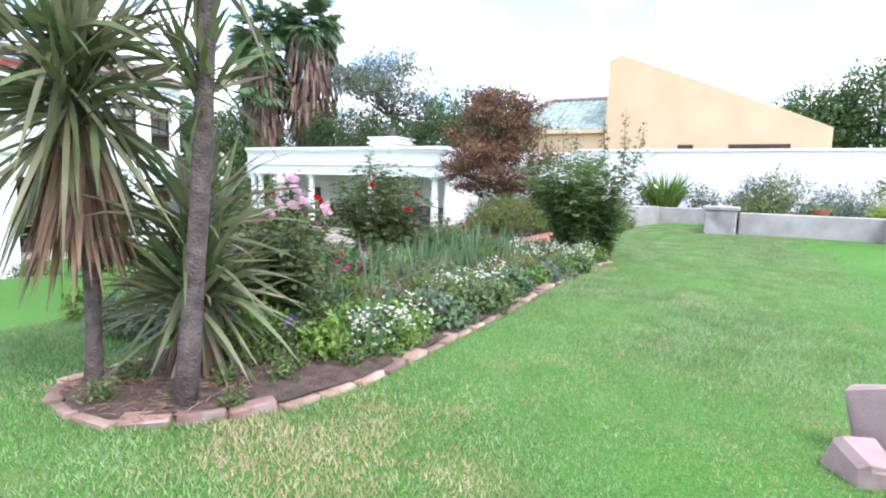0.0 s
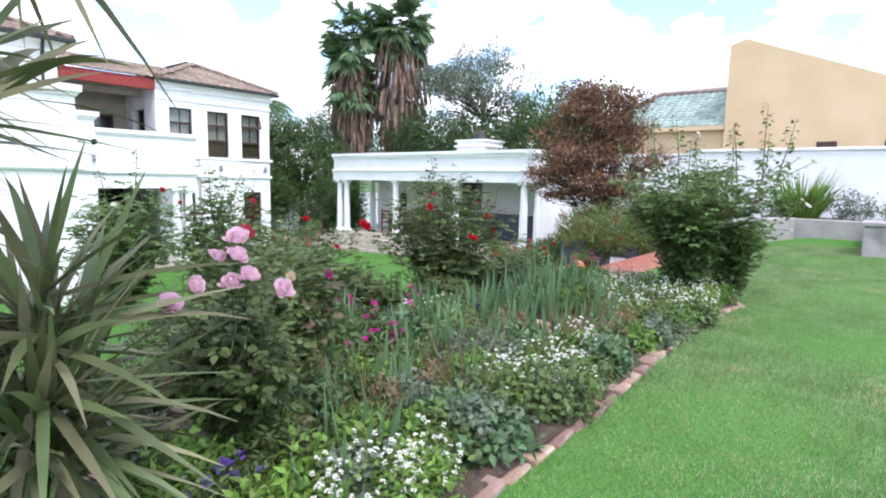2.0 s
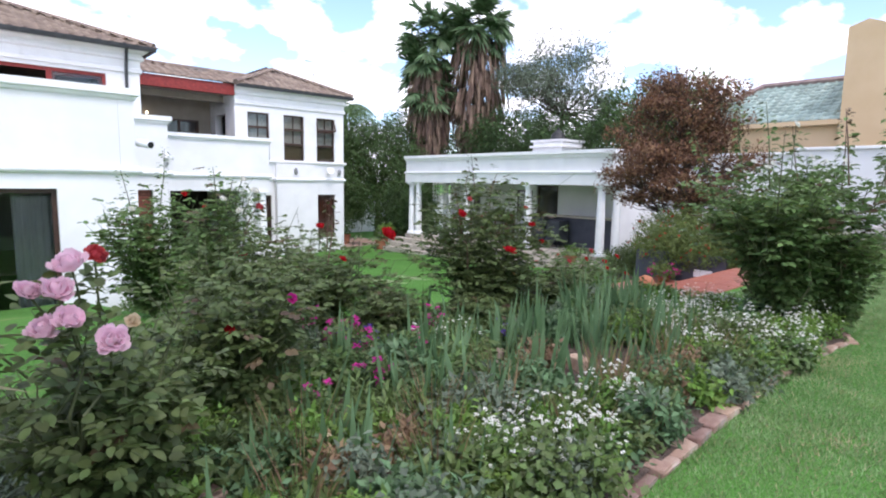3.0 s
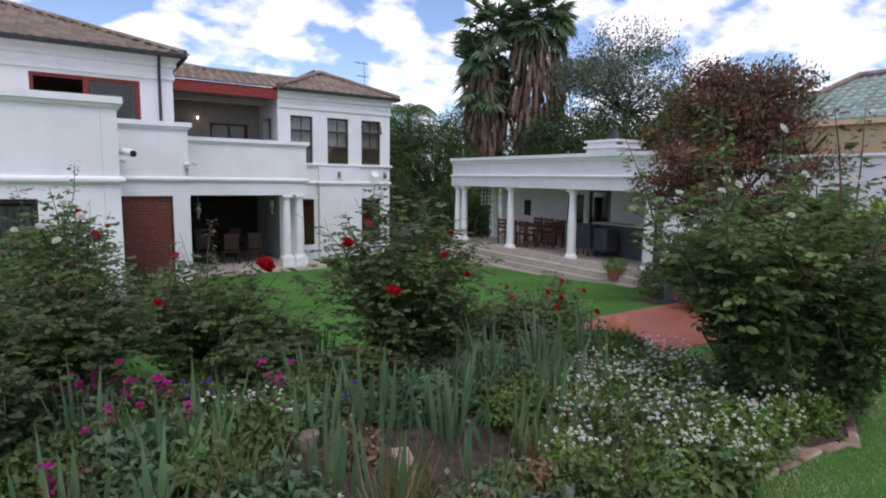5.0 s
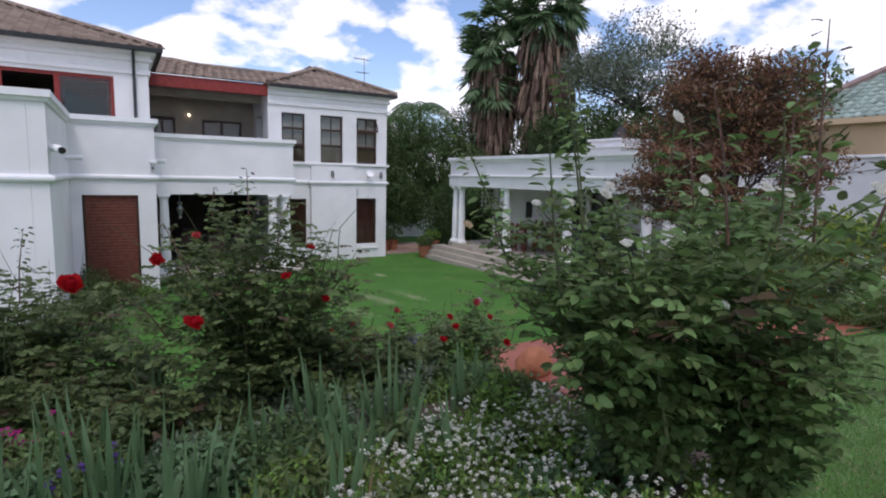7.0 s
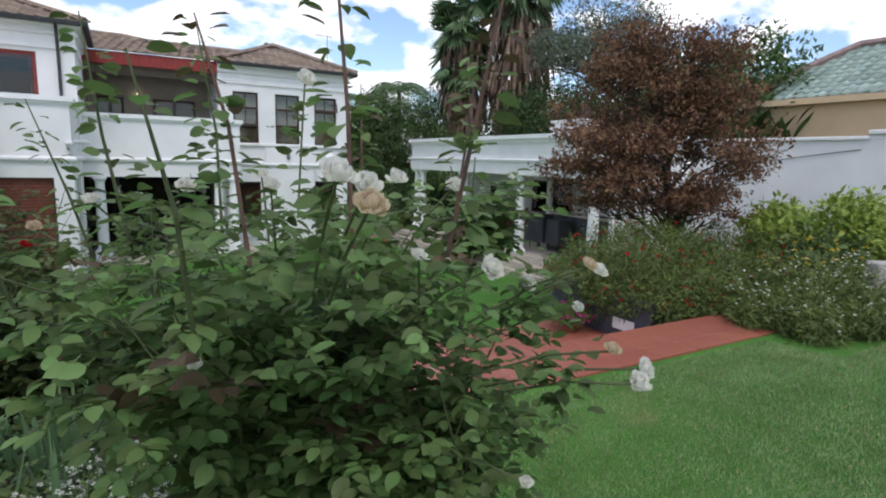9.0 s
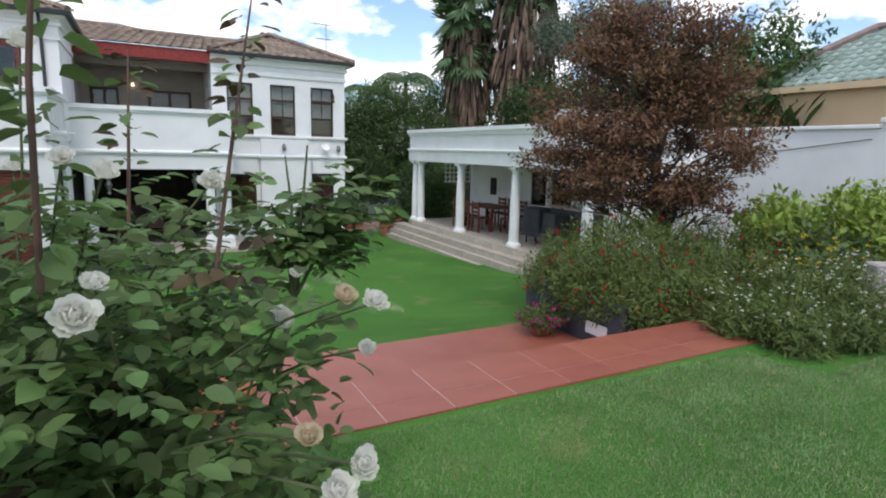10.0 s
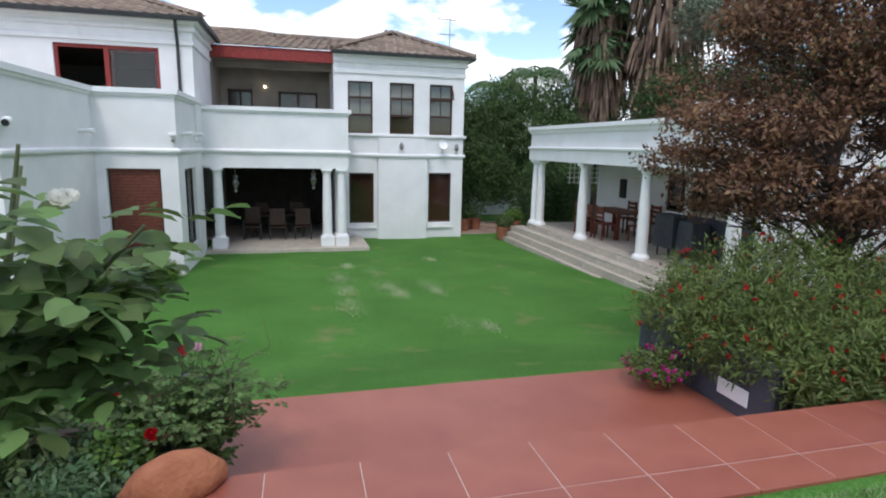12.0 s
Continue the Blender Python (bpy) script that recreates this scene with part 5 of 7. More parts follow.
# -- roses --
rose_bush("large white rose bush with thick green foliage and tall shoots", -5.74, -18.60, 1.44, 0.90, 1180, 0.057,
          flowers=[(-5.50, -19.50, 2.98, "p_white", 0.056), (-5.90, -19.62, 3.19, "p_white", 0.056), (-5.89, -19.74, 3.15, "p_cream", 0.052), (-5.80, -19.50, 3.17, "p_white", 0.05),
                   (-4.97, -19.32, 2.90, "p_white", 0.050), (-5.05, -19.36, 2.93, "p_cream", 0.044), (-4.95, -19.22, 2.76, "p_white", 0.034), (-5.16, -19.66, 2.70, "p_white", 0.052),
                   (-5.11, -19.63, 2.72, "p_white", 0.048), (-5.19, -19.60, 2.77, "p_cream", 0.038), (-5.48, -18.95, 3.16, "p_white", 0.056), (-5.25, -18.92, 3.14, "p_white", 0.05),
                   (-5.66, -18.60, 3.48, "p_white", 0.058), (-6.18, -18.24, 3.06, "p_white", 0.045), (-6.48, -19.08, 2.97, "p_white", 0.036), (-6.50, -18.12, 2.95, "p_cream", 0.045),
                   (-5.58, -18.72, 3.19, "p_white", 0.05), (-6.04, -18.55, 3.12, "p_white", 0.05), (-6.30, -18.6, 3.08, "p_white", 0.045), (-5.85, -18.9, 3.14, "p_white", 0.045),
                   (-5.75, -18.3, 3.15, "p_white", 0.05), (-6.1, -19.2, 2.75, "p_white", 0.032), (-5.4, -19.55, 2.45, "p_white", 0.03)],
          shoots=[(-5.55, -19.4, 3.0, -5.49, -19.52, 3.62, True), (-5.75, -19.3, 2.95, -5.80, -19.30, 3.75, True), (-5.95, -19.1, 2.95, -6.05, -19.05, 3.55, True),
                  (-5.25, -18.9, 2.9, -5.12, -18.85, 3.65, True), (-5.45, -18.6, 2.95, -5.42, -18.5, 3.5, True), 
                  (-6.1, -19.3, 2.8, -6.2, -19.4, 3.4, False), (-6.2, -18.6, 2.9, -6.3, -18.55, 3.62, False), (-6.45, -18.75, 2.7, -6.6, -18.8, 3.35, False), (-5.9, -18.3, 2.9, -5.95, -18.2, 3.7, False), (-6.3, -18.2, 2.75, -6.5, -18.05, 3.4, False)],
          mat="rose_leaf_b", stems=11, low=0.16, droop=0.16, flare=1.3)
rose_bush("smaller white rose bush at the corner of the bed", -5.38, -18.98, 1.08, 0.42, 400, 0.055,
          flowers=[(-5.15, -19.2, 2.85, "p_white", 0.055), (-5.5, -19.15, 2.95, "p_white", 0.05)], stems=6, low=0.1, mat="rose_leaf_b", droop=0.3, flare=1.1)
rose_bush("tall red rose bush with dark green leaves", -7.08, -16.1, 1.62, 1.0, 1400, 0.048,
          flowers=[(-7.60, -16.93, 2.30, "p_red", 0.10), (-6.75, -16.4, 2.65, "p_red", 0.06), (-6.7, -16.6, 2.3, "p_red", 0.055),
                   (-7.5, -16.3, 2.75, "p_salmon", 0.05), (-7.0, -16.7, 2.5, "p_red", 0.06), (-7.75, -16.45, 2.62, "p_red", 0.075)],
          shoots=[(-7.10, -16.0, 2.7, -7.09, -15.9, 3.22, True), (-7.3, -16.1, 2.65, -7.36, -16.15, 3.08, True), (-6.9, -16.0, 2.6, -6.78, -16.0, 3.02, True), (-7.5, -16.2, 2.4, -7.7, -16.3, 2.85, True), (-6.6, -16.2, 2.2, -6.35, -16.3, 2.6, True), (-7.7, -16.5, 2.1, -7.95, -16.7, 2.45, True)], stems=10, low=0.15, droop=0.5, flare=1.15)
rose_bush("dark-leaved rose bush with large pale pink blooms", -11.05, -18.1, 0.88, 0.40, 420, 0.048,
          flowers=[(-11.22, -18.42, 2.60, "p_pink", 0.080), (-11.17, -18.36, 2.66, "p_pink", 0.088), (-11.28, -18.38, 2.60, "p_pink", 0.064), (-11.25, -18.44, 2.50, "p_pink", 0.076), (-11.20, -18.48, 2.53, "p_pink", 0.068),
                   (-11.52, -18.50, 2.47, "p_pink", 0.080), (-11.42, -18.48, 2.52, "p_pink", 0.064), (-11.12, -18.58, 2.48, "p_pink", 0.072), (-11.06, -18.55, 2.52, "p_cream", 0.036), (-11.1, -18.3, 2.68, "p_salmon", 0.06)],
          stems=8, low=0.1)
rose_bush("tall slender rose with pale and red blooms", -9.60, -15.30, 1.52, 0.42, 480, 0.048,
          flowers=[(-9.48, -15.75, 2.82, "p_white", 0.06), (-9.73, -15.7, 2.75, "p_white", 0.055), (-9.63, -15.8, 2.66, "p_white", 0.05), (-9.40, -15.65, 2.68, "p_salmon", 0.06), (-9.58, -15.75, 2.92, "p_white", 0.05)], stems=6, low=0.2,
          mat="rose_leaf_b", shoots=[(-9.62, -15.3, 2.5, -9.67, -15.35, 3.02, False), (-9.5, -15.5, 2.3, -9.40, -15.68, 2.75, True)])
rose_bush("broad yellowish-green rose bush at the back of the bed", -9.72, -13.5, 1.42, 0.72, 820, 0.055, flowers=[(-9.5, -14.0, 2.75, "p_red", 0.06), (-9.25, -13.9, 2.6, "p_red", 0.05), (-10.0, -14.0, 2.6, "p_white", 0.05)],
          stems=8, low=0.05, mat="rose_leaf_b", shoots=[(-9.6, -13.5, 2.6, -9.5, -13.4, 3.25, False), (-9.9, -13.6, 2.5, -10.0, -13.6, 3.0, False)])
rose_bush("spreading rose bush with a red and white bloom", -9.62, -16.05, 1.05, 0.72, 950, 0.045,
          flowers=[(-9.54, -15.55, 2.24, "p_salmon", 0.12), (-9.1, -16.5, 2.3, "p_red", 0.05)], stems=8, low=0.1, shoots=[(-9.0, -16.1, 2.2, -8.95, -16.1, 2.65, True)])
rose_bush("rose bush with few dark red blooms", -8.62, -15.25, 1.18, 0.92, 950, 0.05, flowers=[(-8.25, -15.95, 2.40, "p_red", 0.13), (-8.9, -15.8, 2.5, "p_red", 0.07)], stems=7, low=0.15,
          shoots=[(-8.6, -15.4, 2.2, -8.55, -15.4, 2.75, True)])
rose_bush("low rose bush with small red blooms at the path", -6.05, -16.4, 0.55, 0.5, 420, 0.042,
          flowers=[(-5.7, -16.75, 2.02, "p_red", 0.055), (-5.9, -16.9, 1.98, "p_red", 0.05), (-6.2, -16.6, 2.05, "p_salmon", 0.05), (-5.55, -16.4, 2.0, "p_red", 0.05), (-6.0, -16.3, 2.08, "p_salmon", 0.045)], stems=8, low=0.05)
rose_bush("low rose bush with red blooms beside the rock", -5.20, -16.10, 0.95, 0.58, 700, 0.045, z0=1.1,
          flowers=[(-5.2, -16.75, 1.83, "p_red", 0.055), (-5.35, -16.7, 2.05, "p_red", 0.05), (-5.15, -16.2, 2.05, "p_salmon", 0.06), (-5.08, -16.15, 2.05, "p_pink", 0.05)], stems=8, low=0.0, mat="rose_leaf_b")
leggy = thing("rose_bush", "leggy rose with one long cane and a head of big leaves", "rose bush")
part("cane", tube(bmesh.new(), [(-5.22, -18.84, 1.58), (-5.14, -18.75, 2.2), (-4.99, -18.60, 2.7), (-4.89, -18.50, 3.02)], [0.014, 0.012, 0.010, 0.006], 8), M["stem"], leggy)
for ex, ey, ez in ((-4.72, -18.42, 2.98), (-4.70, -18.60, 3.12), (-4.95, -18.38, 3.2), (-5.05, -18.62, 3.05), (-4.84, -18.68, 2.92), (-4.90, -18.50, 3.24)):
    part("cane", tube(bmesh.new(), [(-4.98, -18.59, 2.72), ((-4.95 + ex) / 2, (-18.55 + ey) / 2, (2.8 + ez) / 2 + 0.03), (ex, ey, ez)], [0.006, 0.005, 0.003], 6), M["stem"], leggy)
rose_foliage(leggy, -4.89, -18.52, 2.76, 0.42, 0.27, 80, 0.058, "rose_leaf_b", 0.15, 0.3, 1.0)
for fx, fy, fz in ((-4.80, -18.62, 3.16), (-5.02, -18.80, 2.86)):
    bl = part("bloom", bloom_mesh("p_white", 0.034), None, leggy)
    bl.matrix_world = pose(fx, fy, fz, 30, 10, 0)
rose_bush("leafy rose bush with few small blooms", -10.3, -17.4, 0.88, 0.48, 520, 0.045, flowers=[(-10.1, -17.6, 2.3, "p_magenta", 0.05), (-10.45, -17.65, 2.2, "p_red", 0.045)], stems=7, low=0.1)
rose_bush("low rose bush with orange-red blooms", -6.8, -16.0, 0.68, 0.7, 520, 0.042, flowers=[(-6.6, -16.4, 2.0, "p_orange", 0.05), (-6.9, -16.4, 1.95, "p_orange", 0.045), (-6.4, -16.3, 2.02, "p_salmon", 0.045)], stems=8, low=0.05)


for x, y, h, r in ((-7.95, -15.45, 0.66, 0.42), (-8.35, -16.15, 0.55, 0.40), (-7.85, -16.75, 0.42, 0.32), (-6.4, -15.9, 0.7, 0.45), (-10.0, -16.9, 0.6, 0.4)):
    rose_bush("low leafy rose at the back of the flower bed", x, y, h, r, 330, 0.045, stems=6, low=0.05)


# -- irises --
def iris(x, y, n, h):
    z = gz(x, y)
    n = max(9, int(n * 0.62))
    c = thing("iris_clump", "clump of upright blue-green iris blades", "iris", group="irises in the flower bed")
    a = rng.uniform(0, 6.28, n)
    r = rng.uniform(0.0, 0.17, n)
    P = np.stack([x + r * np.cos(a), y + r * np.sin(a), np.full(n, z - 0.01)], 1)
    lean = rng.uniform(0.02, 0.34, n)
    D = np.stack([np.cos(a) * lean, np.sin(a) * lean, np.ones(n)], 1)
    L = h * rng.uniform(0.6, 1.1, n)
    bend = rng.uniform(0.0, 0.22, n) + (rng.uniform(size=n) < 0.12) * 0.45
    for i in range(n):
        part("blade", blades_mesh("blade", P[i:i + 1], D[i:i + 1], L[i:i + 1], rng.uniform(0.026, 0.040), bend[i:i + 1], M["iris_leaf"], 6), None, c)
    return c


for x, y, n, h in ((-8.12, -17.78, 18, 0.72), (-7.87, -18.07, 20, 0.78), (-7.55, -18.27, 16, 0.62), (-9.48, -17.05, 20, 0.6), (-9.04, -17.39, 20, 0.62), (-7.01, -17.92, 24, 0.68), (-7.2, -18.25, 18, 0.55), (-7.75, -17.95, 30, 0.55), (-8.05, -17.5, 34, 0.6), (-6.85, -17.85, 30, 0.58), (-6.55, -17.45, 36, 0.62), (-6.95, -17.3, 30, 0.6), (-8.55, -18.05, 26, 0.5), (-9.15, -17.75, 34, 0.55),
                   (-9.6, -18.0, 30, 0.5), (-8.2, -16.9, 26, 0.5), (-8.85, -17.3, 26, 0.5), (-10.25, -18.45, 22, 0.45), (-10.0, -17.6, 26, 0.5), (-6.5, -18.1, 22, 0.5), (-9.95, -18.75, 14, 0.42), (-11.15, -18.85, 14, 0.42), (-8.0, -18.45, 18, 0.5), (-8.9, -18.55, 16, 0.42), (-7.35, -17.55, 26, 0.55), (-6.75, -18.3, 16, 0.45), (-7.55, -18.5, 22, 0.5), (-9.5, -17.2, 24, 0.5), (-8.4, -18.3, 20, 0.5), (-10.2, -18.1, 20, 0.5), (-8.45, -17.6, 22, 0.62), (-6.0, -17.35, 20, 0.55), (-7.8, -15.9, 22, 0.6), (-8.97, -17.65, 24, 0.5), (-10.6, -18.3, 16, 0.5), (-9.3, -18.15, 18, 0.55), (-10.75, -18.62, 12, 0.48)):
    iris(x, y, n, h)


# -- low flowers --
def flower_mat(name, label, cat, spots, h, leaf, leaf_mat, petals, dots, dot_size, group="", slim=0.45):
    """Low tufts: leaves on the ground with many small flower heads above. spots: (x, y, radius)."""
    for x, y, r in spots:
        z = gz(x, y)
        t = thing(name, label, cat, group=group)
        leaf_cloud("foliage", [((x, y, z + h * 0.35), (r, r, h * 0.5), int(420 * r / 0.4))], leaf, leaf * slim, M[leaf_mat], 6, leaf, 0.1, 0.5, t)
        if dots:
            n = int(dots * (r / 0.4) ** 2)
            a, q = rng.uniform(0, 6.28, n), np.sqrt(rng.uniform(0, 1, n)) * r
            cl = np.array([noise.noise((9 * (x + q_ * math.cos(a_)), 9 * (y + q_ * math.sin(a_)), 2.0)) for a_, q_ in zip(a, q)])
            keep = cl > -0.12
            a, q = a[keep], q[keep]
            P = np.stack([x + q * np.cos(a), y + q * np.sin(a), z + h * (1.0 - 0.45 * (q / r) ** 2) * rng.uniform(0.6, 1.25, len(a))], 1)
            k = 9
            PP = np.repeat(P, k, 0)
            ang = np.tile(np.arange(k) * 2 * math.pi / k, len(P)) + np.repeat(rng.uniform(0, 6.28, len(P)), k)
            D = np.stack([np.cos(ang), np.sin(ang), rng.uniform(-0.35, 1.3, len(ang))], 1)
            me = leaves_mesh("blossom", PP + D * dot_size * 0.15, D, np.array([0, 0, 1.0]) + rng.normal(scale=0.3, size=D.shape), dot_size * 0.52, dot_size * 0.5, M[petals])
            tagged(part("blossom", me, None, t), kind="stuff")


flower_mat("white_alyssum", "low mound of tiny white flowers at the edge of the bed", "flowers",
           [(-6.05, -18.9, 0.16), (-5.75, -19.0, 0.13), (-6.35, -18.95, 0.16), (-5.45, -18.8, 0.13), (-6.55, -18.15, 0.34), (-6.35, -18.65, 0.32), (-6.0, -18.2, 0.3), (-6.85, -18.7, 0.3), (-7.15, -18.45, 0.28), (-6.75, -18.95, 0.24), (-6.3, -17.85, 0.28), (-5.7, -17.9, 0.26), (-6.95, -18.1, 0.24), (-8.85, -17.3, 0.22), (-8.65, -17.4, 0.16), (-7.5, -18.7, 0.22), (-7.0, -18.85, 0.22), (-11.0, -18.93, 0.26), (-10.75, -18.98, 0.18), (-9.35, -18.78, 0.34), (-9.75, -18.72, 0.2), (-8.75, -18.7, 0.22)],
           0.29, 0.036, "fresh_green", "p_white", 400, 0.021, "white flower mounds")
flower_mat("herb", "dry reddish herb tuft in the flower bed", "herb", [(-8.2, -18.75, 0.16), (-7.75, -18.7, 0.14), (-10.3, -18.35, 0.15), (-9.9, -18.3, 0.14), (-8.35, -17.9, 0.14)],
           0.24, 0.05, "dry_herb", "p_cream", 60, 0.018)
flower_mat("purple_flower", "low purple flowers in the bed", "flowers", [(-11.4, -18.5, 0.14), (-11.25, -18.52, 0.12), (-8.1, -17.2, 0.14), (-8.8, -16.5, 0.14), (-8.75, -17.0, 0.10), (-8.2, -17.45, 0.10), (-9.2, -17.25, 0.08), (-8.95, -16.35, 0.10)], 0.22, 0.04, "low_green", "p_purple", 130, 0.042)
flower_mat("magenta_flower", "magenta flower heads on green stems", "flowers", [(-9.40, -16.45, 0.17), (-9.20, -16.66, 0.15), (-8.30, -16.78, 0.10), (-9.11, -17.41, 0.10), (-9.62, -17.69, 0.14), (-9.64, -16.60, 0.12), (-8.52, -16.92, 0.09), (-10.15, -17.9, 0.10), (-9.45, -17.35, 0.08)], 0.36, 0.045, "low_green", "p_magenta", 140, 0.052)
LOOSE = [(-10.78, -18.17, 20), (-9.02, -16.29, 60), (-8.61, -16.79, 10), (-9.09, -16.82, 35), (-8.16, -18.09, 70), (-8.52, -17.60, 15), (-7.87, -16.02, 40), (-8.48, -18.56, 80)]
for x, y, rz in LOOSE:
    t = part("brick", brick_meshes[0], None)
    t.matrix_world = pose(x, y, gz(x, y) + 0.075, 4, 3, rz)
    tagged(t, "loose weathered brick lying in the flower bed", "brick", group="loose bricks in the bed")
low_spots = []
for i in range(200):
    x, y = rng.uniform(-11.6, -5.4), rng.uniform(-19.02, -15.4)
    if x < -10.4 and y > -17.4 + (x + 10.4) * -0.9:
        continue
    if (x > -6.3 and y < -18.7) or (x < -10.6 and y < -18.72):
        continue
    if min(math.hypot(x - b[0], y - b[1]) for b in LOOSE) < 0.27:
        continue
    low_spots.append((x, y, rng.uniform(0.13, 0.30), rng.uniform(0.10, 0.30)))
for i in range(64):
    x = -11.0 + 4.6 * (i + rng.uniform(0.1, 0.9)) / 64
    r = rng.uniform(0.08, 0.17)
    low_spots.append((x, rng.uniform(-19.0, -18.62) + 0.25 * r, r, rng.uniform(0.09, 0.24)))
for i, (x, y, r, h) in enumerate(low_spots):
    z = gz(x, y)
    key = ("low_green", "fresh_green", "rose_leaf_b", "low_green", "grey_green", "iris_leaf", "rose_leaf")[int(rng.integers(7))]
    t = thing("bedding_plant", "low leafy bedding plant in the flower bed", "plant", group="low plants of the bed")
    leaf_cloud("foliage", [((x, y, z + h * 0.4), (r, r, h * 0.65), int(260 * r / 0.25))], rng.uniform(0.035, 0.07), rng.uniform(0.016, 0.035), M[key], 5, 0.05, 0.15, 0.5, t)
    for q in ball_points(7, (x, y, z + h * 0.6), (r * 0.8, r * 0.8, h * 0.45), 0.8)[0]:
        part("stem", limbs(bmesh.new(), (x, y, z), [q], 0.004, 4, 0.02), M["stem"], t)
for x, y, r in ((-10.95, -18.15, 0.17), (-10.7, -18.6, 0.15), (-10.45, -18.75, 0.12), (-11.3, -18.75, 0.14), (-11.05, -18.6, 0.1)):
    t = thing("bedding_plant", "bright green leafy plant at the edge of the bed", "plant", group="bright plants of the bed")
    z = gz(x, y)
    leaf_cloud("foliage", [((x, y, z + 0.10), (r, r, 0.12), int(1200 * r))], 0.05, 0.026, M["fresh_green"], 5, 0.05, 0.1, 0.6, t)
    for q in ball_points(7, (x, y, z + 0.14), (r * 0.8, r * 0.8, 0.1), 0.8)[0]:
        part("stem", limbs(bmesh.new(), (x, y, z), [q], 0.004, 4, 0.02), M["stem"], t)
# wispy dry grasses between the flowers
for x, y, h in ((-9.9, -18.55, 0.5), (-9.3, -18.4, 0.45), (-8.5, -18.6, 0.45), (-10.3, -18.1, 0.5), (-7.7, -18.85, 0.35), (-8.95, -18.1, 0.5), (-8.1, -18.7, 0.42), (-7.4, -18.75, 0.38), (-9.6, -18.2, 0.5), (-8.3, -18.4, 0.42), (-7.3, -18.6, 0.4), (-7.0, -18.75, 0.36), (-7.55, -18.45, 0.42), (-10.5, -18.45, 0.4), (-9.15, -18.72, 0.36), (-8.75, -18.88, 0.3), (-7.1, -18.3, 0.42), (-6.6, -18.75, 0.34)):
    t = thing("dry_grass_tuft", "wispy tan grass tuft gone to seed in the bed", "grass", group="dry tufts of the bed")
    n = 110
    a, q = rng.uniform(0, 6.28, n), rng.uniform(0, 0.12, n)
    P = np.stack([x + q * np.cos(a), y + q * np.sin(a), np.full(n, gz(x, y))], 1)
    D = np.stack([np.cos(a) * 0.35, np.sin(a) * 0.35, np.ones(n)], 1)
    tagged(part("foliage", blades_mesh("foliage", P, D, h * rng.uniform(0.5, 1.1, n), 0.006, rng.uniform(0.05, 0.4, n), [M["dry_herb"], M["bush_leaf"]], 4, (rng.uniform(size=n) < 0.45).astype(int)), None, t), kind="stuff")
# twigs and litter on the bare soil under the cordylines
for x, y, r in ((-11.75, -18.85, 0.09), (-11.55, -18.72, 0.11), (-11.95, -18.62, 0.08), (-12.4, -18.35, 0.09), (-11.35, -18.98, 0.10), (-11.62, -18.5, 0.12), (-12.1, -18.9, 0.06), (-11.15, -18.8, 0.12), (-11.4, -18.3, 0.14), (-12.15, -18.2, 0.10)):
    t = thing("weed", "small green weed on the bare soil", "weed", group="weeds under the cordylines")
    z = gz(x, y)
    leaf_cloud("foliage", [((x, y, z + 0.06), (r * 0.65, r * 0.65, 0.05), int(520 * r))], 0.036, 0.013, M["low_green"], 5, 0.04, 0.1, 0.6, t)
    for q in ball_points(5, (x, y, z + 0.08), (r * 0.8, r * 0.8, 0.05), 0.8)[0]:
        part("stem", limbs(bmesh.new(), (x, y, z), [q], 0.003, 4, 0.01), M["stem"], t)
bm = bmesh.new()
for i in range(420):
    x, y = -12.35 + rng.uniform(-0.15, 1.0), -18.45 + rng.uniform(-0.38, 0.45)
    a, l = rng.uniform(0, 3.14), rng.uniform(0.02, 0.09) if i % 40 else 0.3
    z = gz(x, y) + 0.04
    tube(bm, [(x, y, z), (x + l * math.cos(a), y + l * math.sin(a), z + rng.uniform(0, 0.02))], [0.0026, 0.0015], 4)
tagged(part("leaf_litter", bm, M["dead_leaf"]), "dry twigs and dead leaves on bare soil", "litter", kind="stuff")


# ---- trees ----
def tree(label, base, trunk_top, crown, leaf, width, mat, r0=0.14, bark="bark_dark", n_limb=12, per=6, spread=0.16, shell=0.35, name="tree", cat="tree", fine=3):
    """A tapered trunk, limbs that reach into the crown, and leaves round many twigs. crown: (centre, radii, twigs)."""
    t = thing(name, label, cat)
    bm = bmesh.new()
    b, top = Vector(base), Vector(trunk_top)
    mid = b.lerp(top, 0.5) + Vector((rng.normal() * 0.06, rng.normal() * 0.06, 0))
    tube(bm, [b - Vector((0, 0, 0.1)), b.lerp(mid, 0.3), mid, top], [r0 * 1.3, r0, r0 * 0.85, r0 * 0.7], 10)
    for c, r, n in crown:
        p, _ = ball_points(max(3, n_limb // len(crown)), c, np.array(r) * 0.85, 0.6)
        for q in p:
            limbs(bm, top, [q], r0 * 0.42, 6, 0.18)
            m = top.lerp(Vector(q), 0.6)
            for _ in range(fine):
                e = Vector(q) + Vector(rng.normal(scale=0.33, size=3) * np.array(r))
                limbs(bm, m, [e], r0 * 0.13, 4, 0.08)
    part("trunk", bm, M[bark], t)
    leaf_cloud("crown", crown, leaf, width, M[mat], per, spread, shell, 0.2, t)
    return t


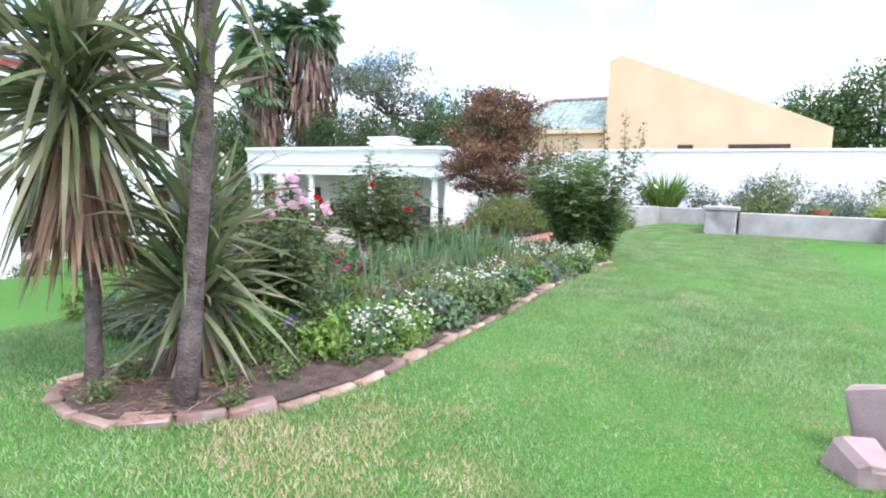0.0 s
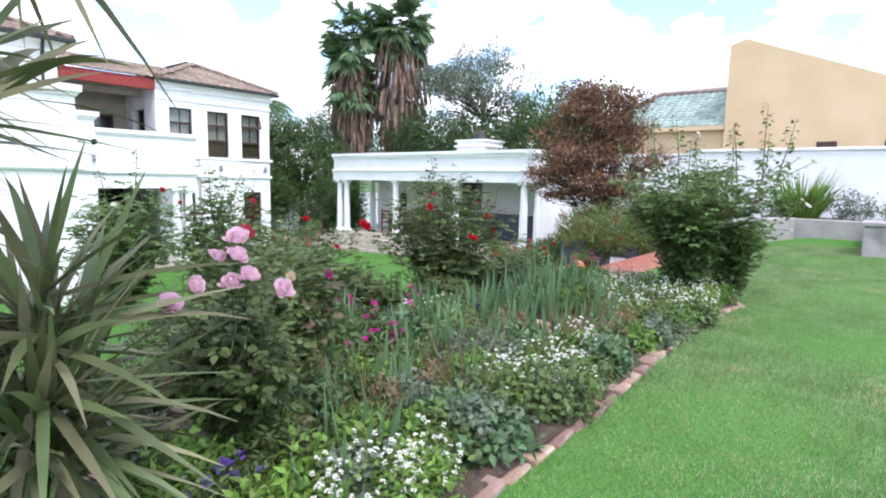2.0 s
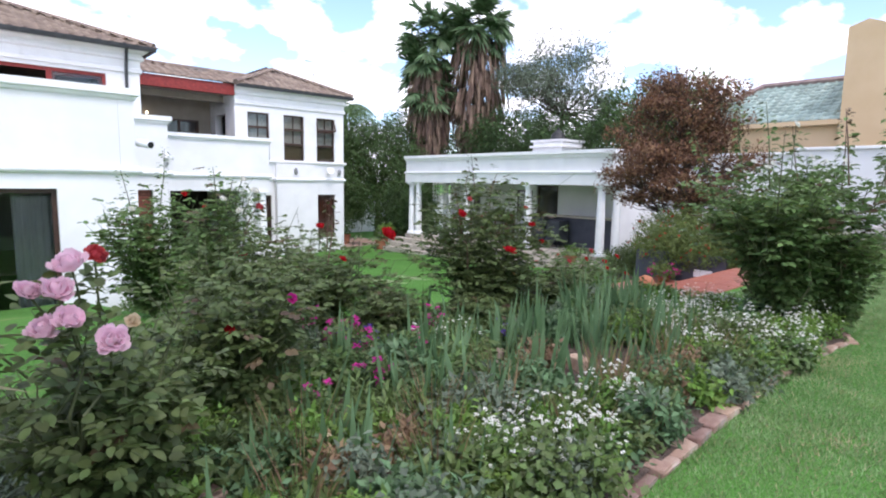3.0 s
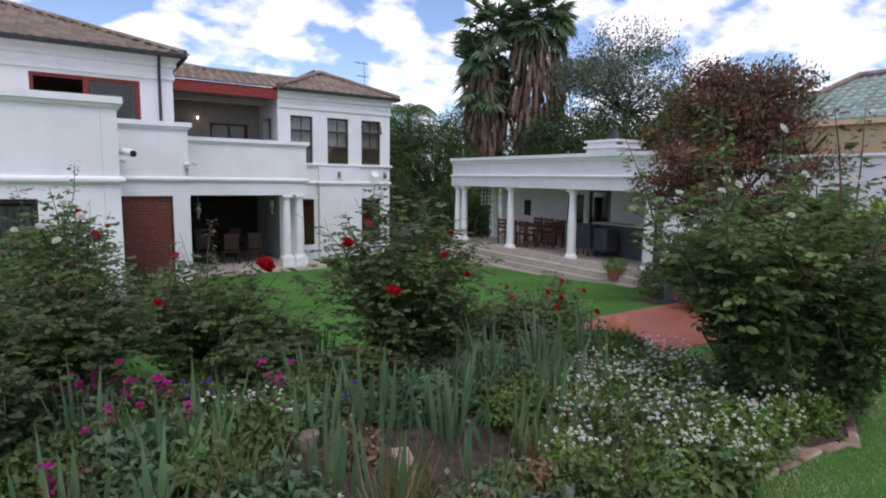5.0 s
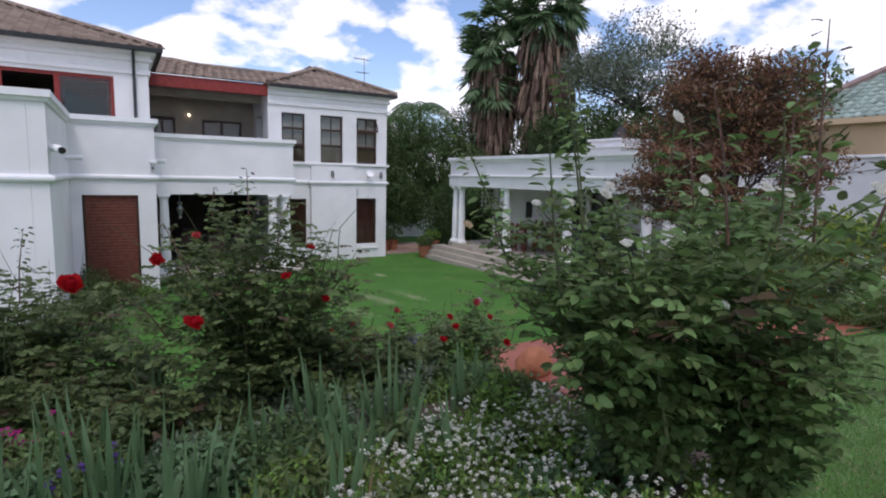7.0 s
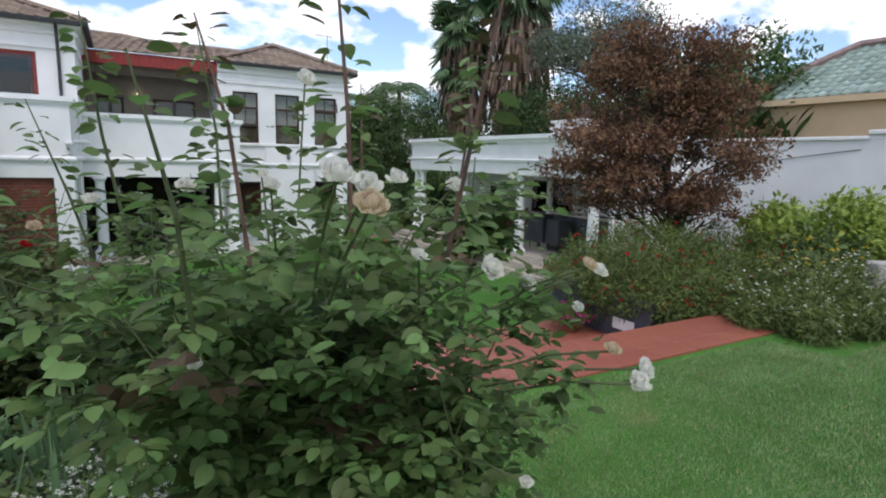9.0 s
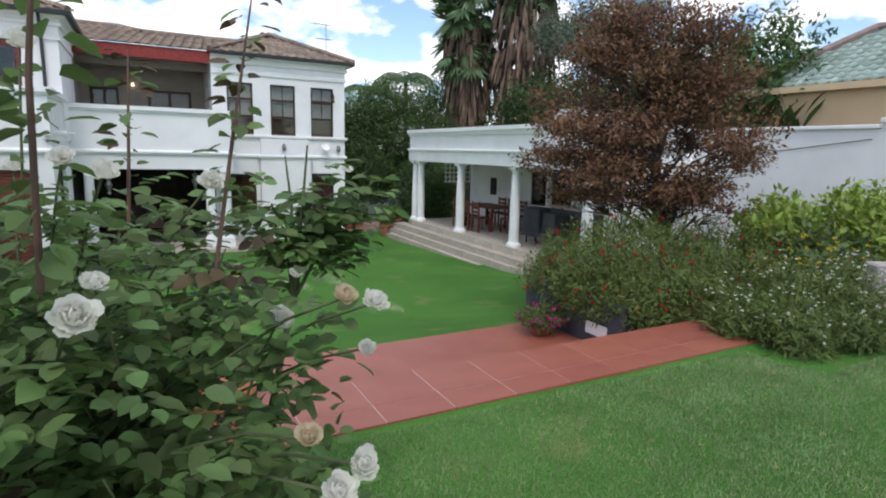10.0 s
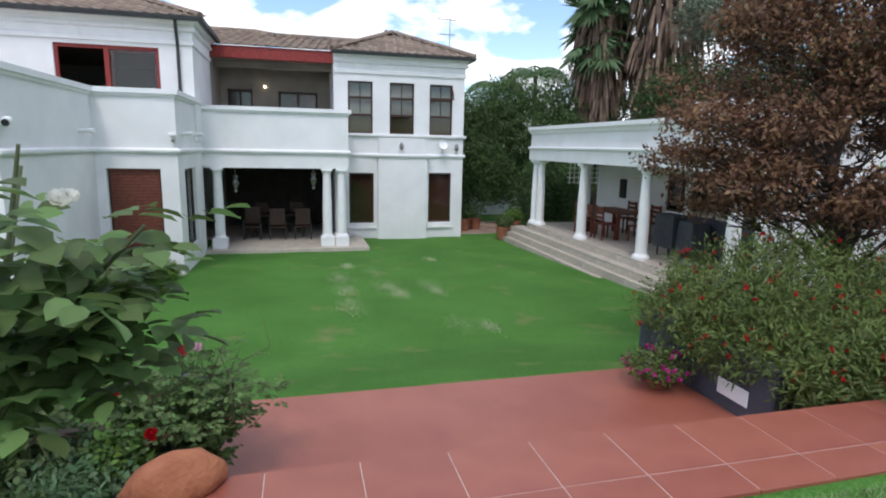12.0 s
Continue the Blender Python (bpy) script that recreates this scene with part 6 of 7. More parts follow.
def layered_tree(label, base, top, tiers, mass, leaf, width, mat):
    """A small tree with a slim leaning trunk, limbs leaving it at many heights, and flat tiers of leaves at their ends."""
    t = thing("tree", label, "tree")
    b, e = Vector(base), Vector(top)
    bm = tube(bmesh.new(), [b, b.lerp(e, 0.3) + Vector((0.05, 0.04, 0)), b.lerp(e, 0.65) + Vector((-0.05, 0.03, 0)), e], [0.10, 0.075, 0.055, 0.02], 10)
    part("trunk", bm, M["bark_dark"], t)
    for c, r, n in tiers + mass:
        c = Vector(c)
        h = min(max((c.z - 0.75 - b.z) / (e.z - b.z), 0.22), 0.92)
        foot = b.lerp(e, h)
        bm = limbs(bmesh.new(), foot, [c], 0.026, 6, 0.10, 0.9)
        mid = foot.lerp(c, 0.6)
        for _ in range(9):
            q = c + Vector((rng.normal() * r[0] * 0.55, rng.normal() * r[1] * 0.55, rng.normal() * r[2] * 0.8))
            limbs(bm, mid, [q], 0.009, 4, 0.06)
        part("limb", bm, M["bark_dark"], t)
    leaf_cloud("crown", tiers + mass, leaf, width, M[mat], 7, 0.12, 0.2, 0.1, t)


MX, MY = 1.36, -14.25
tiers, mass = [], []
for i in range(40):
    a, f = rng.uniform(0, 6.28), rng.uniform()
    q = rng.uniform(0.3, 1.0) ** 0.6 * (1.0 + 0.5 * smooth01(f * 1.8)) * rng.uniform(0.92, 1.22)
    tiers.append(((MX + q * math.cos(a), MY + q * math.sin(a), 2.45 + 1.3 * f + 0.2 * (1.2 - q)), (0.5, 0.5, 0.09 + 0.06 * f), int(36 + 62 * f)))
for i in range(46):
    a, f = rng.uniform(0, 6.28), (i + 0.5) / 46
    q = 1.4 * math.sqrt(rng.uniform(0.02, 1)) * math.sqrt(1.0 - 0.72 * f ** 1.8)
    mass.append(((MX - 0.1 + q * math.cos(a), MY + q * math.sin(a), 3.45 + 1.9 * f), (0.52, 0.52, 0.2), 54))
layered_tree("bronze-leaved garden tree with fine dark branches", (1.75, -14.65, gz(1.75, -14.65) - 0.1), (MX - 0.1, MY + 0.05, 5.0), tiers, mass, 0.072, 0.036, "maple_leaf")
tree("broad dark green tree beside the house", (2.6, 5.0, -0.1), (2.7, 5.0, 2.2), [((2.9, 4.6, 3.3), (1.5, 1.4, 1.6), 1000), ((2.2, 5.6, 4.2), (1.3, 1.3, 1.3), 700), ((3.6, 5.2, 4.6), (1.5, 1.5, 1.2), 800), ((3.3, 3.4, 2.2), (1.1, 1.0, 1.4), 650), ((4.4, 4.0, 2.5), (1.3, 1.0, 1.8), 800), ((2.4, 4.6, 1.6), (0.9, 0.9, 1.0), 420)],
     0.115, 0.06, "tree_leaf_b", 0.14, n_limb=20, per=13, spread=0.26)
tree("dense green tree behind the pavilion", (6.0, 4.2, -0.1), (6.0, 4.2, 2.6), [((5.7, 3.6, 4.0), (1.8, 1.6, 2.0), 1200), ((7.2, 3.2, 5.0), (1.8, 1.7, 1.7), 900), ((4.8, 5.0, 5.2), (1.5, 1.5, 1.3), 700), ((6.2, 1.4, 2.8), (1.3, 1.2, 1.8), 800), ((5.0, 1.8, 1.4), (1.0, 1.0, 1.3), 450)],
     0.12, 0.06, "tree_leaf_b", 0.16, n_limb=20, per=13, spread=0.28)
tree("dark hedge-like tree behind the pavilion roof", (9.0, -2.6, -0.2), (9.0, -2.6, 3.0), [((9.0, -2.8, 4.9), (2.2, 2.3, 1.6), 1200), ((8.4, -5.6, 4.6), (1.8, 2.0, 1.2), 800), ((9.6, 0.4, 4.7), (2.0, 2.0, 1.6), 800), ((8.6, -8.5, 4.5), (1.6, 1.9, 1.2), 700)],
     0.13, 0.065, "tree_leaf", 0.16, n_limb=16, per=11, spread=0.28)
bc = [((10.2, -4.4, 7.6), (2.5, 2.6, 2.3), 1000)]
for i in range(14):
    a = 2.4 * i
    bc.append(((10.2 + 2.3 * math.cos(a), -4.4 + 2.4 * math.sin(a), 5.2 + 4.0 * ((i * 0.618) % 1)), (0.95, 0.95, 0.7), 130))
tree("tall airy tree with pale grey-green leaves", (10.2, -4.4, -0.2), (10.2, -4.4, 6.0), bc, 0.15, 0.06, "birch_leaf", 0.11, "bark_dark", 45, 7, 0.3, 0.2, fine=3)
tree("tall dark tree behind the neighbour's house", (26, -27, -0.2), (26, -27, 4), [((25, -23.5, 6.6), (2.4, 2.4, 2.3), 700), ((25.5, -27, 7.5), (3.2, 3.2, 2.8), 900), ((26, -31.5, 8.2), (3.6, 3.6, 3.2), 900), ((27, -37, 8.0), (4, 4, 3.4), 800)],
     0.24, 0.12, "tree_leaf_b", 0.3, n_limb=24, per=12, spread=0.5)


tree("dense green tree behind the boundary wall", (8.1, -10.6, -0.2), (8.1, -10.6, 3.2), [((8.0, -10.4, 5.0), (1.2, 1.7, 1.4), 620), ((8.4, -12.0, 4.7), (1.0, 1.0, 1.0), 320), ((8.6, -9.2, 5.6), (1.5, 1.5, 1.3), 330), ((8.6, -11.3, 5.9), (1.2, 1.1, 1.0), 260)],
     0.2, 0.08, "tree_leaf_b", 0.14, n_limb=12, spread=0.22)


def broad_plant(x, y, z, h, n, label):
    """A banana-like plant with broad upright leaves."""
    t = thing("broad_leaf_plant", label, "plant")
    a = rng.uniform(0, 6.28, n)
    D = np.stack([np.cos(a) * 0.55, np.sin(a) * 0.55, np.ones(n)], 1)
    P = np.stack([x + 0.2 * np.cos(a), y + 0.2 * np.sin(a), np.full(n, z) + rng.uniform(0, h * 0.5, n)], 1)
    part("leaves", blades_mesh("leaves", P, D, h * rng.uniform(0.4, 0.75, n), 0.22, rng.uniform(0.1, 0.35, n), M["tree_leaf"], 6), None, t)
    return t


for x, y, z, h in ((7.6, -11.6, 3.2, 2.0), (7.9, -12.6, 3.2, 1.9), (7.2, -10.9, 3.2, 2.1), (8.3, -12.0, 3.6, 2.2), (7.4, -12.2, 3.0, 1.7)):
    broad_plant(x, y, z, h, 22, "tall broad-leaved plant behind the boundary wall")


def fan_palm(label, x, y, top, n_fan, skirt_z, skirt_r, R, deep=0.0):
    """A fan palm: trunk, a crown of pleated fans, and a skirt of dead fans."""
    p = thing("fan_palm", label, "palm tree")
    bm = bmesh.new()
    tube(bm, [(x, y, -0.2), (x, y, top * 0.5), (x, y, top)], [0.30, 0.24, 0.2], 12)
    part("trunk", bm, M["bark"], p)

    def fans(n, zc, mat, rr, spread_z, length):
        d = unit(rng.normal(size=(n, 3)) * np.array([1, 1, 0.8]) + np.array([0, 0, 0.2]))
        P0 = np.stack([np.full(n, x), np.full(n, y), zc + rng.uniform(-spread_z, spread_z, n)], 1)
        hub = P0 + d * rr * rng.uniform(0.7, 1.1, (n, 1))
        k = 22
        ang = np.tile(np.linspace(-1.9, 1.9, k), n)
        dd = np.repeat(d, k, 0)
        side = unit(np.cross(dd, np.array([0, 0, 1.0]) + rng.normal(scale=0.15, size=dd.shape)))
        dd = unit(dd + np.array([0, 0, -1.0]) * np.clip(0.55 - 0.75 * dd[:, 2:3], 0.0, 0.9))
        D = dd * np.cos(ang)[:, None] + side * np.sin(ang)[:, None]
        ln = length * (0.75 + 0.25 * np.cos(ang)) * np.repeat(rng.uniform(0.8, 1.15, n), k)
        for i in range(n):
            sl = slice(i * k, (i + 1) * k)
            f = part("fan", blades_mesh("fan", np.repeat(hub[i:i + 1], k, 0), D[sl], ln[sl], 0.16, rng.uniform(0.05, 0.30, k), M[mat], 5), None, p)
            part("stalk", tube(bmesh.new(), [P0[i], (P0[i] + hub[i]) / 2 + np.array([0, 0, 0.05]), hub[i]], [0.03, 0.022, 0.014], 4), M["stem"], f)
    fans(n_fan, top - deep * 0.4, "palm_leaf", R * 0.52, 0.4 + deep, R * 0.46)
    ns = 1300
    a = rng.uniform(0, 6.28, ns)
    zz = rng.uniform(skirt_z, top - 0.3, ns)
    q = skirt_r * (0.55 + 0.45 * np.sin((zz - skirt_z) / (top - skirt_z) * 2.6)) * rng.uniform(0.45, 1, ns)
    P = np.stack([x + q * np.cos(a), y + q * np.sin(a), zz], 1)
    D = np.stack([0.22 * np.cos(a), 0.22 * np.sin(a), -np.ones(ns)], 1)
    part("dead_skirt", blades_mesh("dead_skirt", P, D, rng.uniform(0.5, 1.15, ns), 0.14, 0.1, M["palm_dead"], 3), None, p, "skirt of brown dead fronds")
    return p


fan_palm("tall fan palm with a thick skirt of dead fronds", 9.3, 0.2, 10.7, 46, 4.3, 1.45, 2.4, 0.25)
fan_palm("shorter fan palm with dense green fans", 7.7, 2.0, 9.3, 86, 3.9, 1.15, 2.2, 1.5)


def feather_palm(label, x, y, top, n, L):
    """A palm with arching fronds, each a rib with two rows of narrow leaflets."""
    p = thing("feather_palm", label, "palm tree")
    part("trunk", tube(bmesh.new(), [(x, y, -0.2), (x + 0.1, y, top * 0.5), (x, y, top)], [0.2, 0.15, 0.12], 10), M["bark"], p)
    for i in range(n):
        a = 2.4 * i
        rise = rng.uniform(0.5, 1.5)
        t = np.linspace(0.1, 1, 34)
        out = np.array([math.cos(a), math.sin(a), 0.0])
        rib = np.array([x, y, top]) + out * (L * t * 0.9)[:, None] + np.array([0, 0, 1.0]) * (L * (rise * t * 0.75 - (0.35 + 0.6 * rise) * t * t))[:, None]
        f = part("frond", tube(bmesh.new(), [tuple(q) for q in rib[::6]], list(np.linspace(0.03, 0.008, len(rib[::6]))), 4), M["stem"], p)
        side = np.array([-math.sin(a), math.cos(a), 0.0])
        P = np.repeat(rib, 2, 0)
        sg = np.tile([1.0, -1.0], len(rib))[:, None]
        D = side * sg + out * 0.45 + np.array([0, 0, -0.25])
        tagged(part("foliage", blades_mesh("foliage", P, D, L * 0.3 * np.repeat(np.sin(0.35 + t * 2.4), 2), 0.055, 0.25 * np.ones(len(P)), M["palm_leaf"], 3), None, f), kind="stuff")
    return p


feather_palm("slender palm with arching feathery fronds behind the trees", 9.4, 12.8, 7.6, 18, 2.3)
feather_palm("slender palm with arching feathery fronds behind the trees", 6.6, 12.0, 6.6, 14, 2.0)

# ---- right-hand bed: shrub over the dark planter ----
sh = thing("shrub", "rounded dark green shrub with small red flowers over the planter", "shrub")
blobs = [((0.2, -15.1, 1.80), (1.25, 1.1, 0.66), 1500), ((1.5, -14.5, 1.85), (1.1, 1.2, 0.66), 900), ((-0.55, -15.5, 1.75), (0.62, 0.85, 0.48), 700), ((0.5, -16.35, 1.72), (1.0, 0.55, 0.46), 900), ((1.7, -15.6, 1.8), (0.9, 0.7, 0.55), 520), ((-0.35, -16.35, 1.62), (0.5, 0.42, 0.36), 420), ((0.4, -16.72, 1.52), (1.1, 0.34, 0.32), 620), ((-0.95, -15.15, 1.68), (0.32, 0.75, 0.28), 300), ((-0.5, -16.58, 1.50), (0.5, 0.34, 0.36), 620), ((0.55, -16.75, 1.45), (1.0, 0.36, 0.34), 700), ((-0.98, -15.75, 1.62), (0.24, 0.5, 0.22), 240), ((-0.62, -16.42, 1.66), (0.46, 0.36, 0.30), 560), ((-0.2, -16.62, 1.62), (0.5, 0.3, 0.32), 420)]
leaf_cloud("foliage", blobs, 0.075, 0.017, M["bush_leaf"], 9, 0.10, 0.5, 0.5, sh)
bm = bmesh.new()
limbs(bm, (0.4, -15.2, 0.7), [ball_points(1, (0.5, -15.2, 1.7), (1.2, 0.9, 0.5))[0][0] for _ in range(26)], 0.02)
part("branches", bm, M["bark_dark"], sh)
p = np.concatenate([ball_points(int(n * 0.055), c, np.array(r) * 1.04, 0.97)[0] for c, r, n in blobs])
p = p[p[:, 2] > 1.45]
D = rng.normal(size=(len(p) * 4, 3))
tagged(part("blossom", leaves_mesh("blossom", np.repeat(p, 4, 0), D, rng.normal(size=D.shape), 0.036, 0.03, M["p_red"]), None, sh), kind="stuff")
rb_soil = flat_patch("garden_bed", [(-0.6, -17.55), (-0.5, -17.85), (-0.1, -18.0), (0.6, -18.0), (1.3, -17.7), (2.8, -18.5), (5.7, -18.4), (5.7, -12.0), (1.0, -12.2), (-0.7, -14.2), (-0.85, -16.3)], 0.006, M["soil"], 0.25, 0.012)
tagged(rb_soil, "soil of the planted bed beside the boundary wall", "flower bed", kind="structure")
for h, spots in ((0.34, [(-0.6, -17.3, 0.26), (-0.55, -17.85, 0.26), (-0.05, -18.05, 0.26), (0.45, -18.12, 0.28)]), (0.52, [(-0.25, -17.6, 0.30), (0.35, -17.8, 0.30), (1.0, -18.0, 0.3), (-0.3, -17.05, 0.26)]),
                 (0.68, [(0.2, -17.2, 0.32), (0.9, -17.5, 0.32), (0.55, -17.4, 0.24), (1.35, -17.3, 0.26)])):
    flower_mat("white_daisies", "bushy white-flowered daisies spilling onto the lawn", "flowers", spots, h, 0.085, "bush_leaf", "p_white", 70, 0.028, "white daisies", 0.18)
flower_mat("yellow_flowers", "leafy plant with yellow flowers", "flowers", [(1.3, -16.8, 0.45), (1.9, -16.9, 0.42), (0.9, -16.5, 0.3)], 0.75, 0.06, "low_green", "p_yellow", 40, 0.05)
for x, y, h, key in ((2.7, -15.6, 1.45, "yellow_green"), (3.5, -15.2, 1.55, "yellow_green"), (3.3, -16.3, 1.5, "yellow_green"), (4.3, -16.0, 1.5, "yellow_green"), (2.3, -16.4, 0.9, "low_green"), (4.6, -14.6, 1.2, "fresh_green")):
    t = thing("leafy_plant", "tall yellow-green leafy plant by the boundary wall", "plant", group="plants by the boundary wall")
    z = gz(x, y)
    leaf_cloud("foliage", [((x, y, z + h * 0.5), (0.55, 0.55, h * 0.5), 330)], 0.15, 0.06, M[key], 6, 0.14, 0.3, 0.6, t)
for x, y, r, h in ((3.6, -13.2, 0.8, 0.9), (2.9, -12.6, 0.7, 0.8), (1.9, -12.9, 0.7, 0.7), (4.6, -12.9, 0.7, 1.0), (0.6, -13.5, 0.6, 0.7)):
    t = thing("shrub", "dark green shrub under the bronze tree", "shrub", group="shrubs under the tree")
    leaf_cloud("foliage", [((x, y, gz(x, y) + h * 0.5), (r, r, h * 0.55), 420)], 0.07, 0.03, M["rose_leaf"], 6, 0.1, 0.3, 0.4, t)
rose_bush("small rose with dark red blooms by the wall", 3.9, -17.1, 1.1, 0.4, 160, 0.055, flowers=[(3.7, -17.3, 2.6, "p_red", 0.1), (4.0, -17.4, 2.5, "p_red", 0.08)])

for x, y, h, r, key in ((-8.55, -6.0, 0.9, 0.42, "rose_leaf"), (-8.0, -6.05, 0.55, 0.35, "low_green"), (-8.5, -7.2, 0.8, 0.45, "bush_leaf"), (-8.45, -8.3, 0.75, 0.45, "rose_leaf"), (-7.5, -6.0, 0.4, 0.3, "fresh_green"), (-8.9, -10.2, 0.6, 0.45, "rose_leaf_b")):
    t = thing("shrub", "low leafy shrub against the white house wall", "shrub", group="shrubs along the house wing")
    z = gz(x, y)
    leaf_cloud("foliage", [((x, y, z + h * 0.48), (r, r, h * 0.52), 330)], 0.07, 0.034, M[key], 6, 0.08, 0.3, 0.4, t)
    part("branches", limbs(bmesh.new(), (x, y, z - 0.03), ball_points(9, (x, y, z + h * 0.55), (r * 0.8, r * 0.8, h * 0.4), 0.7)[0], 0.010, 5, 0.04), M["bark_dark"], t)

# plants in the grey raised bed
g = thing("ornamental_grass", "tall arching clump of green grass in the raised bed", "grass")
n = 760
a = rng.uniform(0, 6.28, n)
P = np.stack([3.62 + 0.3 * np.cos(a) * rng.uniform(0, 1, n), -18.62 + 0.35 * np.sin(a) * rng.uniform(0, 1, n), np.full(n, 2.08)], 1)
D = np.stack([0.5 * np.cos(a), 0.5 * np.sin(a), rng.uniform(0.9, 1.9, n)], 1)
part("blades", blades_mesh("blades", P, D, rng.uniform(0.8, 1.9, n), 0.026, rng.uniform(0.15, 0.75, n), M["fresh_green"], 6), None, g)
for x, y, h, r, key in ((1.2, -21.2, 1.05, 0.55, "low_green"), (1.9, -21.6, 1.15, 0.55, "bush_leaf"), (1.7, -20.9, 0.9, 0.45, "grey_green"), (3.9, -19.6, 0.7, 0.5, "grey_green"), (1.0, -22.2, 0.35, 0.4, "iris_leaf"), (1.5, -22.8, 0.4, 0.45, "grey_green"), (0.8, -23.4, 0.35, 0.4, "yellow_green"), (2.4, -22.6, 0.8, 0.5, "grey_green"),
                        (3.2, -21.4, 0.6, 0.5, "grey_green"), (4.1, -20.6, 0.5, 0.5, "bush_leaf"), (4.4, -18.2, 0.5, 0.5, "grey_green"), (2.8, -23.6, 0.9, 0.5, "bush_leaf"), (0.6, -21.0, 0.3, 0.35, "low_green"), (1.0, -24.2, 0.5, 0.5, "bush_leaf")):
    t = thing("bed_plant", "leafy plant growing in the raised bed", "plant", group="plants in the raised bed")
    leaf_cloud("foliage", [((x, y, 2.1 + h * 0.5), (r, r, h * 0.55), 210)], 0.09, 0.03, M[key], 6, 0.1, 0.2, 0.6, t)


def pot(x, y, z, r, h, label, plant=None, key="terracotta", colour=None):
    t = thing("plant_pot", label, "plant pot", (x, y, z))
    bm = lathe([(r * 0.68, 0), (r * 0.72, 0.01), (r * 0.95, h * 0.82), (r * 1.06, h * 0.83), (r * 1.08, h), (r * 0.94, h), (r * 0.9, h * 0.85)], 20)
    part("pot", bm, M[key], t)
    part("potting_soil", lathe([(r * 0.9, h * 0.84), (r * 0.89, h * 0.86)], 16), M["soil"], t)
    if plant:
        leaf_cloud("foliage", [((0, 0, h + plant[0] * 0.45), (plant[1], plant[1], plant[0] * 0.5), plant[2])], plant[3], plant[3] * 0.5, M[plant[4]], 6, 0.05, 0.1, 0.5, t)
        if colour:
            p, d = ball_points(34, (0, 0, h + plant[0] * 0.45), (plant[1], plant[1], plant[0] * 0.55), 0.95)
            D = rng.normal(size=(len(p) * 5, 3))
            tagged(part("blossom", leaves_mesh("blossom", np.repeat(p, 5, 0), D, rng.normal(size=D.shape), 0.035, 0.03, M[colour]), None, t), kind="stuff")
    return t


pot(-1.32, -15.35, 1.112, 0.13, 0.10, "low pot of pink flowers on the red path", (0.26, 0.30, 170, 0.05, "bush_leaf"), colour="p_magenta")
pot(2.62, -0.78, 0.0, 0.27, 0.46, "terracotta pot with a leafy plant by the steps", (0.42, 0.34, 130, 0.09, "low_green"))
pot(3.05, -0.55, 0.0, 0.31, 0.66, "large terracotta pot with a leafy plant by the steps", (0.42, 0.38, 150, 0.09, "fresh_green"))
pot(1.75, 1.3, 0.0, 0.26, 0.50, "terracotta pot beside the house corner", (0.6, 0.4, 90, 0.10, "tree_leaf"))
pot(2.3, 1.6, 0.0, 0.24, 0.46, "terracotta pot beside the house corner", (0.7, 0.4, 90, 0.10, "tree_leaf"))
pot(0.6, -22.2, 2.12, 0.17, 0.22, "small terracotta pot in the raised bed")
pot(2.75, -10.4, 0.45, 0.2, 0.3, "pot of orange and green foliage by the pavilion steps", (0.3, 0.35, 90, 0.07, "fresh_green"))

yard = part("pavement", boxes((XB + 0.02, 4.6, 0.55, 3.9, -0.2, 0.012)), M["tilegrout"])
tagged(yard, "reddish brick paving between the house and the pavilion", "paving", kind="structure")
pvm = mesh_from("paving_brick", boxes((-0.245, 0.245, -0.245, 0.245, -0.05, 0.0), bevel=0.006), M["brick"])
for i in range(6):
    for k in range(6):
        t = part("paving_brick", pvm, None, yard)
        t.matrix_world = pose(XB + 0.3 + 0.5 * i, 0.82 + 0.5 * k, 0.030)
for x, y, h, r, key in ((4.1, -0.9, 2.4, 0.6, "tree_leaf_b"), (5.1, -0.7, 2.6, 0.7, "tree_leaf_b"), (4.6, 0.6, 2.9, 0.8, "tree_leaf"), (5.9, 0.9, 2.6, 0.8, "tree_leaf"), (1.75, 3.2, 1.5, 0.5, "tree_leaf_b")):
    t = thing("shrub", "tall dark green shrub at the end of the pavilion", "shrub", group="shrubs behind the pavilion")
    leaf_cloud("foliage", [((x, y, h * 0.52), (r, r, h * 0.5), 560)], 0.11, 0.05, M[key], 8, 0.14, 0.3, 0.4, t)
    part("branches", limbs(bmesh.new(), (x, y, -0.05), ball_points(12, (x, y, h * 0.6), (r * 0.8, r * 0.8, h * 0.4), 0.7)[0], 0.022, 5, 0.06), M["bark_dark"], t)

st = part("garden_step", boxes((-0.5, 0.5, -0.2, 0.2, 0, 0.2), bevel=0.015), M["brick"])
st.matrix_world = pose(4.10, -10.68, gz(4.10, -10.68) - 0.02, 0, 0, 8)
tagged(st, "low red-brown brick step at the foot of the pavilion", "step")

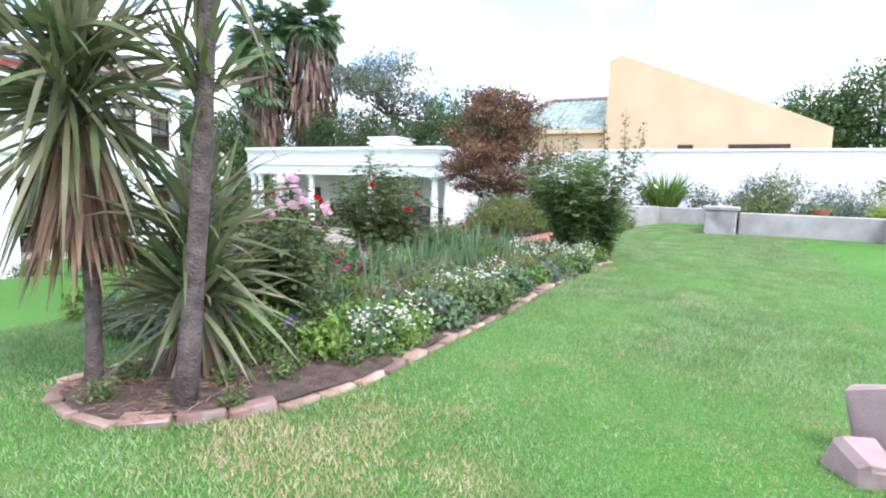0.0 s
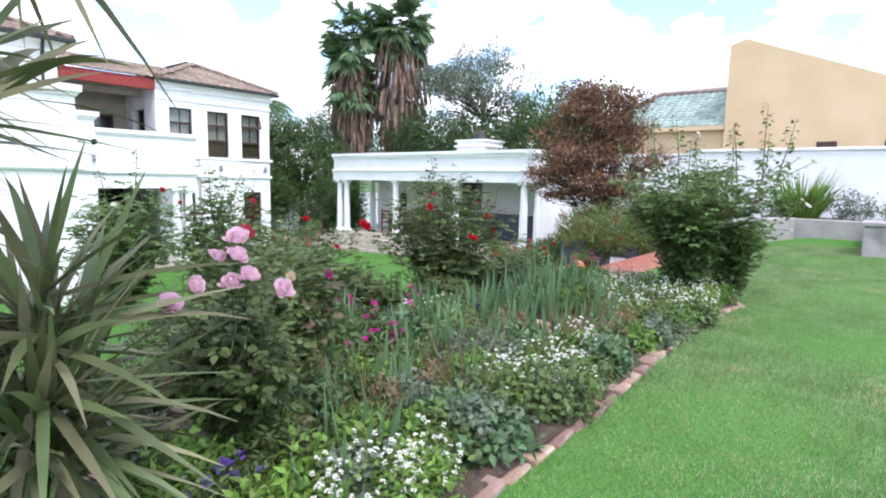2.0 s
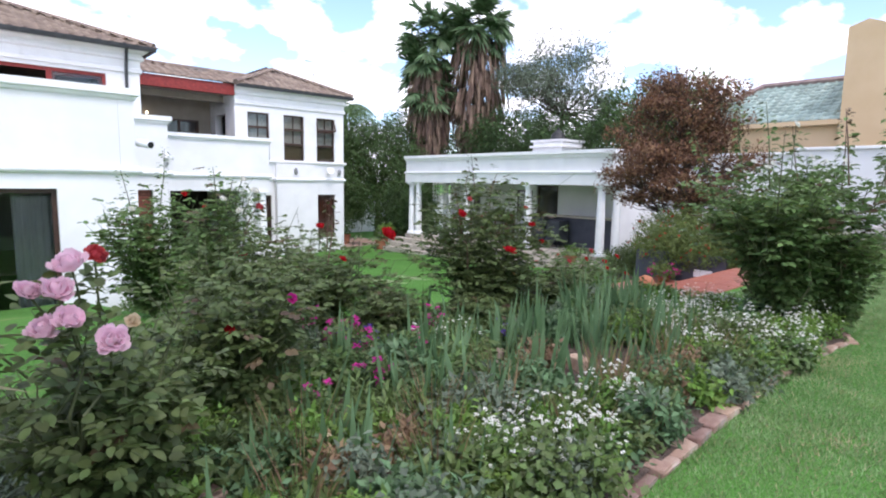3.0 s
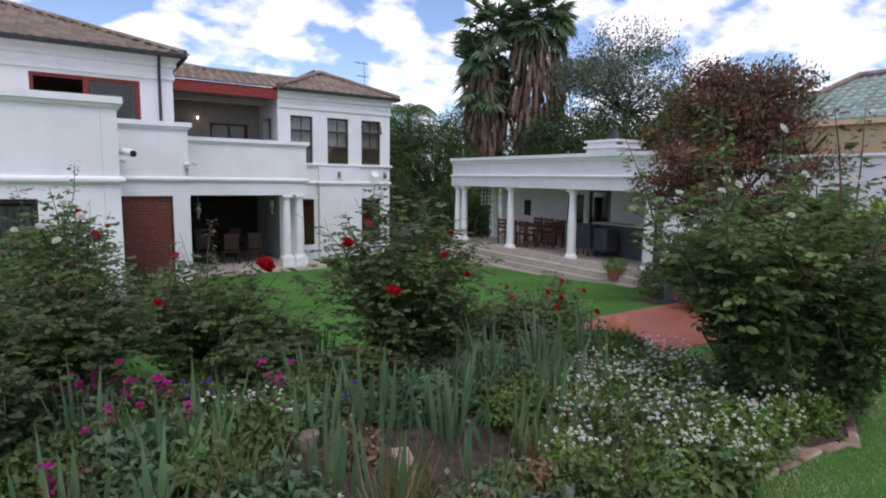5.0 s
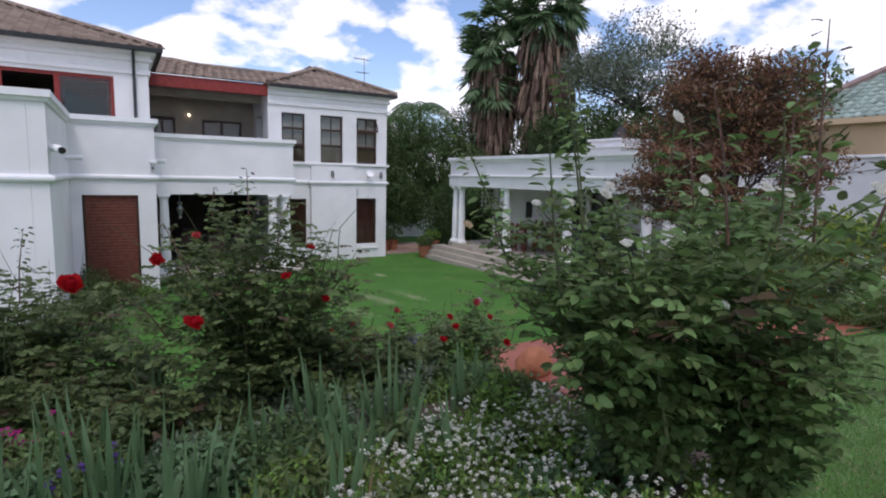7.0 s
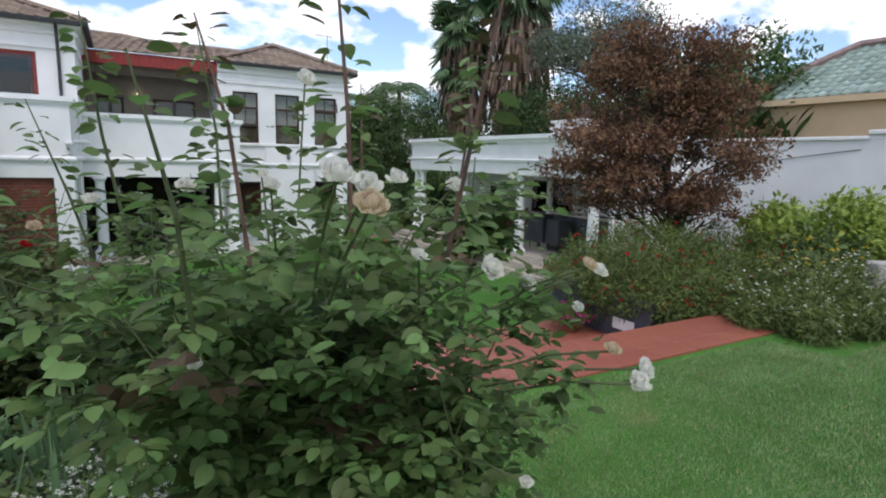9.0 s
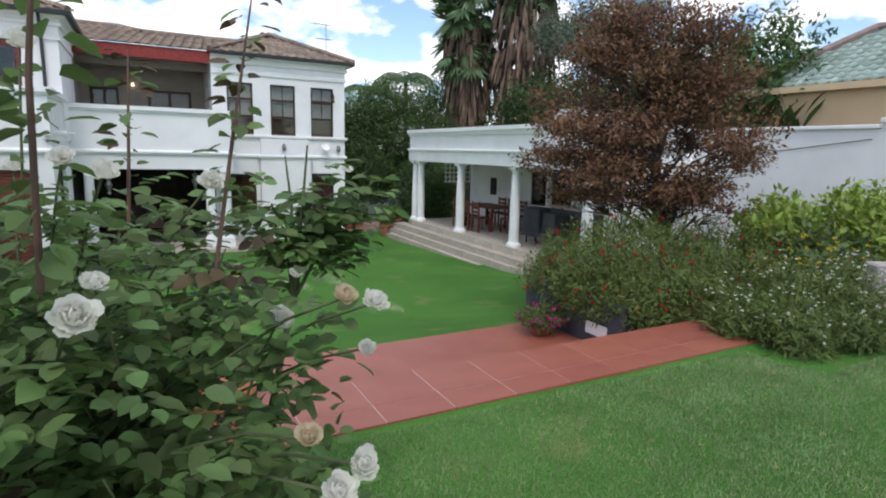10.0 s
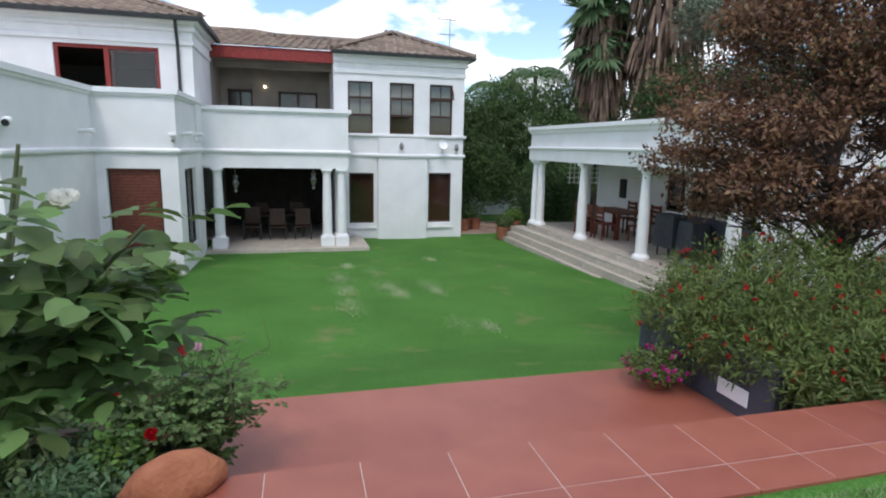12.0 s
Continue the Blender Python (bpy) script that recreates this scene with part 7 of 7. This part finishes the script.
# rock at the path's corner, stones on the lawn
bm = bmesh.new()
bmesh.ops.create_icosphere(bm, subdivisions=3, radius=0.5)
for v in bm.verts:
    k = 1 + 0.22 * noise.noise(v.co * 2.1) + 0.08 * noise.noise(v.co * 6)
    v.co = Vector((v.co.x * 0.46 * k, v.co.y * 0.26 * k, min(max(v.co.z * 0.29 * k, -0.07), 0.10 + 0.04 * k + 0.06 * v.co.x)))
rk = part("garden_rock", bm, M["rock"], smooth=True)
rk.matrix_world = pose(-5.06, -16.95, 1.68, 0, -6, 28)
tagged(rk, "orange-brown sandstone rock at the corner of the path", "rock")
for (x, y, z, rx, ry, rz, s) in ((-11.27, -21.37, 1.63, 8, -14, 30, (0.10, 0.08, 0.085)), (-11.06, -21.46, 1.72, 4, 16, 62, (0.09, 0.065, 0.19)), (-11.0, -21.66, 1.66, -5, 4, 15, (0.15, 0.11, 0.13))):
    bm = boxes((-s[0], s[0], -s[1], s[1], -s[2], s[2]), bevel=0.018)
    for v in bm.verts:
        v.co += Vector(rng.normal(scale=0.006, size=3))
    st = part("stone_block", bm, M["pinkstone"])
    st.matrix_world = pose(x, y, z, rx, ry, rz)
    tagged(st, "broken pinkish stone block lying on the lawn", "stone", group="stone blocks on the lawn")

# ---- pavilion furniture ----
tb = thing("dining_table", "dark wooden dining table in the pavilion", "table", (4.55, -5.0, PF + 0.002))
part("tabletop", boxes((-0.5, 0.5, -0.9, 0.9, 0.71, 0.75), bevel=0.008), M["shutter"], tb)
leg = mesh_from("leg", boxes((-0.04, 0.04, -0.04, 0.04, 0, 0.71)), M["shutter"])
for x in (-0.42, 0.42):
    for y in (-0.8, 0.8):
        o = part("leg", leg, None, tb)
        o.matrix_basis = pose(x, y, 0)
ch = thing("dining_chair", "dark red-brown wooden dining chair with a slatted back", "chair", (3.85, -5.6, PF + 0.002), 0, "chairs round the dining table")
part("seat", boxes((-0.22, 0.22, -0.22, 0.22, 0.42, 0.46), bevel=0.008), M["shutter"], ch)
for x in (-0.2, 0.2):
    for y in (-0.2, 0.2):
        part("leg", boxes((x - 0.02, x + 0.02, y - 0.02, y + 0.02, 0, 0.42 if x > 0 else 0.95)), M["shutter"], ch)
for k in range(3):
    part("back_slat", boxes((-0.215, -0.185, -0.18, 0.18, 0.58 + 0.13 * k, 0.66 + 0.13 * k)), M["shutter"], ch)
for x, y, r in ((3.85, -5.0, 0), (3.85, -4.4, 0), (5.25, -5.6, 180), (5.25, -5.0, 180), (5.25, -4.4, 180), (4.55, -6.2, 90)):
    copy_thing(ch, pose(x, y, PF + 0.002, 0, 0, r))
bar = thing("bar_counter", "dark blue-grey bar counter with a pale top in the pavilion", "counter", (0, 0, 0))
part("counter_body", boxes((4.7, 5.15, -10.9, -7.95, PF + 0.002, PF + 0.98)), M["slate"], bar)
part("counter_top", boxes((4.6, 5.22, -10.98, -7.87, PF + 0.985, PF + 1.04), bevel=0.01), M["tilefloor"], bar)
for i, (x, y, hh, rz) in enumerate(((4.15, -8.05, 1.0, 8), (4.25, -8.75, 0.90, -6))):
    st = thing("covered_bar_stool", "bar stool under a dark grey cloth cover", "bar stool", (x, y, PF + 0.002), rz, "covered stools at the bar")
    bm = bmesh.new()
    rings = []
    for z, r in ((0.22, 0.30), (0.5, 0.285), (hh - 0.05, 0.27), (hh, 0.25)):
        rings.append([bm.verts.new((r * 0.85 * (1 + 0.05 * math.sin(5 * q)) * max(-1, min(1, 1.35 * math.cos(q))), r * 1.15 * max(-1, min(1, 1.35 * math.sin(q))), z + (0.02 * math.sin(7 * q) if z < 0.3 else 0))) for q in [2 * math.pi * j / 24 for j in range(24)]])
    for a_, b_ in zip(rings, rings[1:]):
        for j in range(24):
            bm.faces.new((a_[j], a_[(j + 1) % 24], b_[(j + 1) % 24], b_[j]))
    bm.faces.new(rings[-1])
    part("cover", bm, M["canvas"], st)
    for sx in (-0.17, 0.17):
        for sy in (-0.19, 0.19):
            part("leg", boxes((sx - 0.013, sx + 0.013, sy - 0.013, sy + 0.013, 0, 0.5)), M["black"], st)
tr = thing("trellis", "white lattice panel at the end of the pavilion", "trellis")
for k in range(7):
    part("lath", boxes((4.46 + 0.17 * k, 4.49 + 0.17 * k, -2.06, -2.045, 2.08, 2.88)), M["whitetrim"], tr)
for k in range(5):
    part("lath", boxes((4.40, 5.60, -2.042, -2.027, 2.12 + 0.165 * k, 2.15 + 0.165 * k)), M["whitetrim"], tr)
for x, y in ((PBX - 0.02, -3.6),):
    bm = boxes((x - 0.05, x + 0.02, y - 0.16, y + 0.16, 1.75, 2.35), bevel=0.01)
    tagged(part("wall_lantern", bm, M["black"]), "dark metal lantern on the pavilion wall", "lantern")

# veranda furniture and hangings
vt = thing("veranda_table", "dark table on the shaded veranda", "table", (-5.2, 0.3, 0.132))
part("tabletop", boxes((-0.9, 0.9, -0.45, 0.45, 0.71, 0.75), bevel=0.008), M["darkwood"], vt)
for x in (-0.8, 0.8):
    for y in (-0.38, 0.38):
        part("leg", boxes((x - 0.04, x + 0.04, y - 0.04, y + 0.04, 0, 0.71)), M["darkwood"], vt)
vc = thing("veranda_chair", "dark high-backed chair with pale arms on the veranda", "chair", (-6.0, -0.5, 0.132), 90, "chairs on the veranda")
part("seat", boxes((-0.25, 0.25, -0.25, 0.25, 0.40, 0.45), bevel=0.01), M["darkwood"], vc)
part("backrest", boxes((0.22, 0.26, -0.24, 0.24, 0.5, 1.05), bevel=0.01), M["darkwood"], vc)
# pale arms and legs blackened to stand in for the veranda's shade
for y in (-0.25, 0.25):
    part("arm", boxes((-0.22, 0.26, y - 0.02, y + 0.02, 0.62, 0.65)), M["black"], vc)
    for x in (-0.22, 0.24):
        part("leg", boxes((x - 0.02, x + 0.02, y - 0.02, y + 0.02, 0, 0.62 if x < 0 else 0.45)), M["black"], vc)
for x, y, r in ((-5.2, -0.55, 90), (-4.4, -0.5, 90), (-5.8, 1.1, -90), (-4.6, 1.1, -90)):
    copy_thing(vc, pose(x, y, 0.132, 0, 0, r + 180))
for x, z0 in ((-6.35, 1.75), (-4.05, 1.85)):
    bm = lathe([(0.01, 0.75), (0.012, 0.55), (0.09, 0.5), (0.05, 0.42), (0.10, 0.3), (0.03, 0.1), (0.06, 0.05), (0.01, 0.0)], 10, z0, x, YV + 0.5)
    tagged(part("hanging_chime", bm, M["metal"]), "pale hanging wind chime under the veranda beam", "wind chime")
# wall flood light on the boundary wall and its cable
fl = thing("flood_light", "dark flood light on the white boundary wall", "light", (PBX + 0.19, -13.0, 3.35))
part("housing", boxes((-0.22, -0.02, -0.14, 0.14, -0.1, 0.12), bevel=0.02), M["black"], fl)
part("bracket", boxes((-0.05, 0.0, -0.04, 0.04, -0.2, -0.1)), M["black"], fl)
bm = bmesh.new()
tube(bm, [(PBX + 0.18, -13.1, 3.45), (PBX + 0.18, -13.6, 3.40), (PBX + 0.18, -14.3, 3.5), (PBX + 0.18, -15.2, 3.62)], [0.008] * 4, 5)
tagged(part("cable", bm, M["black"]), "thin dark cable along the boundary wall", "cable")


# ---- lawn blades ----
# dry spots of the upper lawn (x, y, radius) and pale streaks of the lower one (x, y, size)
DRY = [(-11.6, -19.75, 0.22), (-12.6, -19.6, 0.25), (-10.5, -19.9, 0.18), (-9.9, -19.55, 0.15), (-12.9, -19.9, 0.2), (-7.99, -19.63, 0.12), (-6.38, -19.28, 0.22), (-6.08, -19.30, 0.16), (-12.21, -19.12, 0.30), (-12.16, -19.42, 0.32), (-11.72, -19.38, 0.30), (-12.31, -19.77, 0.22), (-12.07, -20.05, 0.20), (-11.09, -20.05, 0.20), (-11.04, -19.60, 0.25), (-11.23, -20.88, 0.13), (-12.45, -19.44, 0.16), (-12.10, -19.90, 0.16), (-12.65, -19.08, 0.12)]
STREAKS = [(-3.55, -6.6, 1.0), (-3.56, -7.8, 0.9), (-3.58, -9.2, 1.0), (-2.75, -6.0, 0.9), (-2.62, -7.6, 1.1), (-2.5, -8.4, 0.8), (-1.7, -7.6, 1.0), (-1.65, -8.3, 0.7), (-1.93, -10.9, 0.9), (-1.5, -11.2, 0.6), (-3.3, -5.0, 0.6), (-0.9, -4.3, 0.6)]

def lawn_blades(n, xr, yr, fade_x):
    x, y = rng.uniform(*xr, n), rng.uniform(*yr, n)
    ok = np.ones(n, bool)
    edge = np.array(EDGE + BACK)
    inside = np.zeros(n, bool)
    j = len(edge) - 1
    for i in range(len(edge)):
        xi, yi, xj, yj = *edge[i], *edge[j]
        c = ((yi > y) != (yj > y)) & (x < (xj - xi) * (y - yi) / (yj - yi + 1e-12) + xi)
        inside ^= c
        j = i
    ok &= ~inside
    edge_d = np.minimum(np.minimum(x - xr[0], xr[1] - x) if fade_x else x - xr[0], y - yr[0])
    ok &= rng.uniform(size=n) < np.clip(edge_d / 1.2, 0.02, 1)
    ok &= ~((x > -5.2) & (x < -0.3) & (y > -17.62))
    ok &= ~((x > -0.95) & (y > -18.3))
    return x[ok], y[ok]


def grass_object(x, y, h, w, name, key_mix=0.06, dry="straw"):
    n = len(x)
    z = ground_z(x, y)
    P = np.stack([x, y, z - 0.004], 1)
    a = rng.uniform(0, 6.28, n)
    s = np.stack([np.cos(a), np.sin(a), np.zeros(n)], 1) * w * 0.5
    b = rng.uniform(0, 6.28, n)
    tip = P + np.stack([np.cos(b) * 0.6, np.sin(b) * 0.6, np.ones(n)], 1) * (h * rng.uniform(0.5, 1.2, n))[:, None]
    v = np.stack([P - s, P + s, tip], 1).reshape(-1, 3)
    f = np.arange(3 * n).reshape(-1, 3)
    bare = np.zeros(n)
    for cx, cy, cr in DRY:
        bare = np.maximum(bare, np.exp(-(((x - cx) ** 2 + (y - cy) ** 2) / cr ** 2)))
    nz = np.array([noise.noise((a_ * 1.1, b_ * 1.1, 9.0)) + 0.6 * noise.noise((a_ * 3.3, b_ * 3.3, 5.0)) for a_, b_ in zip(x[::1], y[::1])])
    west = smooth01((-9.5 - x) / 3.0) * smooth01((y + 21.9) / 0.4)
    mi = ((rng.uniform(size=n) < key_mix + (0.25 + 0.75 * west) * np.clip(nz * 1.6 - 0.22, 0, 0.8) + bare * np.clip(0.55 + nz, 0, 0.9)) * 1)
    g = part(name, raw_mesh(name, v, [f], [M["grass_leaf"], M[dry]], mi), None)
    return tagged(g, "short mown green grass with some dry blades", "grass", kind="stuff")


x1, y1 = lawn_blades(820000, (-15.0, 1.4), (-22.4, -16.4), True)
grass_object(x1, y1, 0.028, 0.0058, "grass", 0.05)
# pale dry streaks left on the lower lawn
n = 9000
i = rng.integers(0, len(STREAKS), n)
c = np.array(STREAKS)[i]
x1 = c[:, 0] + rng.normal(size=n) * 0.13 * c[:, 2]
y1 = c[:, 1] + rng.normal(size=n) * 0.34 * c[:, 2]
grass_object(x1, y1, 0.02, 0.012, "dry_grass", 1.0, "pale_straw")
